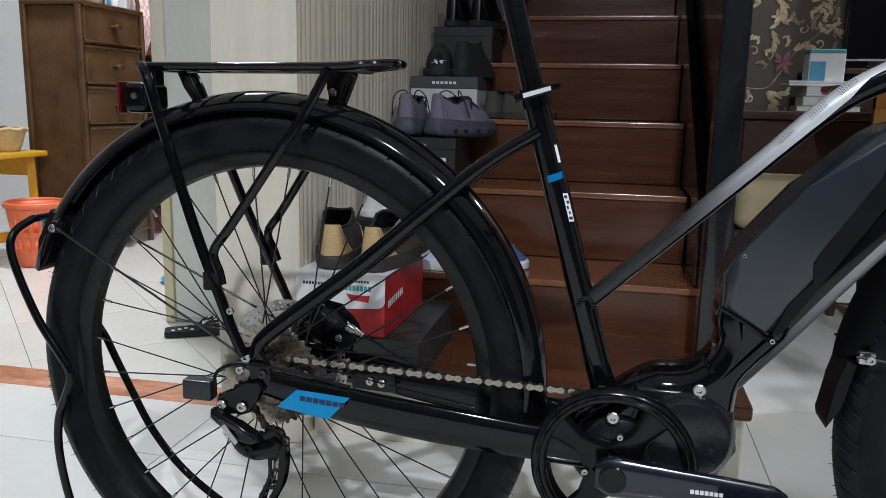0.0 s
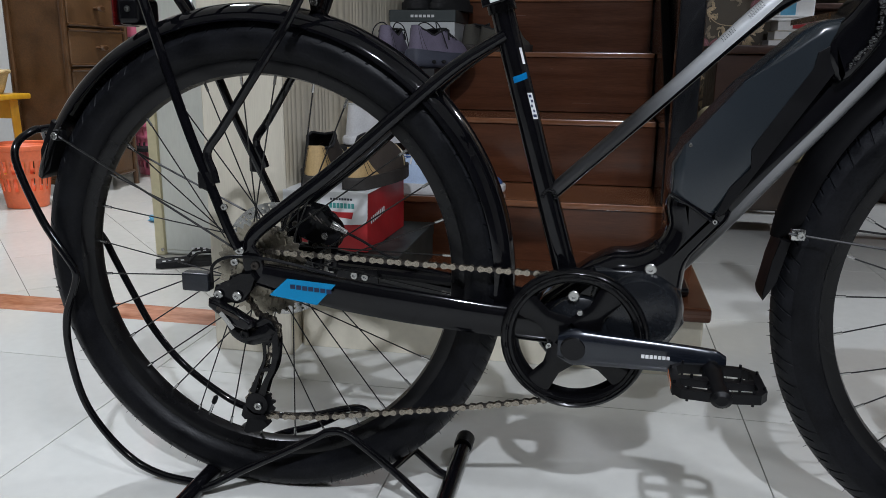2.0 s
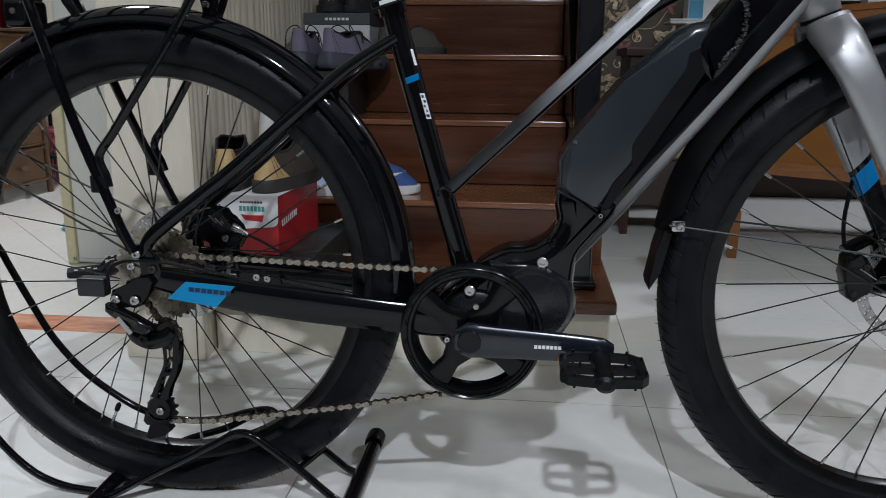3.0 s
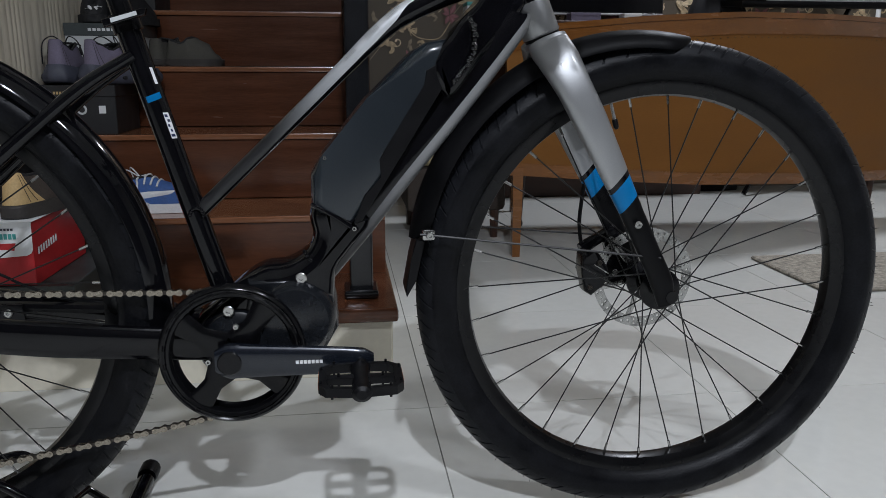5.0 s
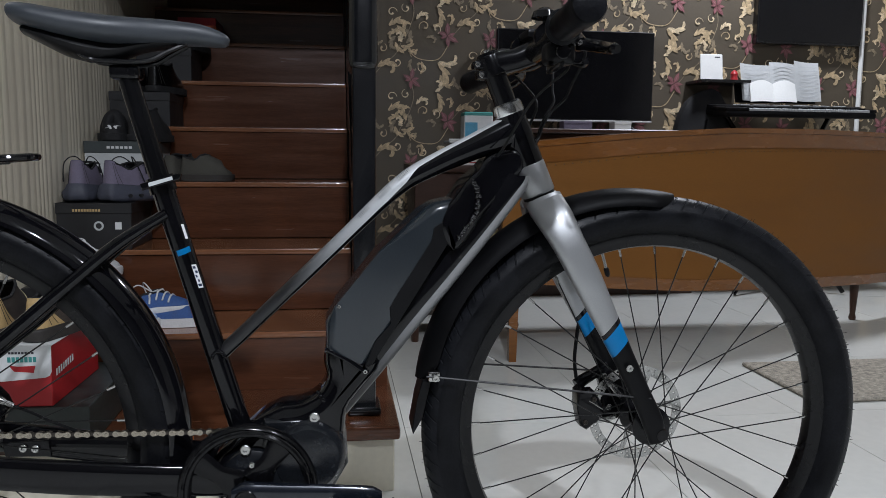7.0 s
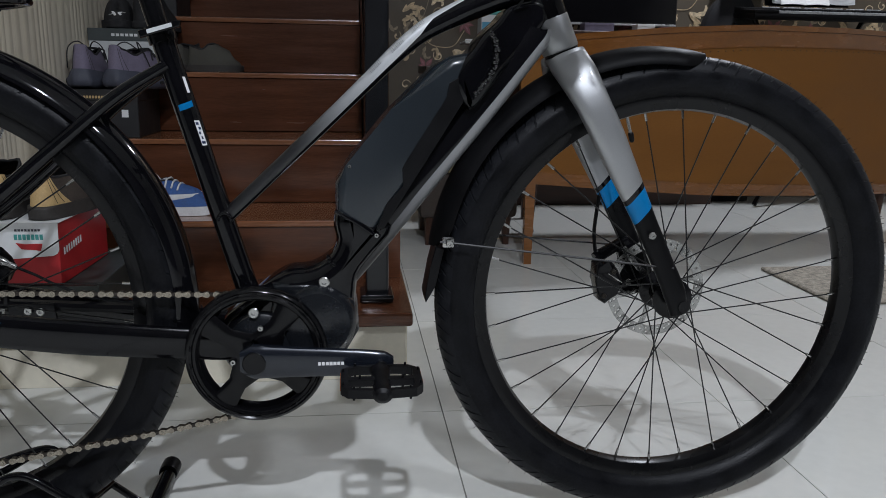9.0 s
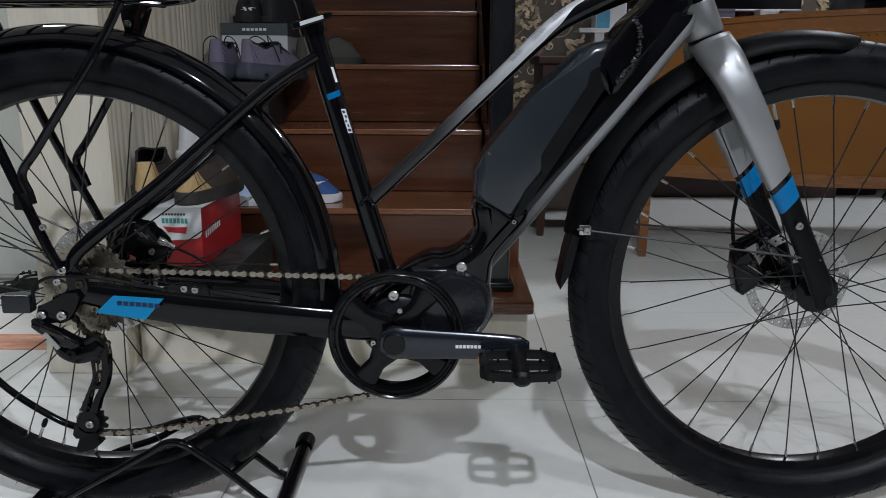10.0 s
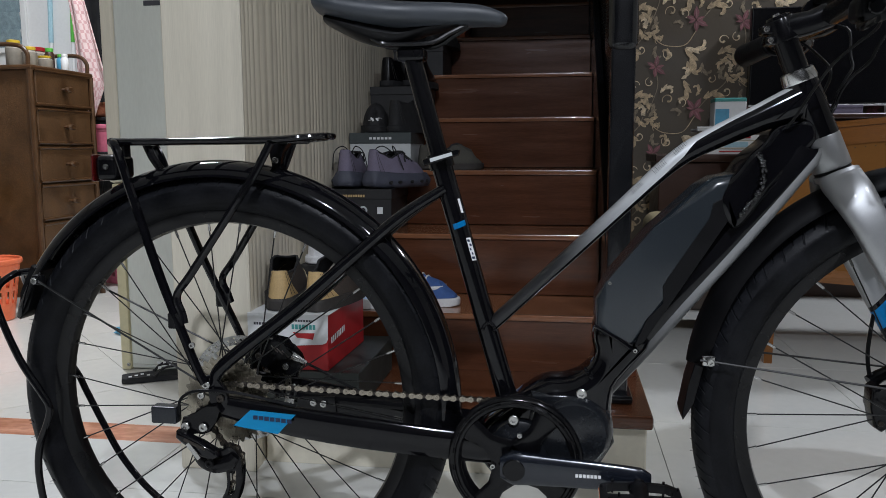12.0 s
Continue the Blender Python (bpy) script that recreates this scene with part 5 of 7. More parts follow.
bolt(mech, -0.012, -0.0905, 0.256, 0.0070, "black_plastic")
bm = B()
box(bm, (-0.105, -0.090, 0.314), (-0.064, -0.070, 0.341), 0.003, seg=2)
part("guard", bm, "smoke_plastic", mech, "smoky grey plastic guard")
# slotted cage: rails and two ends each side, so the chain shows through
for y in (-0.0755, -0.0590):
    bm = B()
    th = 0.0011
    tube(bm, smooth_line([(0.024, y, 0.262), (0.027, y, 0.240), (0.023, y, 0.205), (0.010, y, 0.178), (0.002, y, 0.158)], 5), th, 8, [0.006, 0.0048, 0.0042, 0.0042, 0.006], power=4)
    tube(bm, smooth_line([(0.008, y, 0.258), (0.010, y, 0.236), (0.009, y, 0.212), (-0.002, y, 0.186), (-0.012, y, 0.160)], 5), th, 8, [0.005, 0.0032, 0.0026, 0.0028, 0.005], power=4)
    for x, z, w in ((0.017, 0.240, 0.008), (0.011, 0.196, 0.008)):
        tube(bm, [(x - w, y, z), (x + w, y, z + 0.003)], th, 6, 0.0028, power=4)
    disc(bm, (0.012, y - th, 0.262), 0.015, 2 * th, 20)
    disc(bm, (-0.006, y - th, 0.142), 0.0175, 2 * th, 20)
    prism(bm, [(-0.026, 0.140), (-0.012, 0.128), (0.006, 0.126), (0.009, 0.118), (-0.026, 0.116), (-0.031, 0.122)], y - th, y + th)
    part("cage_plate", bm, "black_satin", mech)
bm = B()
prism(bm, [(-0.022, 0.118), (0.002, 0.120), (0.010, 0.108), (-0.002, 0.098), (-0.024, 0.092), (-0.030, 0.096)], -0.076, -0.058, 0.002)
part("cage_tail", bm, "black_plastic", mech)
for x, z in ((0.010, 0.256), (-0.003, 0.140)):
    bm = B()
    nn = 11 * 4
    a = [[bm.verts.new((x + rr * math.cos(2 * math.pi * j / nn), y, z + rr * math.sin(2 * math.pi * j / nn))) for j in range(nn) for rr in [0.0200 + (0.0032 if j % 4 in (1, 2) else -0.002)]] for y in (-0.069, -0.065)]
    bm.faces.new(a[0]), bm.faces.new(a[1])
    for j in range(nn):
        bm.faces.new((a[0][j], a[0][(j + 1) % nn], a[1][(j + 1) % nn], a[1][j]))
    jw = part("jockey_wheel", bm, "black_plastic", mech)
    bolt(jw, x, -0.0770, z, 0.0060)
bm = B()
tube(bm, smooth_line([(-0.060, -0.085, 0.330), (-0.058, -0.085, 0.352), (-0.035, -0.085, 0.366), (0.008, -0.085, 0.368), (0.05, -0.08, 0.362), (0.12, -0.07, 0.345)], 6), 0.0024, 8)
part("cable", bm, "black_plastic", mech)
# bridge behind the chainstay with two bolts
bm = B()
prism(bm, [(0.085, 0.322), (0.094, 0.327), (0.15, 0.329), (0.152, 0.303), (0.088, 0.305)], 0.030, 0.036, 0.001)
tube(bm, [(0.07, 0.045, 0.325), (0.33, 0.040, 0.312)], 0.008, 8)
guide = part("stay_bridge", bm, "black_satin", bike)
bolt(guide, 0.114, 0.030, 0.318, 0.0062)
bolt(guide, 0.131, 0.030, 0.3165, 0.0062)

# chain: links follow the run round the ring, the cassette and the jockey wheels
def arc_pts(cx, cz, r, a0, a1, y0, y1, n=24):
    return [Vector((cx + r * math.cos(radians(a0 + (a1 - a0) * i / n)), y0 + (y1 - y0) * i / n, cz + r * math.sin(radians(a0 + (a1 - a0) * i / n)))) for i in range(n + 1)]


RC = 17 * 0.0127 / (2 * math.pi)
run = arc_pts(BB.x, BB.z - 0.0042, 0.0885, -98, 91, -0.049, -0.049, 40)
run += arc_pts(RW.x, RW.z, RC, 88, 196, -0.0446, -0.0446, 24)
run += arc_pts(0.010, 0.256, 0.0205, 110, -40, -0.067, -0.067, 12)
run += arc_pts(-0.003, 0.140, 0.0205, 150, 278, -0.067, -0.066, 14)
run.append(Vector((0.08, -0.063, 0.1235)))
run.append(Vector((0.20, -0.058, 0.1420)))
run.append(Vector((0.325, -0.053, 0.1620)))
run.append(run[0])
cum = [0.0]
for p, q in zip(run, run[1:]):
    cum.append(cum[-1] + (q - p).length)
N = int(round(cum[-1] / 0.0127 / 2)) * 2
pitch = cum[-1] / N


def on_run(d):
    d %= cum[-1]
    i = max(k for k in range(len(cum) - 1) if cum[k] <= d + 1e-9)
    f = (d - cum[i]) / max(1e-9, cum[i + 1] - cum[i])
    return run[i].lerp(run[i + 1], f)


def link_mesh(y0, th, r, waist):
    """Two waisted plates with their pins, one pitch long."""
    bm = B()
    out = []
    for i in range(9):
        a = math.pi / 2 + math.pi * i / 8
        out.append((-0.00635 + r * math.cos(a), r * math.sin(a)))
    out.append((0, -waist))
    for i in range(9):
        a = -math.pi / 2 + math.pi * i / 8
        out.append((0.00635 + r * math.cos(a), r * math.sin(a)))
    out.append((0, waist))
    for s in (-1, 1):
        prism(bm, out, s * y0, s * (y0 + th))
    return bm


bm = link_mesh(0.0026, 0.0010, 0.0043, 0.0024)
for x in (-0.00635, 0.00635):
    lathe(bm, [(0.0017, -0.0041), (0.0017, 0.0041)], 8, (x, 0, 0))
chain = part("chain", bm, "chain", bike, "silver-brown bicycle chain")
bm = link_mesh(0.0015, 0.0009, 0.0036, 0.0023)
for x in (-0.00635, 0.00635):
    lathe(bm, [(0.0036, -0.0015), (0.0036, 0.0015)], 10, (x, 0, 0))
inner = part("inner_link", bm, "chain_dark", chain)
bm = link_mesh(0.0026, 0.0010, 0.0043, 0.0024)
for x in (-0.00635, 0.00635):
    lathe(bm, [(0.0017, -0.0041), (0.0017, 0.0041)], 8, (x, 0, 0))
outer = part("outer_link", bm, "chain", chain)


def link_pose(i):
    a, b = on_run(i * pitch), on_run((i + 1) * pitch)
    d = (b - a).normalized()
    z = d.cross(Vector((0, 1, 0))).normalized()
    y = z.cross(d)
    m = Matrix((d, y, z)).transposed().to_4x4()
    m.translation = (a + b) / 2
    return m


base = link_pose(0)
chain.matrix_basis = base
inv = base.inverted()
for i in range(1, N):
    m = inv @ link_pose(i)
    src = outer if i % 2 == 0 else inner
    if i in (1, 2):
        src.matrix_basis = m
    else:
        copy_part(src, m)

# ---- display stand ----
stand = thing("bicycle_stand", "black tubular floor stand gripping the rear wheel", "bicycle stand")
FL = -0.024
for x, y0, y1 in ((-0.114, -0.34, 0.10), (0.268, -0.22, 0.150)):
    bm = B()
    tube(bm, [(x, y0, FL + 0.0135), (x, y1, FL + 0.0135)], 0.0130, 16)
    bar_ob = part("cross_bar", bm, "black_paint", stand)
    for y, k in ((y0, -1), (y1, 1)):
        bm = B()
        tube(bm, [(x, y - k * 0.012, FL + 0.016), (x, y - k * 0.006, FL + 0.016), (x, y + k * 0.020, FL + 0.016), (x, y + k * 0.024, FL + 0.016)], [0.0150, 0.0160, 0.0160, 0.012], 16)
        part("rubber_cap", bm, "rubber", bar_ob)
TOP = [(-0.374, 0, 0.528), (-0.380, 0.012, 0.526), (-0.392, 0.034, 0.508), (-0.386, 0.045, 0.475), (-0.352, 0.048, 0.396), (-0.318, 0.05, 0.345)]
near = [(x, -y, z) for x, y, z in TOP] + [(-0.303, -0.05, 0.318), (-0.308, -0.05, 0.292), (-0.326, -0.05, 0.247), (-0.329, -0.05, 0.189), (-0.313, -0.05, 0.110), (-0.281, -0.048, 0.053), (-0.238, -0.045, 0.008), (-0.192, -0.045, -0.012), (-0.142, -0.05, -0.015), (-0.116, -0.052, -0.014)]
far = TOP + [(-0.303, 0.05, 0.314), (-0.273, 0.05, 0.253), (-0.242, 0.05, 0.196), (-0.194, 0.05, 0.139), (-0.131, 0.05, 0.093), (-0.086, 0.05, 0.072), (-0.030, 0.05, 0.063), (0.030, 0.05, 0.068), (0.083, 0.05, 0.084), (0.115, 0.05, 0.089), (0.137, 0.05, 0.075), (0.200, 0.05, 0.028), (0.245, 0.05, -0.008), (0.264, 0.05, -0.012)]
for run_ in (near, far):
    bm = B()
    tube(bm, smooth_line(run_, 5), 0.0058, 12)
    part("hoop", bm, "black_paint", stand)
bm = B()
tube(bm, smooth_line([(-0.374, 0, 0.528), (-0.35, 0.002, 0.530), (-0.335, 0.01, 0.515), (-0.322, 0.02, 0.497)], 4), 0.0058, 12)
part("hook", bm, "black_paint", stand)
bm = B()
tube(bm, smooth_line([(-0.112, -0.076, -0.010), (-0.093, -0.072, -0.006), (-0.041, -0.056, 0.020), (0.013, -0.05, 0.048), (0.074, -0.05, 0.083), (0.096, -0.05, 0.096), (0.120, -0.05, 0.096), (0.149, -0.05, 0.077), (0.194, -0.05, 0.043), (0.239, -0.05, 0.004), (0.264, -0.05, -0.012)], 5), 0.0060, 12)
part("cradle_rail", bm, "black_paint", stand)
bm = B()
tube(bm, smooth_line([(-0.112, 0.072, -0.010), (-0.070, 0.060, 0.004), (-0.020, 0.052, 0.030), (0.040, 0.05, 0.052), (0.083, 0.05, 0.076)], 5), 0.0060, 12)
part("cradle_rail", bm, "black_paint", stand)
bm = B()
tube(bm, [(0.192, -0.05, 0.044), (0.204, 0.05, 0.026)], 0.0055, 12)
part("brace", bm, "black_paint", stand)

# ---- shoes and boxes on the stairs ----
def carton(name, label, lo, hi, body, lid=None, lid_h=0.03, turn=0.0):
    c = Vector(((lo[0] + hi[0]) / 2, (lo[1] + hi[1]) / 2, lo[2]))
    ob = thing(name, label, "shoe box", c, turn)
    w, d, h = (hi[0] - lo[0]) / 2, (hi[1] - lo[1]) / 2, hi[2] - lo[2]
    bm = B()
    box(bm, (-w + 0.002, -d + 0.002, 0), (w - 0.002, d - 0.002, h - 0.002), 0.0015)
    part("body", bm, body, ob)
    if lid:
        bm = B()
        box(bm, (-w, -d, h - lid_h), (w, d, h), 0.0015)
        part("lid", bm, lid, ob)
    return ob


def bars(parent, mat, x0, z0, n, w, h, y, gap=0.3, name="lettering"):
    """A row of plain bars that stands for a printed word on a front face."""
    bm = B()
    for i in range(n):
        xa = x0 + i * w
        box(bm, (xa, y - 0.0008, z0 + h * 0.15), (xa + w * (1 - gap), y, z0 + h * 0.85))
    return part(name, bm, mat, parent)


Z0 = BASE + 0.001
carton("shoe_box", "dark green-grey shoe box lying on the first step", (-0.160, 0.44, Z0), (0.083, 0.785, 0.2445), "box_green", "box_green", 0.030)
red_box = carton("shoe_box", "red and white shoe box on top of a dark one", (-0.165, 0.447, 0.2455), (0.020, 0.725, 0.3700), "box_red", None, turn=-2)
bm = B()
prism(bm, [(-0.093, 0.046), (0.080, 0.060), (0.088, 0.064), (0.092, 0.072), (0.093, 0.1248), (-0.093, 0.1248)], -0.1402, -0.1388, 0.0003)
box(bm, (-0.093, -0.1402, 0.1238), (0.093, 0.10, 0.1254), 0.0004)
part("white_panel", bm, "box_white", red_box, "white front panel and top")
bars(red_box, "ink", -0.078, 0.098, 8, 0.0062, 0.008, -0.1404)
bars(red_box, "ink", 0.012, 0.108, 8, 0.0062, 0.006, -0.1404)
bars(red_box, "teal_print", 0.010, 0.090, 7, 0.0080, 0.015, -0.1404, 0.25)
bm = B()
prism(bm, [(0.012, 0.086), (0.028, 0.0835), (0.062, 0.0845), (0.058, 0.070), (0.050, 0.0715), (0.022, 0.0735)], -0.1412, -0.1403)
part("ribbon_print", bm, "box_red", red_box)
bm = B()
for i in range(8):
    y = -0.118 + i * 0.0125
    box(bm, (0.0922, y, 0.058 + i * 0.001), (0.0930, y + 0.0058, 0.072 + i * 0.001))
part("side_lettering", bm, "box_white", red_box)

T = [STEP0 + RISE * k for k in range(11)]
N_ = [NOSE1 + GOING * (k - 1) for k in range(11)]
black_box = carton("shoe_box", "black shoe box on the third step", (-0.182, N_[2] + 0.015, T[2]), (0.018, N_[2] + 0.262, T[2] + 0.128), "box_black", "box_black", 0.03)
bars(black_box, "tan_leather", -0.055, 0.103, 10, 0.0075, 0.010, -0.1245)
bm = B()
lathe(bm, [(0.008, 0), (0.013, 0), (0.013, -0.0012), (0.008, -0.0012)], 20, (0.012, -0.1222, 0.065), closed=True)
part("ring_print", bm, "box_grey", black_box)
bm = B()
box(bm, (0.055, -0.1226, 0.055), (0.072, -0.1216, 0.075))
part("tag", bm, "box_white", black_box)
grey_box = carton("shoe_box", "pale grey shoe box with a dark green lid", (-0.184, N_[3] + 0.02, T[3]), (0.024, N_[3] + 0.262, T[3] + 0.122), "box_grey", "box_lid", 0.036)
bars(grey_box, "box_white", -0.036, 0.098, 6, 0.013, 0.011, -0.1215)
carton("shoe_box", "black shoe box high on the stairs", (-0.178, N_[4] + 0.02, T[4]), (0.022, N_[4] + 0.262, T[4] + 0.115), "box_black", "box_black", 0.03)
carton("shoe_box", "black shoe box near the top of the view", (-0.150, N_[5] + 0.02, T[5]), (0.05, N_[5] + 0.262, T[5] + 0.12), "box_black", "box_black", 0.03)
bm = B()
orange = carton("shoe_box", "orange shoe box on an upper step", (-0.05, N_[6] + 0.04, T[6] + 0.001), (0.10, N_[6] + 0.25, T[6] + 0.10), "orange_plastic", "box_red", 0.03)


g = "shoes on the stairs"


def shoe(label, at, turn, upper, sole, keys, base=0.024, length=0.27, width=1.0, open_at=0.44, lining="cloth_black",
         heel=None, laces=None, band=None, chunky=False, seams=None, mark=None):
    """A shoe along +x from its heel: a sole, an open-necked upper that closes over the toes, lining, and what is sewn on."""
    ob = thing("shoe", label, "shoe", at, turn, group=g)
    L, n = length, 48

    def rim(a, grow=0.0):
        c, d = math.cos(a), math.sin(a)
        u = 0.5 - 0.5 * math.copysign(abs(c) ** 0.8, c)
        w = width * (0.036 + 0.013 * math.sin(math.pi * min(1, max(0, (u - 0.15) / 0.9))))
        return u, Vector((u * L - grow * c, math.copysign((w + grow) * abs(d) ** 0.62, d), 0))

    def top(u):
        for (u0, h0), (u1, h1) in zip(keys, keys[1:]):
            if u <= u1:
                f = (u - u0) / (u1 - u0)
                return h0 + (h1 - h0) * f * f * (3 - 2 * f)
        return keys[-1][1]

    def skin(a, v, grow=0.0):
        u, q = rim(a, grow - 0.004)
        s = min(1, max(0, (u - open_at) / 0.14))
        s = s * s * (3 - 2 * s)
        wall = 1 - 0.22 * v ** 1.5
        dome = math.cos(v * math.pi / 2)
        k = wall * (1 - s) + dome * s
        h = v * (1 - s) + math.sin(v * math.pi / 2) * s
        back = 0.010 * v * max(0, 1 - u / 0.25)
        toe = max(0, (u - 0.8) / 0.2) * (1 - dome) * 0.05 * s
        return Vector((q.x + back - toe, q.y * k, base - 0.003 + h * top(u) + grow * v))

    def shell(bm, spans, rows, grow, closed):
        grid = [[bm.verts.new(skin(a, v, grow)) for a in spans(v)] for v in rows]
        m = len(grid[0])
        for r0, r1 in zip(grid, grid[1:]):
            for i in range(m if closed else m - 1):
                j = (i + 1) % m
                bm.faces.new((r0[i], r0[j], r1[j], r1[i]))

    def angle_at(u):
        k = 1 - 2 * u
        return math.acos(math.copysign(abs(k) ** 1.25, k))

    turnround = lambda v: [2 * math.pi * i / n for i in range(n)]
    bm = B()
    if chunky:
        # a flared foam sole with scalloped sides
        rows = []
        for z, out in ((0.0, 0.004), (base * 0.3, 0.011), (base * 0.7, 0.012), (base, 0.006), (base * 1.25, 0.001)):
            row = []
            for k, a in enumerate(turnround(0)):
                u, q = rim(a, out + 0.0025 * math.sin(k * math.pi / 2) * (1 if z < base else 0))
                row.append(bm.verts.new((q.x, q.y, z + (0.010 * max(0, 1 - u / 0.3) if z >= base else 0.006 * max(0, 1 - u / 0.12) if z == 0 else 0))))
            rows.append(row)
        for r0, r1 in zip(rows, rows[1:]):
            for k in range(n):
                bm.faces.new((r0[k], r0[(k + 1) % n], r1[(k + 1) % n], r1[k]))
        bm.faces.new(rows[0]), bm.faces.new(rows[-1])
    else:
        prism(bm, [tuple(rim(a, 0.003)[1].xy) for a in turnround(0)], 0.0, base, 0.006, 3, plane="xy")
    body = part("sole", bm, sole, ob, angle=1.0)
    if chunky:
        for sg in (-1, 1):
            for d in (58, 74, 90, 106, 122):
                u, q = rim(math.radians(sg * d), 0.0105)
                bm = B()
                lathe(bm, [(0.0, -0.004), (0.0060, -0.004), (0.0055, 0.003), (0.0, 0.003)], 10, (q.x, q.y, base * 0.52))
                bmesh.ops.scale(bm, vec=(1.25, 1, 0.8), space=Matrix.Translation((-q.x, -q.y, -base * 0.52)), verts=bm.verts)
                part("sole_hole", bm, "cloth_black", ob)
    bm = B()
    shell(bm, turnround, [i / 9 for i in range(10)], 0.0, True)
    part("upper", bm, upper, ob, angle=1.2)
    bm = B()
    shell(bm, lambda v: [math.radians(-100 + 200 * i / 30) for i in range(31)], [0.1, 0.5, 0.8, 0.97], -0.004, False)
    part("lining", bm, lining, ob, angle=1.2)
    bm = B()
    rimline = [skin(math.radians(-96 + 192 * i / 28), 1.0, -0.002) for i in range(29)]
    tube(bm, rimline, 0.0032, 8)
    part("collar", bm, lining, ob)
    if heel:
        reach = lambda v: math.radians(66 - 38 * v)
        bm = B()
        shell(bm, lambda v: [reach(v) * (-1 + 2 * i / 12) for i in range(13)], [0.02 + 0.96 * i / 8 for i in range(9)], 0.002, False)
        part("heel_patch", bm, heel, ob, "heel patch of a lighter leather" if heel == "tan_leather" else "", angle=1.2)
        bm = B()
        for inset in (0.86, 0.66):
            edge = [skin(-reach(v) * inset, v, 0.0025) for v in (0.1, 0.3, 0.5, 0.7, 0.9)] + [skin(reach(v) * inset, v, 0.0025) for v in (0.9, 0.7, 0.5, 0.3, 0.1)]
            tube(bm, edge, 0.0006, 5)
        part("stitching", bm, "sole_dark", ob)
    if seams:
        for sg in (-1, 1):
            bm = B()
            tube(bm, [skin(sg * math.radians(112 + 14 * v), v, 0.001) for v in (0.05, 0.2, 0.4, 0.6, 0.8)], 0.0012, 6)
            part("seam", bm, seams, ob)
    if laces:
        bm = B()
        for u in (0.47, 0.53, 0.59, 0.65):
            a = angle_at(u)
            line = [skin(a, v, 0.002) for v in (0.55, 0.75, 0.92)] + [skin(-a, v, 0.002) for v in (0.92, 0.75, 0.55)]
            tube(bm, smooth_line(line, 3), 0.0024, 6)
        k = skin(angle_at(0.45), 0.9, 0.003)
        for sy in (-1, 1):
            tube(bm, smooth_line([(k.x, 0, k.z), (k.x - 0.03, sy * 0.02, k.z + 0.022), (k.x - 0.04, sy * 0.045, k.z + 0.004), (k.x - 0.02, sy * 0.055, k.z - 0.05)], 5), 0.0017, 6)
        part("laces", bm, laces, ob)
    if band:
        for sg in (-1, 1):
            bm = B()
            line = [skin(sg * math.radians(d), v, 0.0016) for d, v in ((62, 0.62), (78, 0.34), (96, 0.26), (118, 0.42), (138, 0.66))]
            tube(bm, smooth_line(line, 4), [0.001, 0.0012, 0.0012, 0.0012, 0.001], 8, [0.002, 0.007, 0.008, 0.005, 0.001], side=(0, 1, 0))
            part("side_stripe", bm, band, ob)
    if mark:
        # a printed mark of slanted strokes over the toes
        bm = B()
        for d0, v0, d1, v1 in ((146, 0.34, 160, 0.50), (160, 0.50, 174, 0.47), (168, 0.32, 176, 0.50), (182, 0.30, 188, 0.50), (186, 0.42, 198, 0.54), (190, 0.40, 206, 0.30)):
            line = [skin(math.radians(d0 + (d1 - d0) * k / 4), v0 + (v1 - v0) * k / 4, 0.0014) for k in range(5)]
            tube(bm, line, 0.0034, 6, 0.0012)
        part("printed_mark", bm, mark, ob)
    return ob


SLIP = [(0, 0.064), (0.12, 0.058), (0.28, 0.058), (0.42, 0.078), (0.52, 0.084), (0.66, 0.066), (0.82, 0.052), (1, 0.030)]
RUNNER = [(0, 0.084), (0.10, 0.074), (0.26, 0.060), (0.40, 0.074), (0.50, 0.080), (0.66, 0.060), (0.82, 0.048), (1, 0.026)]
TRAINER = [(0, 0.062), (0.12, 0.056), (0.28, 0.050), (0.42, 0.066), (0.52, 0.070), (0.66, 0.056), (0.82, 0.046), (1, 0.026)]
SLIDE = [(0, 0.012), (0.20, 0.012), (0.34, 0.030), (0.46, 0.072), (0.58, 0.080), (0.72, 0.074), (0.86, 0.060), (1, 0.034)]
HIGH = [(0, 0.085), (0.12, 0.080), (0.28, 0.078), (0.42, 0.090), (0.52, 0.086), (0.66, 0.060), (0.82, 0.046), (1, 0.026)]
for at, turn in (((-0.104, 0.466, 0.3718), 102), ((-0.026, 0.462, 0.3718), 84)):
    shoe("dark brown suede slip-on shoe with a tan heel patch", at, turn, "suede_brown", "sole_dark", SLIP, 0.027, 0.285, heel="tan_leather", seams="cream_cloth")
carton("shoe_box", "black shoe box behind the red one", (-0.182, 0.83, T[1]), (-0.044, 1.06, T[1] + 0.115), "box_black", "box_black", 0.03)
shoe("white high trainer behind the brown shoes", (-0.160, 0.85, T[1] + 0.116), 56, "cloth_white", "cloth_white", HIGH, 0.022, 0.26, lining="paper_grey", laces="cloth_white")
shoe("white and pale blue trainer on the second step", (-0.120, 0.885, T[1] + 0.001), -4, "pale_blue_cloth", "cloth_white", TRAINER, 0.026, 0.25, lining="cloth_blue", laces="cloth_white")
shoe("blue trainer with a white sole and white stripe", (-0.008, 0.945, T[1] + 0.001), -8, "cloth_blue", "cloth_white", TRAINER, 0.022, 0.25, laces="cloth_white", band="cloth_white")
zb = T[2] + 0.129
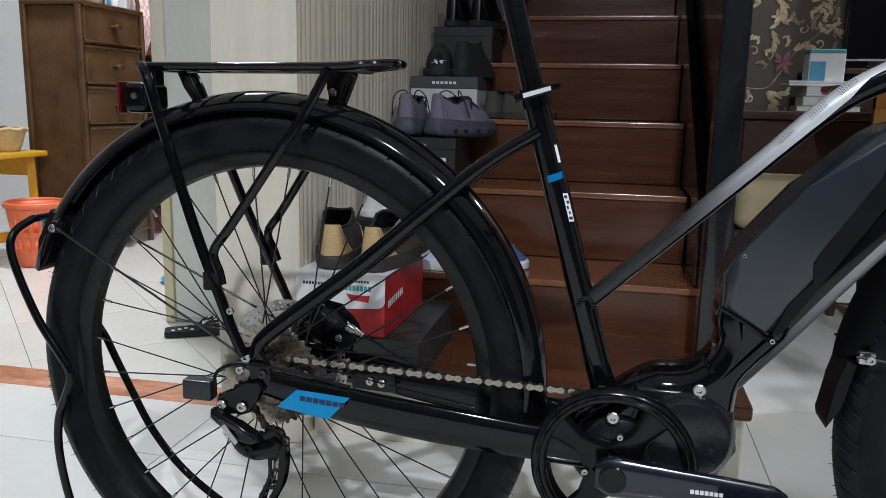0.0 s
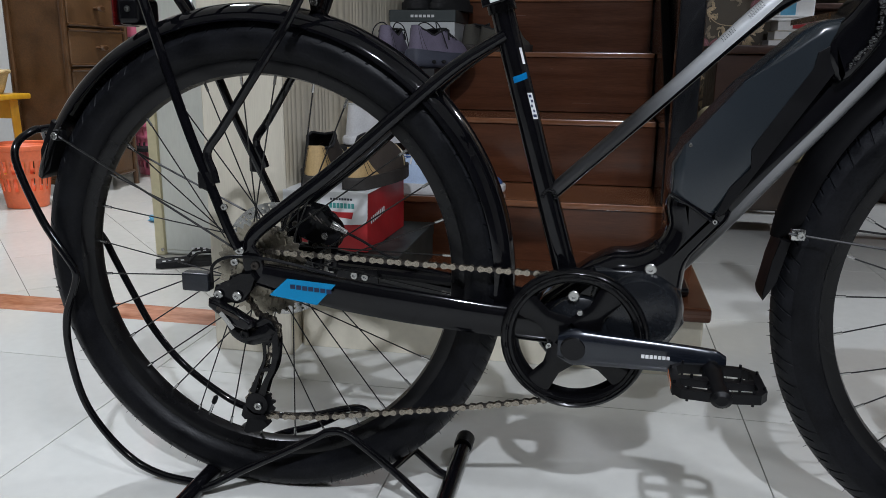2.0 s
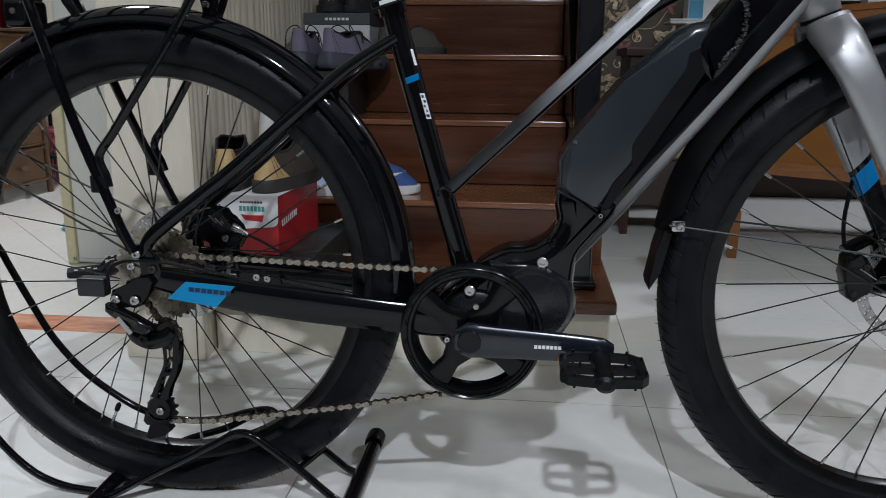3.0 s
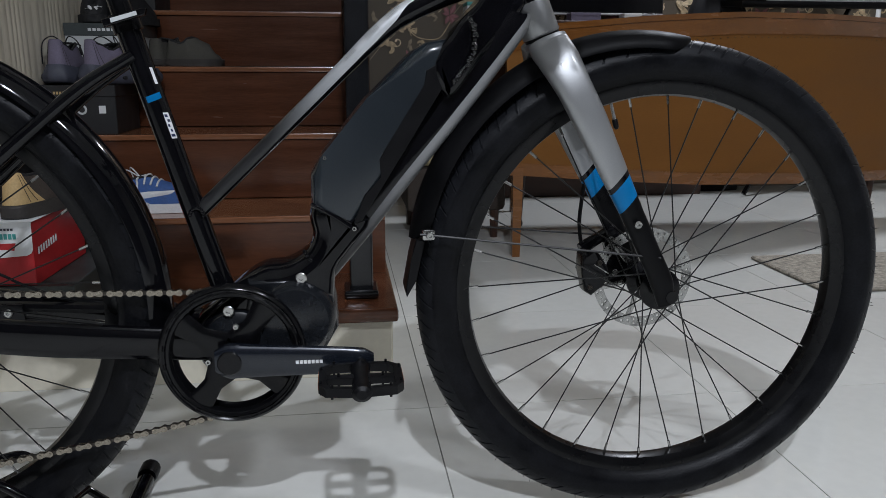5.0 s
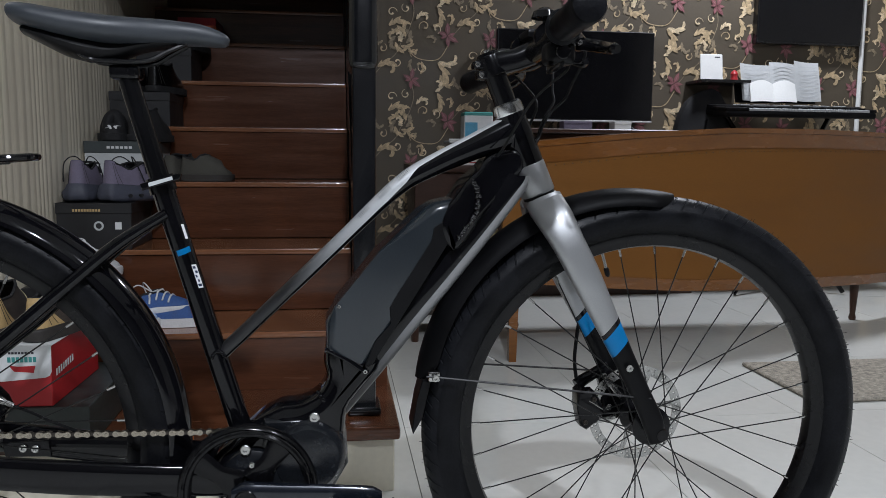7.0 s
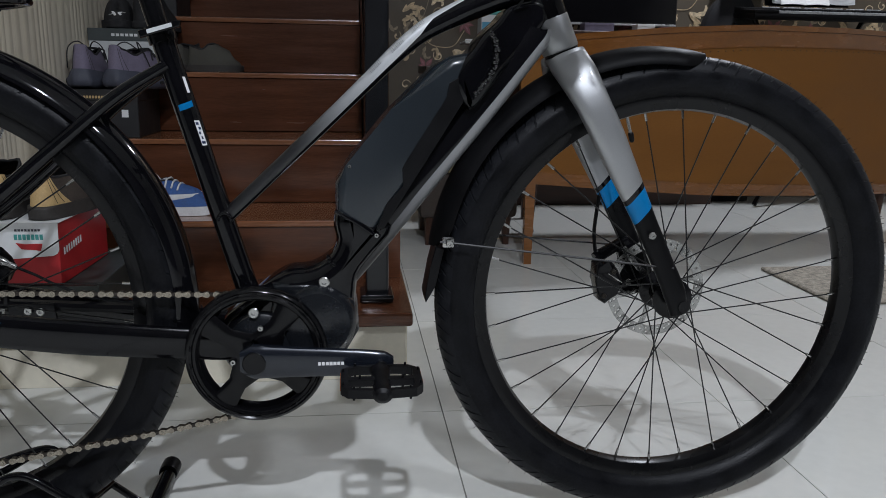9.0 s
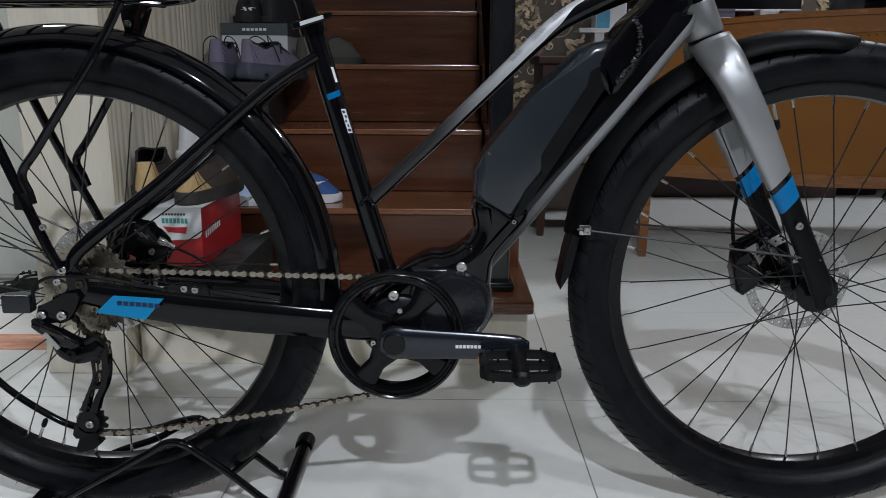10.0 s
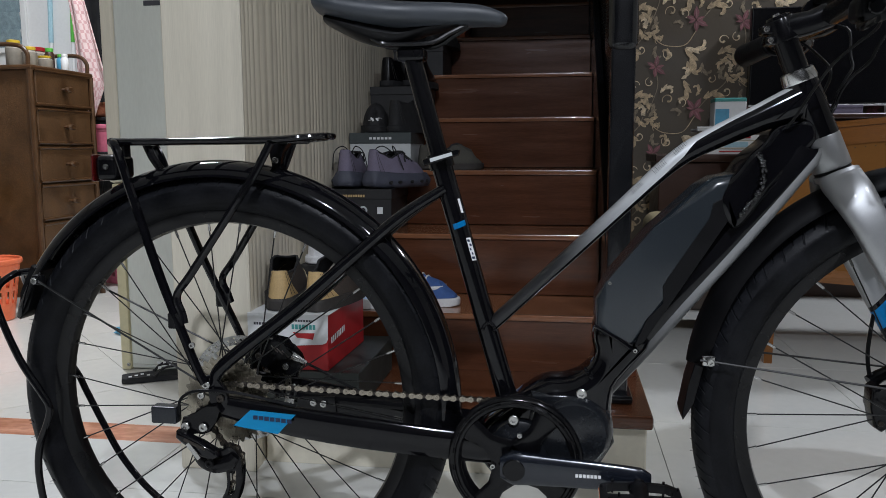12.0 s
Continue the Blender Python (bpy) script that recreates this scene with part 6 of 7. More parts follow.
for x, turn in ((-0.128, 94), (-0.052, 62)):
    shoe("mauve running shoe with a chunky sole on a black box", (x, N_[2] + 0.025, zb), turn, "cloth_mauve", "sole_mauve", RUNNER, 0.034, 0.255, heel="cloth_mauve", laces="cloth_black", chunky=True)
shoe("olive canvas shoe on the fourth step", (0.058, N_[3] + 0.03, T[3] + 0.001), 76, "cloth_olive", "sole_dark", TRAINER, 0.020, 0.25, heel="cloth_olive")
shoe("olive canvas shoe on the fourth step", (0.085, N_[3] + 0.06, T[3] + 0.001), 8, "cloth_olive", "sole_dark", TRAINER, 0.020, 0.17, 0.9)
zs = T[3] + 0.123
shoe("black slide sandal with a white mark on the grey box", (-0.142, N_[3] + 0.268, zs), -80, "cloth_black", "cloth_black", SLIDE, 0.024, 0.25, open_at=0.30, mark="white_print")
shoe("black slide sandal on the grey box", (-0.040, N_[3] + 0.028, zs), 78, "cloth_black", "cloth_black", HIGH, 0.022, 0.25, heel="cloth_black")
zs = T[4] + 0.116
for x, turn in ((-0.122, 86), (-0.040, 80)):
    shoe("black leather shoe on a black box", (x, N_[4] + 0.03, zs), turn, "black_satin", "cloth_black", HIGH, 0.022, 0.26, heel="black_satin")
zs = T[5] + 0.121
for x, turn in ((-0.09, 82), (-0.005, 76)):
    shoe("black shoe with pale lining high on the stairs", (x, N_[5] + 0.03, zs), turn, "cloth_black", "cloth_black", TRAINER, 0.022, 0.26, lining="cloth_white", heel="cloth_black")

# ---- papered corner: desk, screens, keyboard ----
def desk_y(x):
    return float(np.interp(x, [1.1, 1.2, 1.6, 2.0, 2.5, 3.0, 3.5], [1.555, 1.56, 1.61, 1.70, 1.88, 2.10, 2.34]))


def desk_top(x):
    return float(np.interp(x, [1.1, 1.32, 1.7, 2.1, 2.6, 3.05, 3.5], [0.785, 0.803, 0.838, 0.862, 0.868, 0.864, 0.850]))


def desk_low(x):
    return float(np.interp(x, [1.1, 1.2, 1.9, 2.5, 3.0, 3.5], [0.30, 0.295, 0.235, 0.20, 0.176, 0.168]))


desk = thing("desk", "large bow-fronted wooden desk seen from its veneered front", "desk")
xs = [1.165 + 2.2 * i / 30 for i in range(31)]


def desk_band(name, mat, low, high, out, back, label=""):
    bm = B()
    rings = []
    for x in xs:
        y = desk_y(x)
        yb = max(y + 0.08, back) if back > 1 else y + back
        rings.append([bm.verts.new((x, y - out, low(x))), bm.verts.new((x, y - out, high(x))), bm.verts.new((x, yb, high(x))), bm.verts.new((x, yb, low(x)))])
    for a, b in zip(rings, rings[1:]):
        for j in range(4):
            bm.faces.new((a[j], a[(j + 1) % 4], b[(j + 1) % 4], b[j]))
    bm.faces.new(rings[0]), bm.faces.new(rings[-1])
    return part(name, bm, mat, desk, label, angle=0.5)


desk_band("front_panel", "desk_veneer", desk_low, lambda x: desk_top(x) - 0.03, 0.0, 0.025, "orange-brown veneered front panel")
desk_band("top", "desk_edge", lambda x: desk_top(x) - 0.020, desk_top, 0.012, 2.22, "worn dark edged desk top")
desk_band("edge_band", "desk_edge", lambda x: desk_top(x) - 0.078, lambda x: desk_top(x) - 0.021, 0.006, 0.02)
desk_band("lower_rail", "desk_edge", lambda x: desk_low(x) - 0.002, lambda x: desk_low(x) + 0.042, 0.003, 0.02)
bm = B()
for i in range(62):
    x = 1.26 + i * 0.033
    lathe(bm, [(0.0, -0.0035), (0.0020, -0.0025), (0.0028, 0.002)], 6, (x, desk_y(x), desk_top(x) - 0.090), caps=False)
tagged(part("tacks", bm, "desk_dark", desk), kind="stuff")
bm = B()
tube(bm, [(1.212, 1.575, 0.0), (1.212, 1.575, 0.32)], [0.019, 0.026], 4, power=2)
bmesh.ops.rotate(bm, verts=bm.verts, cent=(1.212, 1.575, 0), matrix=Matrix.Rotation(radians(45), 3, "Z"))
part("leg", bm, "desk_edge", desk)
for x, y in ((2.965, 2.135), (1.35, 2.12), (3.1, 2.66)):
    bm = B()
    tube(bm, [(x, y, 0.0), (x, y, 0.012), (x, y, 0.03), (x, y, 0.30)], [0.014, 0.017, 0.012, 0.030], 16)
    part("leg", bm, "desk_dark", desk)

tv = thing("television", "large flat television with a thin black frame", "television", (1.875, 3.04, 0.93))
bm = B()
box(bm, (-0.439, -0.012, 0.0), (0.439, 0.03, 0.487), 0.004)
part("housing", bm, "bezel", tv)
bm = B()
box(bm, (-0.432, -0.0135, 0.016), (0.432, -0.0115, 0.481))
part("screen", bm, "screen", tv)
bm = B()
box(bm, (-0.439, -0.0145, 0.0), (0.439, -0.0118, 0.009), 0.001)
part("chin_strip", bm, "grey_trim", tv, "silver strip under the screen")
for s in (-1, 1):
    bm = B()
    tube(bm, [(s * 0.28, 0.01, 0.01), (s * 0.32, -0.09, -0.049)], 0.006, 8)
    part("foot", bm, "bezel", tv)
low = thing("low_cabinet", "dark wooden low cabinet under the television", "cabinet", (1.9, 2.99, 0))
bm = B()
box(bm, (-0.62, -0.13, 0.0), (0.62, 0.12, 0.86), 0.004)
part("body", bm, "dark_wood", low)
bm = B()
box(bm, (-0.64, -0.28, 0.86), (0.64, 0.125, 0.882), 0.004)
part("top", bm, "dark_wood", low)
for x, w, mt, lb in ((1.81, 0.15, "cloth_mauve", "small purple box before the television"), (2.05, 0.09, "paper", "small white packet before the television")):
    b_ob = thing("packet", lb, "box", (x, 2.80, 0.882))
    bm = B()
    box(bm, (-w / 2, -0.04, 0), (w / 2, 0.04, 0.04), 0.002)
    part("body", bm, mt, b_ob)
    bm = B()
    box(bm, (-w / 2 - 0.0005, -0.041, 0.028), (w / 2 + 0.0005, 0.041, 0.0405), 0.001)
    part("lid", bm, mt, b_ob)

tv2 = thing("monitor", "black wall-mounted screen above a keyboard", "television", (3.25, 3.08, 1.385))
bm = B()
box(bm, (-0.32, -0.012, 0.0), (0.32, 0.035, 0.37), 0.004)
part("housing", bm, "bezel", tv2)
bm = B()
box(bm, (-0.312, -0.0135, 0.012), (0.312, -0.0115, 0.362))
part("screen", bm, "screen", tv2)

kb = thing("piano_keyboard", "black electronic keyboard on a folding stand with sheet music", "keyboard", (3.03, 2.74, 0))
TILT = Matrix.Translation((0, 0, 0.955)) @ Matrix.Rotation(radians(5), 4, "X")
bm = B()
box(bm, (-0.43, 0.0, 0.0), (0.43, 0.275, 0.036), 0.012, m=TILT, seg=2)
for x0, x1 in ((-0.43, -0.30), (0.392, 0.43)):
    box(bm, (x0, 0.002, 0.030), (x1, 0.16, 0.050), 0.006, m=TILT, seg=2)
part("body", bm, "black_plastic", kb)
bm = B()
for i in range(30):
    box(bm, (-0.298 + i * 0.0229, 0.004, 0.034), (-0.2762 + i * 0.0229, 0.125, 0.047), 0.001, m=TILT)
tagged(part("white_keys", bm, "key_white", kb), kind="stuff")
bm = B()
for i in range(30):
    if i % 7 not in (2, 6):
        box(bm, (-0.284 + i * 0.0229, 0.050, 0.046), (-0.269 + i * 0.0229, 0.125, 0.056), 0.001, m=TILT)
tagged(part("black_keys", bm, "black_plastic", kb), kind="stuff")
bm = B()
box(bm, (-0.425, 0.128, 0.034), (0.425, 0.272, 0.060), 0.006, m=TILT, seg=2)
panel = part("control_panel", bm, "bezel", kb)
bm = B()
for i in range(34):
    if i % 6 != 5:
        box(bm, (-0.32 + i * 0.0195, 0.136, 0.059), (-0.306 + i * 0.0195, 0.148, 0.064), 0.001, m=TILT)
tagged(part("buttons", bm, "paper_grey", panel), kind="stuff")
for s in (-1, 1):
    bm = B()
    tube(bm, [(s * 0.32, 0.02, 0.012), (-s * 0.32, 0.24, 0.990)], 0.013, 8)
    part("stand_leg", bm, "black_satin", kb)
bm = B()
box(bm, (-0.24, 0.0, 0.0), (0.24, 0.008, 0.13), 0.002, m=Matrix.Translation((0, 0.262, 1.050)) @ Matrix.Rotation(radians(-14), 4, "X"))
part("music_rest", bm, "black_plastic", kb)
sheets = thing("sheet_music", "open sheets of music leaning on the keyboard rest", "paper", (3.05, 2.985, 1.058))
# the sheets are greyed for the shadow across their upper part
for i, (x0, x1, z1, mt) in enumerate(((-0.235, -0.06, 0.215, "paper_grey"), (-0.062, 0.09, 0.222, "paper_grey"), (0.088, 0.235, 0.235, "paper_grey"))):
    bm = B()
    mm = Matrix.Rotation(radians(-14), 4, "X")
    vs = []
    for j in range(7):
        u = j / 6
        x = x0 + (x1 - x0) * u
        bow = 0.012 * math.sin(math.pi * u) * (-1) ** i
        vs.append((bm.verts.new(mm @ Vector((x, bow - 0.01 - 0.002 * i, 0.0))), bm.verts.new(mm @ Vector((x, bow - 0.01 - 0.002 * i, z1 - 0.012 * u)))))
    for a, b in zip(vs, vs[1:]):
        bm.faces.new((a[0], b[0], b[1], a[1]))
    sh = part("sheet", bm, mt, sheets)
    bm = B()
    for r in range(9):
        z = 0.02 + r * 0.021
        box(bm, (x0 + 0.015, -0.026, z), (x1 - 0.015, -0.0255, z + 0.0035), m=mm)
    part("staves", bm, "paper_line", sh)
# added white pages imitate the light on the lower half of the sheets
lit_pages = thing("lit_pages", "white pages standing in for the lit lower part of the sheets", "book", (2.975, 2.925, 1.050))
for s in (-1, 1):
    bm = B()
    mm = Matrix.Rotation(radians(-17), 4, "X")
    rows = []
    for j in range(7):
        u = j / 6
        rows.append([bm.verts.new(mm @ Vector((s * 0.135 * u, -0.012 * math.sin(math.pi * u) - d, z))) for z, d in ((0.0, 0), (0.105 + 0.018 * math.sin(math.pi * u), 0), (0.105 + 0.018 * math.sin(math.pi * u), -0.008), (0.0, -0.008))])
    for a, b in zip(rows, rows[1:]):
        for q in range(4):
            bm.faces.new((a[q], b[q], b[(q + 1) % 4], a[(q + 1) % 4]))
    part("page", bm, "paper", lit_pages)
shelf = tagged(slab("wall_shelf", (2.545, 2.92, 1.150), (2.83, 3.118, 1.165), "bezel", ""), "small black wall shelf", "shelf", "", "thing")
tab = thing("tablet", "white tablet leaning on the black wall shelf", "tablet", (2.65, 3.02, 1.166))
bm = B()
box(bm, (-0.066, -0.004, 0), (0.066, 0.004, 0.148), 0.003, m=Matrix.Rotation(radians(-8), 4, "X"))
part("body", bm, "paper", tab)
bm = B()
box(bm, (0.02, -0.0052, 0.128), (0.05, -0.0042, 0.134), m=Matrix.Rotation(radians(-8), 4, "X"))
part("mark", bm, "ink", tab)
toy = thing("ornament", "small red ornament on the wall shelf", "ornament", (2.755, 2.97, 1.166))
bm = B()
lathe(bm, [(0.0, 0.0), (0.022, 0.0), (0.018, 0.02), (0.02, 0.035), (0.012, 0.05), (0.0, 0.056)], 14, (0, 0, 0), "z")
part("body", bm, "box_red", toy)
# black body serves as bag and as the shelf's shadow on the wallpaper
bag = thing("bag_and_shade", "black bag shape, widened to stand for the shadow under the shelf", "bag", (2.60, 3.02, 0.0))
bm = B()
tube(bm, smooth_line([(0, 0, 0.0), (0, 0, 0.3), (0.0, 0, 0.7), (0.02, 0, 0.95), (0.05, 0, 1.05), (0.075, 0, 1.11)], 4), [0.20, 0.21, 0.19, 0.16, 0.11, 0.03], 16, [0.07, 0.075, 0.07, 0.06, 0.04, 0.02], side=(1, 0, 0), power=3)
part("body", bm, "curtain", bag)
bm = B()
tube(bm, smooth_line([(-0.1, -0.07, 0.5), (-0.05, -0.10, 0.75), (0.0, -0.07, 0.95)], 5), 0.012, 8, 0.003)
part("strap", bm, "black_plastic", bag)
bm = B()
tube(bm, smooth_line([(3.60, 3.10, 0.4), (3.605, 3.105, 1.0), (3.598, 3.10, 1.5), (3.60, 3.105, 2.4)], 5), 0.013, 8)
tagged(part("wall_cable", bm, "wall_white"), "white cable duct running down the wallpaper", "cable")

# side table with tissue box and books
st = thing("side_table", "dark wooden side table against the papered wall", "table", (1.18, 2.62, 0))
bm = B()
box(bm, (-0.26, -0.2, 0.665), (0.26, 0.2, 0.70), 0.005, seg=2)
part("top", bm, "dark_wood", st)
bm = B()
box(bm, (-0.24, -0.18, 0.42), (0.24, 0.18, 0.665), 0.003)
part("drawer_case", bm, "dark_wood", st)
for sx in (-1, 1):
    for sy in (-1, 1):
        bm = B()
        tube(bm, [(sx * 0.22, sy * 0.16, 0), (sx * 0.22, sy * 0.16, 0.43)], [0.016, 0.024], 8, power=4)
        part("leg", bm, "dark_wood", st)
for lb, x0, x1, z0, z1, mt in (("thick book with pale page edges", -0.02, 0.22, 0.701, 0.722, "paper"), ("cream book in a stack", 0.0, 0.20, 0.7225, 0.760, "cream_cloth"), ("white book in a stack", 0.01, 0.21, 0.7605, 0.800, "paper")):
    bk = thing("book", lb, "book", (1.16, 2.55, 0), group="stack of books")
    bm = B()
    box(bm, (x0 + 0.003, -0.07, z0 + 0.002), (x1 - 0.003, 0.072, z1 - 0.002), 0.001)
    part("page_block", bm, "paper", bk)
    for z in (z0, z1 - 0.002):
        bm = B()
        box(bm, (x0, -0.073, z), (x1, 0.076, z + 0.002))
        part("cover", bm, mt, bk)
    bm = B()
    box(bm, (x0 + 0.06, -0.0745, z0 + 0.008), (x1 - 0.04, -0.0705, z1 - 0.008))
    part("label", bm, "box_red" if mt == "paper" else "light_blue", bk)
tray = thing("tray", "thin white tray on a stack of books", "tray", (1.25, 2.58, 0.801))
bm = B()
box(bm, (-0.145, -0.09, 0.0), (0.145, 0.09, 0.012), 0.003)
part("plate", bm, "paper", tray)
bm = B()
box(bm, (-0.146, -0.091, 0.012), (0.146, -0.086, 0.020), 0.001)
part("rim", bm, "paper", tray)
tis = thing("tissue_box", "pale blue tissue box on the white tray", "tissue box", (1.25, 2.58, 0.814))
bm = B()
box(bm, (-0.068, -0.055, 0), (0.068, 0.055, 0.118), 0.003)
part("carton", bm, "box_white", tis)
bm = B()
box(bm, (-0.064, -0.0562, 0.006), (-0.005, -0.0548, 0.085))
part("picture", bm, "tissue_blue", tis)
bm = B()
box(bm, (0.005, -0.0562, 0.01), (0.060, -0.0548, 0.06))
part("panel", bm, "paper", tis)
bm = B()
box(bm, (-0.0685, -0.0555, 0.116), (0.0685, 0.0555, 0.134), 0.004)
part("lid", bm, "teal_print", tis)

pouf = thing("armchair", "low armchair with a cream cloth cushion", "armchair", (1.02, 2.05, 0))
bm = B()
box(bm, (-0.17, -0.18, 0.285), (0.22, 0.2, 0.465), 0.05, seg=4)
part("cushion", bm, "cream_cloth", pouf, "cream cloth cushion")
bm = B()
box(bm, (-0.17, -0.17, 0.11), (0.22, 0.2, 0.285), 0.02, seg=2)
part("seat_base", bm, "suede_brown", pouf)
for sx in (-0.13, 0.18):
    for sy in (-0.14, 0.16):
        bm = B()
        tube(bm, [(sx, sy, 0), (sx, sy, 0.12)], [0.014, 0.02], 8)
        part("leg", bm, "dark_wood", pouf)
bm = B()
box(bm, (2.03, 0.99, 0.0015), (3.6, 1.43, 0.013), 0.004)
tagged(part("rug", bm, "rug"), "flat beige woven rug on the tiles", "rug")

# ---- kitchen side: drawers, stool, bin ----
ward = thing("wardrobe", "tall pale grey-green panel cupboard with a yellowed edge strip", "cupboard", (0, 0, 0))
bm = B()
box(bm, (-0.900, 1.20, 0.004), (-0.36, 1.62, 2.3), 0.006)
part("body", bm, "panel_green", ward)
bm = B()
box(bm, (-0.932, 1.192, 0.0), (-0.8985, 1.63, 0.62), 0.006, seg=2)
part("edge_strip", bm, "panel_yellow", ward, "yellowed lower edge strip")
bm = B()
box(bm, (-0.945, 1.196, 0.622), (-0.8985, 1.63, 2.3), 0.012, seg=3)
part("edge_strip", bm, "pvc_cream", ward)
bm = B()
box(bm, (-0.893, 1.196, 0.02), (-0.722, 1.2005, 2.25), 0.002)
part("door", bm, "panel_green", ward)
bm = B()
box(bm, (-0.79, 1.193, 1.175), (-0.735, 1.199, 1.19), 0.001)
part("vent", bm, "ink", ward)
bolt(ward, -0.905, 1.192, 0.02, 0.006, "steel")

CX, CY0, CY1, CZ = -1.815, 2.05, 2.50, 1.105
chest = thing("chest_of_drawers", "brown woven rattan chest of six drawers", "chest of drawers", (0, 0, 0))
bm = B()
box(bm, (CX - 0.27, CY0 + 0.01, 0.055), (CX - 0.01, CY1 - 0.01, CZ - 0.02), 0.004)
part("body", bm, "rattan", chest)
bm = B()
box(bm, (CX - 0.285, CY0 - 0.01, CZ - 0.022), (CX + 0.012, CY1 + 0.01, CZ), 0.008, seg=2)
part("top", bm, "rattan_dark", chest)
for x in (CX - 0.27, CX):
    for y in (CY0, CY1):
        bm = B()
        tube(bm, [(x, y, 0), (x, y, CZ - 0.02)], 0.014, 10)
        part("corner_post", bm, "rattan_dark", chest)
for i in range(6):
    zc = 1.010 - 0.173 * i
    bm = B()
    box(bm, (CX - 0.02, CY0 + 0.026, zc - 0.0735), (CX + 0.006, CY1 - 0.026, zc + 0.0735), 0.004)
    dr = part("drawer", bm, "rattan", chest)
    for z in (zc - 0.0755, zc + 0.0755):
        bm = B()
        tube(bm, [(CX + 0.006, CY0 + 0.02, z), (CX + 0.006, CY1 - 0.02, z)], 0.0075, 8)
        part("edge_cane", bm, "rattan_dark", dr)
    bm = B()
    lathe(bm, [(0.010, 0), (0.009, 0.018), (0.016, 0.022), (0.017, 0.034), (0.012, 0.040)], 12, (CX + 0.006, (CY0 + CY1) / 2, zc), "x")
    bmesh.ops.scale(bm, vec=(1, 1.8, 0.8), space=Matrix.Translation((-CX, -(CY0 + CY1) / 2, -zc)), verts=bm.verts)
    part("knob", bm, "rattan_dark", dr)
for y in (CY0 + 0.005, CY1 - 0.005):
    bm = B()
    tube(bm, smooth_line([(CX - 0.26, y, CZ), (CX - 0.26, y, CZ + 0.05), (CX - 0.21, y, CZ + 0.085), (CX - 0.06, y, CZ + 0.085), (CX - 0.012, y, CZ + 0.05), (CX - 0.01, y, CZ)], 5), 0.010, 10)
    part("gallery_hoop", bm, "rattan_dark", chest)


def jar(label, x, y, r, h, body, cap, z=CZ):
    ob = thing("jar", label, "jar", (x, y, z + 0.0005), group="jars on the drawers")
    bm = B()
    lathe(bm, [(0, 0), (r * 0.92, 0), (r, r * 0.15), (r, h * 0.72), (r * 0.75, h * 0.82), (r * 0.7, h * 0.86)], 18, (0, 0, 0), "z")
    part("jar_body", bm, body, ob)
    bm = B()
    lathe(bm, [(0, h * 0.85), (r * 0.8, h * 0.85), (r * 0.82, h), (r * 0.7, h * 1.02), (0, h * 1.02)], 18, (0, 0, 0), "z")
    part("lid", bm, cap, ob)
    return ob


jar("clear jar with a yellow lid", CX - 0.06, CY0 + 0.09, 0.032, 0.085, "clear_plastic", "bottle_yellow")
jar("squat clear pot with a yellow lid", CX - 0.05, CY0 + 0.18, 0.035, 0.055, "clear_plastic", "bottle_yellow")
jar("dark bottle with a green cap", CX - 0.08, CY0 + 0.26, 0.022, 0.10, "dark_wood", "green_plastic")
jar("small white bottle on the drawers", CX - 0.05, CY0 + 0.33, 0.018, 0.08, "paper", "paper")
jar("clear plastic tub with a red lid", CX - 0.19, CY0 + 0.30, 0.07, 0.11, "clear_plastic", "box_red")
jar("tall jar with a brown lid", CX - 0.16, CY0 + 0.12, 0.035, 0.12, "clear_plastic", "bottle_yellow")
jar("dark bottle with a green cap", CX - 0.12, CY0 + 0.41, 0.024, 0.09, "tissue_blue", "green_plastic")

stool = thing("stool", "yellow painted wooden stool", "stool", (-2.17, 1.80, 0))
bm = B()
box(bm, (-0.2, -0.17, 0.444), (0.2, 0.20, 0.468), 0.006, seg=2)
part("seat", bm, "yellow_wood", stool)
for sx in (-1, 1):
    for sy in (-0.13, 0.16):
        bm = B()
        tube(bm, [(sx * 0.155, sy, 0), (sx * 0.14, sy, 0.445)], 0.022, 4, power=2)
        part("leg", bm, "yellow_wood", stool)
    bm = B()
    box(bm, (sx * 0.148 - 0.01, -0.12, 0.10), (sx * 0.148 + 0.01, 0.15, 0.14), 0.003)
    part("stretcher", bm, "yellow_wood", stool)
bm = B()
box(bm, (-0.14, 0.15, 0.36), (0.14, 0.165, 0.44), 0.003)
part("apron", bm, "yellow_wood", stool)
basket = thing("basket", "round straw basket on the yellow stool", "basket", (-2.09, 1.86, 0.4685))
bm = B()
lathe(bm, [(0.0, 0.004), (0.075, 0.0), (0.085, 0.02), (0.105, 0.085), (0.112, 0.09), (0.112, 0.096), (0.100, 0.092), (0.078, 0.02), (0.0, 0.012)], 28, (0, 0, 0), "z")
part("bowl", bm, "straw", basket)
bm = B()
tube(bm, [(0.108 * math.cos(a), 0.108 * math.sin(a), 0.093 + 0.003 * math.sin(9 * a)) for a in [2 * math.pi * i / 40 for i in range(40)]], 0.007, 8, closed=True)
part("rim", bm, "straw", basket)
for i, (x, y) in enumerate(((0.02, 0.01), (-0.03, 0.03))):
    bm = B()
    bmesh.ops.create_icosphere(bm, subdivisions=2, radius=0.032, matrix=Matrix.Translation((x, y, 0.075)))
    part("onion", bm, "dark_wood", basket)


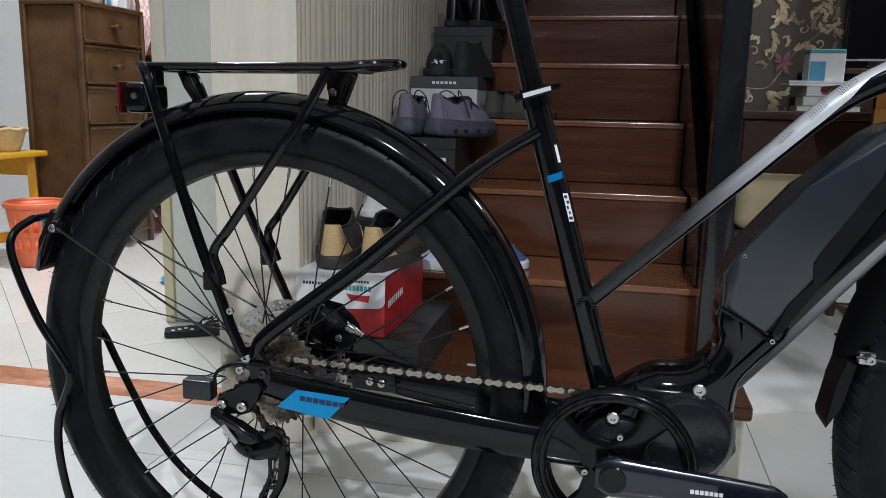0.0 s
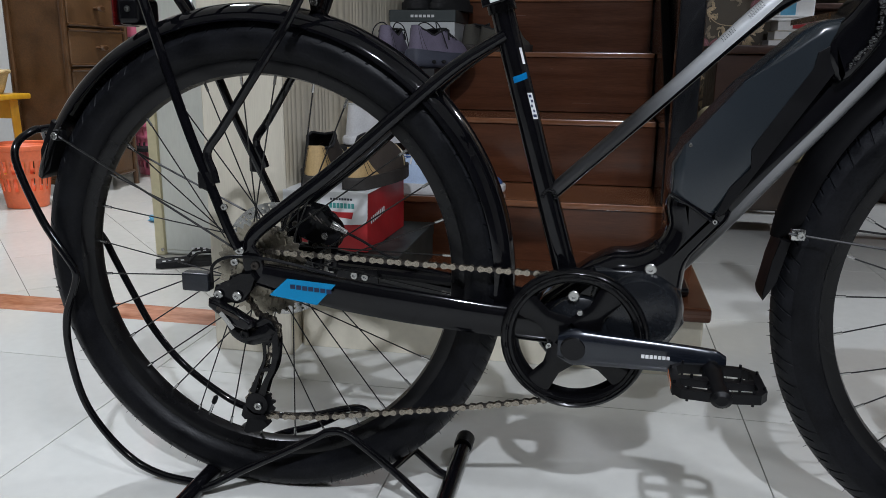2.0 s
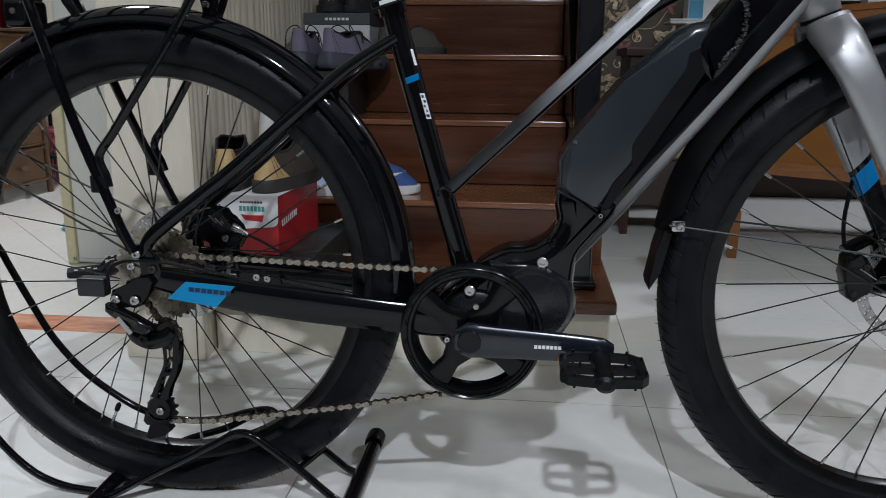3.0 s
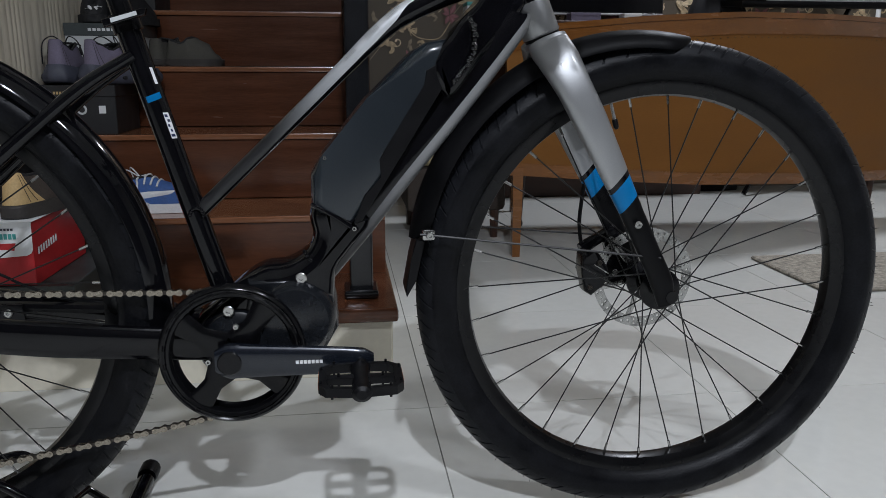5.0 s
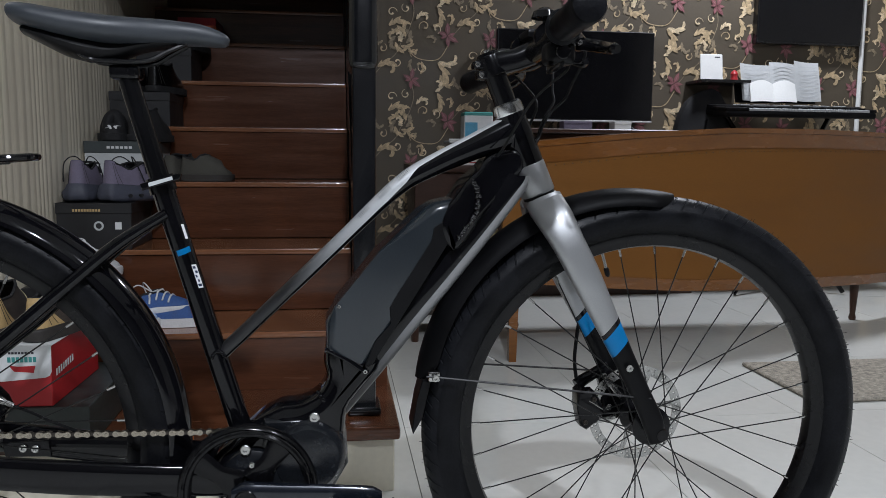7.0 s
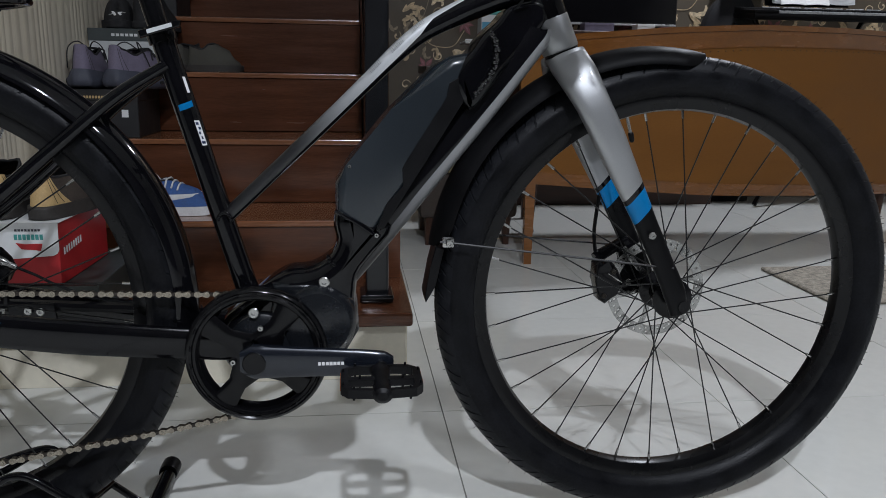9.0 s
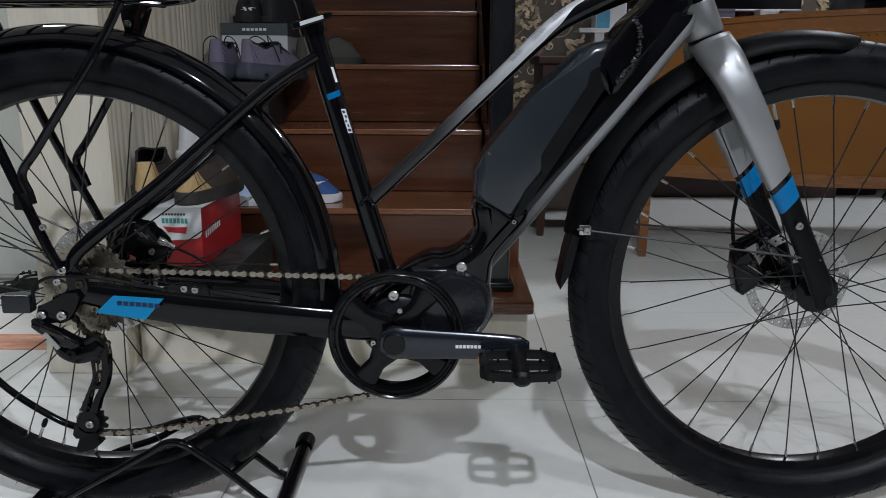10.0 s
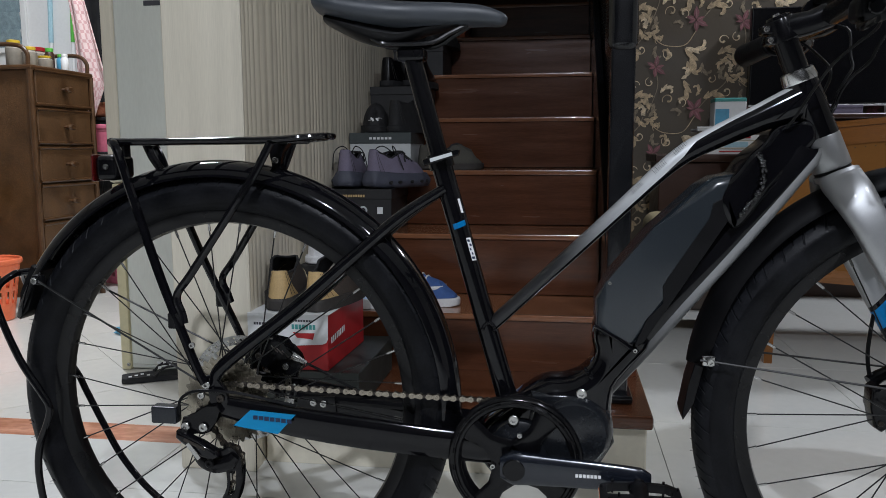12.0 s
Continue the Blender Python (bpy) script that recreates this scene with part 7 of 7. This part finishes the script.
def slotted_bin(ob, r0, r1, h, mat, hole_rows, n=36, rows=14):
    bm = B()
    grid = []
    for i in range(rows + 1):
        u = i / rows
        r = r0 + (r1 - r0) * u
        grid.append([bm.verts.new((r * math.cos(2 * math.pi * j / n), r * math.sin(2 * math.pi * j / n), h * u)) for j in range(n)])
    for i in range(rows):
        for j in range(n):
            if i in hole_rows and j % 2 == 0:
                continue
            bm.faces.new((grid[i][j], grid[i][(j + 1) % n], grid[i + 1][(j + 1) % n], grid[i + 1][j]))
    bm.faces.new(grid[0])
    body = part("body", bm, mat, ob)
    body.modifiers.new("wall", "SOLIDIFY").thickness = 0.003
    bm = B()
    tube(bm, [((r1 + 0.003) * math.cos(2 * math.pi * j / 40), (r1 + 0.003) * math.sin(2 * math.pi * j / 40), h) for j in range(40)], 0.006, 8, 0.012, closed=True)
    part("rim", bm, mat, ob)


bin_ob = thing("waste_bin", "orange perforated plastic waste bin", "bin", (-1.915, 1.84, 0.002))
slotted_bin(bin_ob, 0.082, 0.118, 0.255, "orange_plastic", (4, 5, 6, 8, 9, 10))
pink = thing("plastic_basket", "pink slotted plastic basket on the floor", "basket", (-1.90, 2.86, 0.002))
slotted_bin(pink, 0.10, 0.13, 0.27, "pink_plastic", (2, 3, 5, 6, 8, 9, 11, 12), 44)
cart = thing("shelf_rack", "small dark rack with a pink tub", "rack", (-1.89, 2.78, 0))
for z in (0.14, 0.70, 0.88):
    bm = B()
    box(bm, (-0.16, -0.14, z), (0.16, 0.14, z + 0.02), 0.004)
    part("shelf", bm, "curtain", cart)
for sx in (-1, 1):
    for sy in (-1, 1):
        bm = B()
        tube(bm, [(sx * 0.15, sy * 0.13, 0), (sx * 0.15, sy * 0.13, 0.90)], 0.01, 8)
        part("upright", bm, "curtain", cart)
tub = thing("tub", "pink plastic tub on a dark rack", "tub", (-1.90, 2.74, 0.721))
slotted_bin(tub, 0.09, 0.11, 0.13, "pink_plastic", (), 30, 4)

bundle = thing("cloth_bundle", "crumpled red and orange cloth on a dark rack", "cloth", (-1.90, 2.72, 0.901))
bm = B()
lathe(bm, [(0, 0), (0.06, 0), (0.085, 0.018), (0.08, 0.042), (0.055, 0.062), (0.02, 0.072), (0, 0.070)], 28, (0, 0, 0), "z")
rnd = random.Random(14)
for v in bm.verts:
    a = math.atan2(v.co.y, v.co.x)
    v.co *= 1 + 0.10 * math.sin(5 * a + 30 * v.co.z) + rnd.uniform(-0.05, 0.05)
    v.co.z = max(0, v.co.z)
part("cloth", bm, "bundle_red", bundle, angle=1.5)

# towel hung over a cord
cord_y = 2.62
towel = thing("towel", "pink and white checked towel hanging from a cord", "towel", (0, 0, 0))
bm = B()
rows = []
for i in range(49):
    u = i / 48
    z = 1.62 - 0.76 * u
    left = -2.010 + 0.070 * u + 0.01 * math.sin(u * 5)
    right = -1.935 + 0.145 * min(1, u * 1.42) - max(0, u - 0.72) * 0.32
    row = []
    for j in range(22):
        v = j / 21
        row.append(bm.verts.new((left + (right - left) * v, cord_y + 0.018 * math.sin(v * 9 + u * 2), z)))
    rows.append(row)
for a, b in zip(rows, rows[1:]):
    for j in range(21):
        bm.faces.new((a[j], a[j + 1], b[j + 1], b[j])).material_index = 1 if (rows.index(a) % 3 == 0) != (j % 3 == 0) else 0
body = part("cloth", bm, ["towel", "towel_stripe"], towel, angle=1.5)
body.modifiers.new("cloth", "SOLIDIFY").thickness = 0.006
bm = B()
tube(bm, [(-4.605, cord_y, 1.66), (-2.0, cord_y, 1.619), (-0.225, cord_y, 1.66)], 0.003, 6)
part("cord", bm, "paper", towel)
# dark curtain before the back room
curt = thing("curtain", "black curtain across the back doorway", "curtain", (0, 0, 0))
bm = B()
rows = [[bm.verts.new((-2.21 + 1.5 * j / 60, 3.06 + 0.025 * math.sin(j * 0.9), z)) for j in range(61)] for z in (0.45, 2.3)]
for j in range(60):
    bm.faces.new((rows[0][j], rows[0][j + 1], rows[1][j + 1], rows[1][j]))
part("cloth", bm, "curtain", curt, angle=2)
bm = B()
tube(bm, [(-2.3, 3.06, 2.31), (-0.6, 3.06, 2.31)], 0.01, 8)
part("rod", bm, "steel", curt)
# louvred window
win = thing("window_1", "louvred window of patterned blue-grey glass", "window", (-2.86, 3.15, 1.30), kind="structure")
for lo, hi in (((-0.26, -0.02, 0), (0.26, 0.02, 0.03)), ((-0.26, -0.02, 0.87), (0.26, 0.02, 0.9)), ((-0.26, -0.02, 0.03), (-0.225, 0.02, 0.87)), ((0.225, -0.02, 0.03), (0.26, 0.02, 0.87))):
    bm = B()
    box(bm, lo, hi, 0.003)
    part("window_frame", bm, "wall_white", win)
for i in range(8):
    bm = B()
    box(bm, (-0.22, -0.003, -0.05), (0.22, 0.003, 0.05), 0.001, m=Matrix.Translation((0, -0.012, 0.085 + i * 0.1)) @ Matrix.Rotation(radians(12), 4, "X"))
    part("pane", bm, "glass_blue", win)
for x, mt, lb in ((-2.44, "light_blue", "mop with a blue and white handle against the wall"), (-2.30, "green_plastic", "broom with a green and white handle against the wall")):
    mop = thing("mop", lb, "mop", (x, 3.05, 0))
    bm = B()
    tube(bm, [(0, 0, 0.10), (0, 0.07, 1.35)], 0.011, 10)
    part("handle", bm, "paper", mop)
    bm = B()
    tube(bm, [(0, 0.07, 1.35), (0, 0.085, 1.62)], 0.014, 10)
    part("handle_sleeve", bm, mt, mop)
    bm = B()
    box(bm, (-0.12, -0.03, 0.0), (0.12, 0.03, 0.11), 0.01, seg=2)
    part("head", bm, "paper_grey", mop)
# sandal and wrapper on the floor
sand = thing("sandal", "flat black sandal with white marks on the tiles", "sandal", (-0.850, 1.055, 0.002), 30)
bm = B()
prism(bm, [(0.0, -0.026), (0.015, -0.034), (0.08, -0.030), (0.15, -0.040), (0.205, -0.034), (0.222, 0.0), (0.205, 0.034), (0.15, 0.040), (0.08, 0.030), (0.015, 0.034), (0.0, 0.026)], 0.0, 0.018, 0.004, plane="xy")
part("sole", bm, "cloth_black", sand)
for s in (-1, 1):
    bm = B()
    tube(bm, smooth_line([(0.095, s * 0.034, 0.016), (0.125, s * 0.028, 0.040), (0.170, 0.0, 0.036)], 5), 0.011, 8, 0.004)
    strap = part("strap", bm, "cloth_black", sand)
    bm = B()
    for k in range(3):
        x = 0.108 + k * 0.017
        box(bm, (x, s * (0.031 - k * 0.008) - 0.004, 0.040 + 0.002 * k), (x + 0.009, s * (0.031 - k * 0.008) + 0.004, 0.046))
    part("white_mark", bm, "white_print", sand)
bm = B()
for k in range(4):
    box(bm, (0.02 + k * 0.018, -0.02 + 0.009 * (k % 3), 0.0175), (0.03 + k * 0.018, -0.008 + 0.009 * (k % 3), 0.0190))
part("white_mark", bm, "white_print", sand)
wrap_ob = thing("wrapper", "crumpled blue plastic wrapper on the tiles", "wrapper", (-1.20, 1.67, 0.001))
bm = B()
bmesh.ops.create_icosphere(bm, subdivisions=3, radius=0.04)
for v in bm.verts:
    k = noise.noise(v.co * 60) * 0.6 + 1
    v.co = Vector((v.co.x * 1.0 * k, v.co.y * 0.7 * k, max(0, v.co.z * 0.45 * k + 0.012)))
part("foil", bm, "tissue_blue", wrap_ob, angle=0.3)

# ---- wallpaper pattern ----
def vine(out, pts, w):
    """A thin stem along a smooth line."""
    line = smooth_line([(x, 0, z) for x, z in pts], 6)
    last = None
    for i, p in enumerate(line):
        t = (line[min(i + 1, len(line) - 1)] - line[max(i - 1, 0)]).normalized()
        n = Vector((-t.z, 0, t.x)) * w
        q = ((p.x + n.x, p.z + n.z), (p.x - n.x, p.z - n.z))
        if last:
            out.append((last[0], last[1], q[1], q[0]))
        last = q


def leaf(out, c, turn, length, curl, fat=0.22, lobes=6):
    """An acanthus leaf: a spine that curls into a hook, with rounded fingers along its outer side."""
    m = lobes * 6
    p, a = Vector(c), turn
    step = length / m
    flip = 1 if curl > 0 else -1
    last = None
    for i in range(m + 1):
        u = i / m
        n = Vector((-math.sin(a), math.cos(a))) * flip
        d = Vector((math.cos(a), math.sin(a)))
        body = length * fat * 1.35 * (0.10 + math.sin(math.pi * min(1.0, 0.10 + u * 0.86)) ** 0.9)
        finger = ((lobes * u) % 1.0) ** 0.8
        o = p - n * body * (0.42 + 0.62 * finger) + d * body * 0.45 * finger
        k = p + n * body * (0.16 + 0.26 * abs(math.sin(math.pi * lobes * 0.7 * u)))
        q = ((o.x, o.y), (k.x, k.y))
        if last:
            out.append((last[0], last[1], q[1], q[0]))
        last = q
        p = p + d * step
        a += curl * (0.25 + 2.2 * u * u) / m


def curl(out, c, r, turn, flip, w=0.0035):
    """A thin tendril that winds up into a small spiral with a round end."""
    pts = []
    for k in range(15):
        u = k / 14
        a = turn + flip * 5.6 * u
        q = r * (1 - 0.78 * u)
        pts.append((c[0] + q * math.cos(a), c[1] + q * math.sin(a)))
    last = None
    for k, (x, z) in enumerate(pts):
        a = turn + flip * 5.6 * k / 14
        ww = w * (0.45 + 1.5 * (k / 14) ** 2)
        q = ((x + math.cos(a) * ww, z + math.sin(a) * ww), (x - math.cos(a) * ww, z - math.sin(a) * ww))
        if last:
            out.append((last[0], last[1], q[1], q[0]))
        last = q


def lily(out, inner, c, r, turn):
    """An open lily: six pointed petals of uneven length, with a pale streak in each."""
    for k in range(6):
        a = turn + 2 * math.pi * k / 6 + 0.18 * math.sin(k * 2.3)
        ln = r * (1.0 + 0.28 * math.sin(k * 1.7 + turn))
        d, t = (math.cos(a), math.sin(a)), (-math.sin(a), math.cos(a))
        at_ = lambda p, q: (c[0] + d[0] * ln * p + t[0] * ln * q, c[1] + d[1] * ln * p + t[1] * ln * q)
        out.append((at_(0.04, 0), at_(0.35, 0.20), at_(0.65, 0.19), at_(1.0, 0.05)))
        out.append((at_(0.04, 0), at_(1.0, 0.05), at_(0.62, -0.17), at_(0.35, -0.18)))
        inner.append((at_(0.08, 0), at_(0.45, 0.07), at_(0.85, 0.03), at_(0.45, -0.03)))


gold, rose, brown, pale, light = [], [], [], [], []
rng = random.Random(11)
CW, CH = 0.43, 0.445
for i in range(12):
    for j in range(8):
        bx = 0.93 + i * CW
        bz = 0.02 + j * CH + (CH / 2 if i % 2 else 0)
        jx = lambda s: rng.uniform(-s, s)
        P = lambda dx, dz: (bx + dx + jx(0.004), bz + dz + jx(0.004))
        # a cabbage of curled leaves, a spray, single hooked leaves, thin tendrils and lilies
        for k in range(6):
            a = 0.5 + k * 1.05
            leaf(brown if k % 3 == 2 else gold, P(0.030 * math.cos(a), 0.034 * math.sin(a)), a + 1.35, 0.085, 3.4, 0.17, 4)
        leaf(light, P(-0.006, -0.012), 1.1, 0.062, 4.2, 0.18, 4)
        leaf(light, P(0.016, 0.020), 3.6, 0.050, 4.0, 0.18, 4)
        leaf(gold, P(0.010, 0.055), 1.3, 0.060, -3.0, 0.17, 4)
        leaf(gold, P(0.040, -0.045), 5.4, 0.062, 3.2, 0.16, 4)
        for dx, dz, t, ln, cu, fat, layer in (
            (-0.065, 0.070, 0.7, 0.120, -4.4, 0.17, gold), (-0.125, -0.150, 0.6, 0.125, -4.4, 0.17, gold),
            (0.200, -0.120, 5.5, 0.150, -2.8, 0.15, gold), (0.205, -0.115, 5.9, 0.120, 3.0, 0.15, light), (0.215, -0.180, 4.9, 0.105, 3.6, 0.16, gold),
            (0.195, 0.165, 5.2, 0.120, -3.0, 0.16, gold), (0.190, 0.175, 0.5, 0.080, 4.0, 0.16, light), (0.260, 0.085, 0.9, 0.070, 4.2, 0.16, gold),
            (0.085, 0.105, 1.0, 0.085, -4.2, 0.16, light), (0.105, -0.175, 0.9, 0.080, 4.2, 0.15, gold), (-0.140, 0.030, 4.7, 0.085, 3.6, 0.16, brown),
            (0.060, -0.105, 4.3, 0.080, 3.6, 0.15, brown), (0.140, 0.010, 0.4, 0.070, -4.2, 0.15, brown)):
            leaf(layer, P(dx, dz), t + jx(0.05), ln, cu, fat, 4)
        for dx, dz, r, t, fl in ((0.125, 0.070, 0.032, 3.4, -1), (0.120, -0.150, 0.030, 2.6, 1), (-0.045, 0.140, 0.028, 0.2, 1), (0.070, -0.070, 0.026, 4.2, -1),
                                 (0.190, 0.060, 0.026, 5.0, 1), (-0.095, -0.050, 0.024, 1.0, -1), (0.030, 0.160, 0.026, 2.0, 1), (-0.020, -0.120, 0.026, 3.9, 1)):
            curl(light if fl > 0 else gold, P(dx, dz), r, t + jx(0.2), fl)
        vine(brown, [(bx + 0.05, bz + 0.25), (bx + 0.07, bz + 0.15), (bx + 0.05, bz + 0.07), (bx + 0.02, bz)], 0.0022)
        vine(gold, [(bx + 0.04, bz - 0.06), (bx + 0.10, bz - 0.10), (bx + 0.20, bz - 0.10), (bx + 0.26, bz - 0.02)], 0.0022)
        vine(brown, [(bx - 0.16, bz - 0.21), (bx - 0.10, bz - 0.14), (bx - 0.03, bz - 0.08), (bx, bz - 0.02)], 0.0020)
        for dx, dz, r in ((0.055, 0.232, 0.050), (0.255, 0.020, 0.055)):
            lily(rose, pale, P(dx, dz), r, jx(0.4) + 0.5 * j)


def print_layer(name, quads, mat, y):
    verts, faces = [], []
    for q in quads:
        if all(0.75 < x < 4.75 and 0.05 < z < 2.85 for x, z in q):
            k = len(verts)
            lift = 0.00002 * (len(faces) % 37)
            verts += [(x, y - lift, z) for x, z in q]
            faces.append(tuple(range(k, k + len(q))))
    me = bpy.data.meshes.new(name)
    me.from_pydata(verts, [], faces)
    me.materials.append(M[mat])
    ob = new(name, me)
    ob.parent = wall_paper
    return tagged(ob, kind="stuff")


print_layer("scroll_print", brown, "wp_brown", 3.1185)
print_layer("scroll_print", gold, "wp_gold", 3.1172)
print_layer("scroll_print", light, "wp_light", 3.1164)
print_layer("flower_print", rose, "wp_rose", 3.1155)
print_layer("flower_print", pale, "wp_petal", 3.1145)


# ---- floor tiles ----
def clip(poly, axis, limit, keep_above):
    out = []
    for i in range(len(poly)):
        a, b = poly[i], poly[(i + 1) % len(poly)]
        ia = (a[axis] >= limit) == keep_above
        ib = (b[axis] >= limit) == keep_above
        if ia:
            out.append(a)
        if ia != ib:
            t = (limit - a[axis]) / (b[axis] - a[axis])
            out.append((a[0] + (b[0] - a[0]) * t, a[1] + (b[1] - a[1]) * t))
    return out


def tile_mesh(poly):
    c = (sum(p[0] for p in poly) / len(poly), sum(p[1] for p in poly) / len(poly))
    bm = B()
    top = [bm.verts.new((p[0] - c[0], p[1] - c[1], 0)) for p in poly]
    rim = []
    for p in poly:
        d = Vector((p[0] - c[0], p[1] - c[1]))
        d *= 1 + 0.0008 / max(0.02, d.length)
        rim.append(bm.verts.new((d.x, d.y, -0.005)))
    bm.faces.new(top)
    for i in range(len(poly)):
        bm.faces.new((top[i], rim[i], rim[(i + 1) % len(poly)], top[(i + 1) % len(poly)]))
    bmesh.ops.recalc_face_normals(bm, faces=bm.faces)
    me = bpy.data.meshes.new("tile")
    bm.to_mesh(me)
    bm.free()
    return me, c


TS, GAP = 0.587, 0.0012
shared = {}


def put_tile(poly, mat):
    me, c = tile_mesh(poly)
    key = (len(poly), tuple(round(v.co.x, 4) for v in me.vertices), tuple(round(v.co.y, 4) for v in me.vertices), mat)
    if key in shared:
        bpy.data.meshes.remove(me)
        me = shared[key]
    else:
        me.materials.append(M[mat])
        shared[key] = me
    ob = new("tile", me)
    ob.parent = floor
    ob.location = (c[0], c[1], 0)
    return ob


x0, y0 = 0.76, 0.335
for i in range(-9, 7):
    for j in range(-7, 7):
        poly = [(x0 + i * TS + GAP, y0 + j * TS + GAP), (x0 + (i + 1) * TS - GAP, y0 + j * TS + GAP), (x0 + (i + 1) * TS - GAP, y0 + (j + 1) * TS - GAP), (x0 + i * TS + GAP, y0 + (j + 1) * TS - GAP)]
        if poly[0][0] < -0.4:
            poly = clip(poly, 1, 0.597, False)
        poly = clip(clip(poly, 0, -4.6, True), 0, 4.8, False) if poly else poly
        poly = clip(clip(poly, 1, -3.6, True), 1, 4.4, False) if poly else poly
        if len(poly) >= 3:
            put_tile(poly, "tile")
D = 0.41
h = D / math.sqrt(2)
for i in range(-12, 14):
    for j in range(-12, 14):
        cx = -0.31 / 2 - 1.2 + (i - j) * h
        cy = -0.31 / 2 + 1.2 + (i + j) * h
        k = h - GAP * 1.4
        poly = [(cx, cy), (cx + k, cy + k), (cx, cy + 2 * k), (cx - k, cy + k)]
        poly = clip(poly, 1, 0.709, True)
        for axis, lim, above in ((0, -0.362, False), (0, -4.6, True), (1, 3.15, False)):
            if len(poly) >= 3:
                poly = clip(poly, axis, lim, above)
        if len(poly) >= 3:
            put_tile(poly, "diag_tile")

# the room was laid out for a floor at zero: set it to its true size about the middle of the walk
MID, ROOM = Vector((0.53, -1.09, 0.668)), 1.036
grow = Matrix.Translation(MID) @ Matrix.Scale(ROOM, 4) @ Matrix.Translation(-MID)
for ob in list(scene.objects):
    if ob.parent is None and ob.type in ("MESH", "EMPTY") and ob not in (bike, stand):
        ob.matrix_basis = grow @ ob.matrix_basis

# lamp housings on the ceiling, all out of view; the second belongs to the added fill
for lx, ly, _, wide in LAMPS:
    lamp = thing("ceiling_lamp", "round white ceiling lamp out of view, placed to set the light", "lamp", (lx, ly, 2.9805), group="ceiling lamps")
    bm = B()
    lathe(bm, [(0.0, 0.0), (wide * 0.62, 0.0), (wide * 0.62, -0.018), (wide * 0.55, -0.026)], 32, (0, 0, 0), "z")
    part("housing", bm, "wall_white", lamp)
    bm = B()
    lathe(bm, [(0.0, -0.027), (wide * 0.5, -0.0265), (wide * 0.52, -0.024)], 32, (0, 0, 0), "z")
    part("diffuser", bm, "lamp_white", lamp)
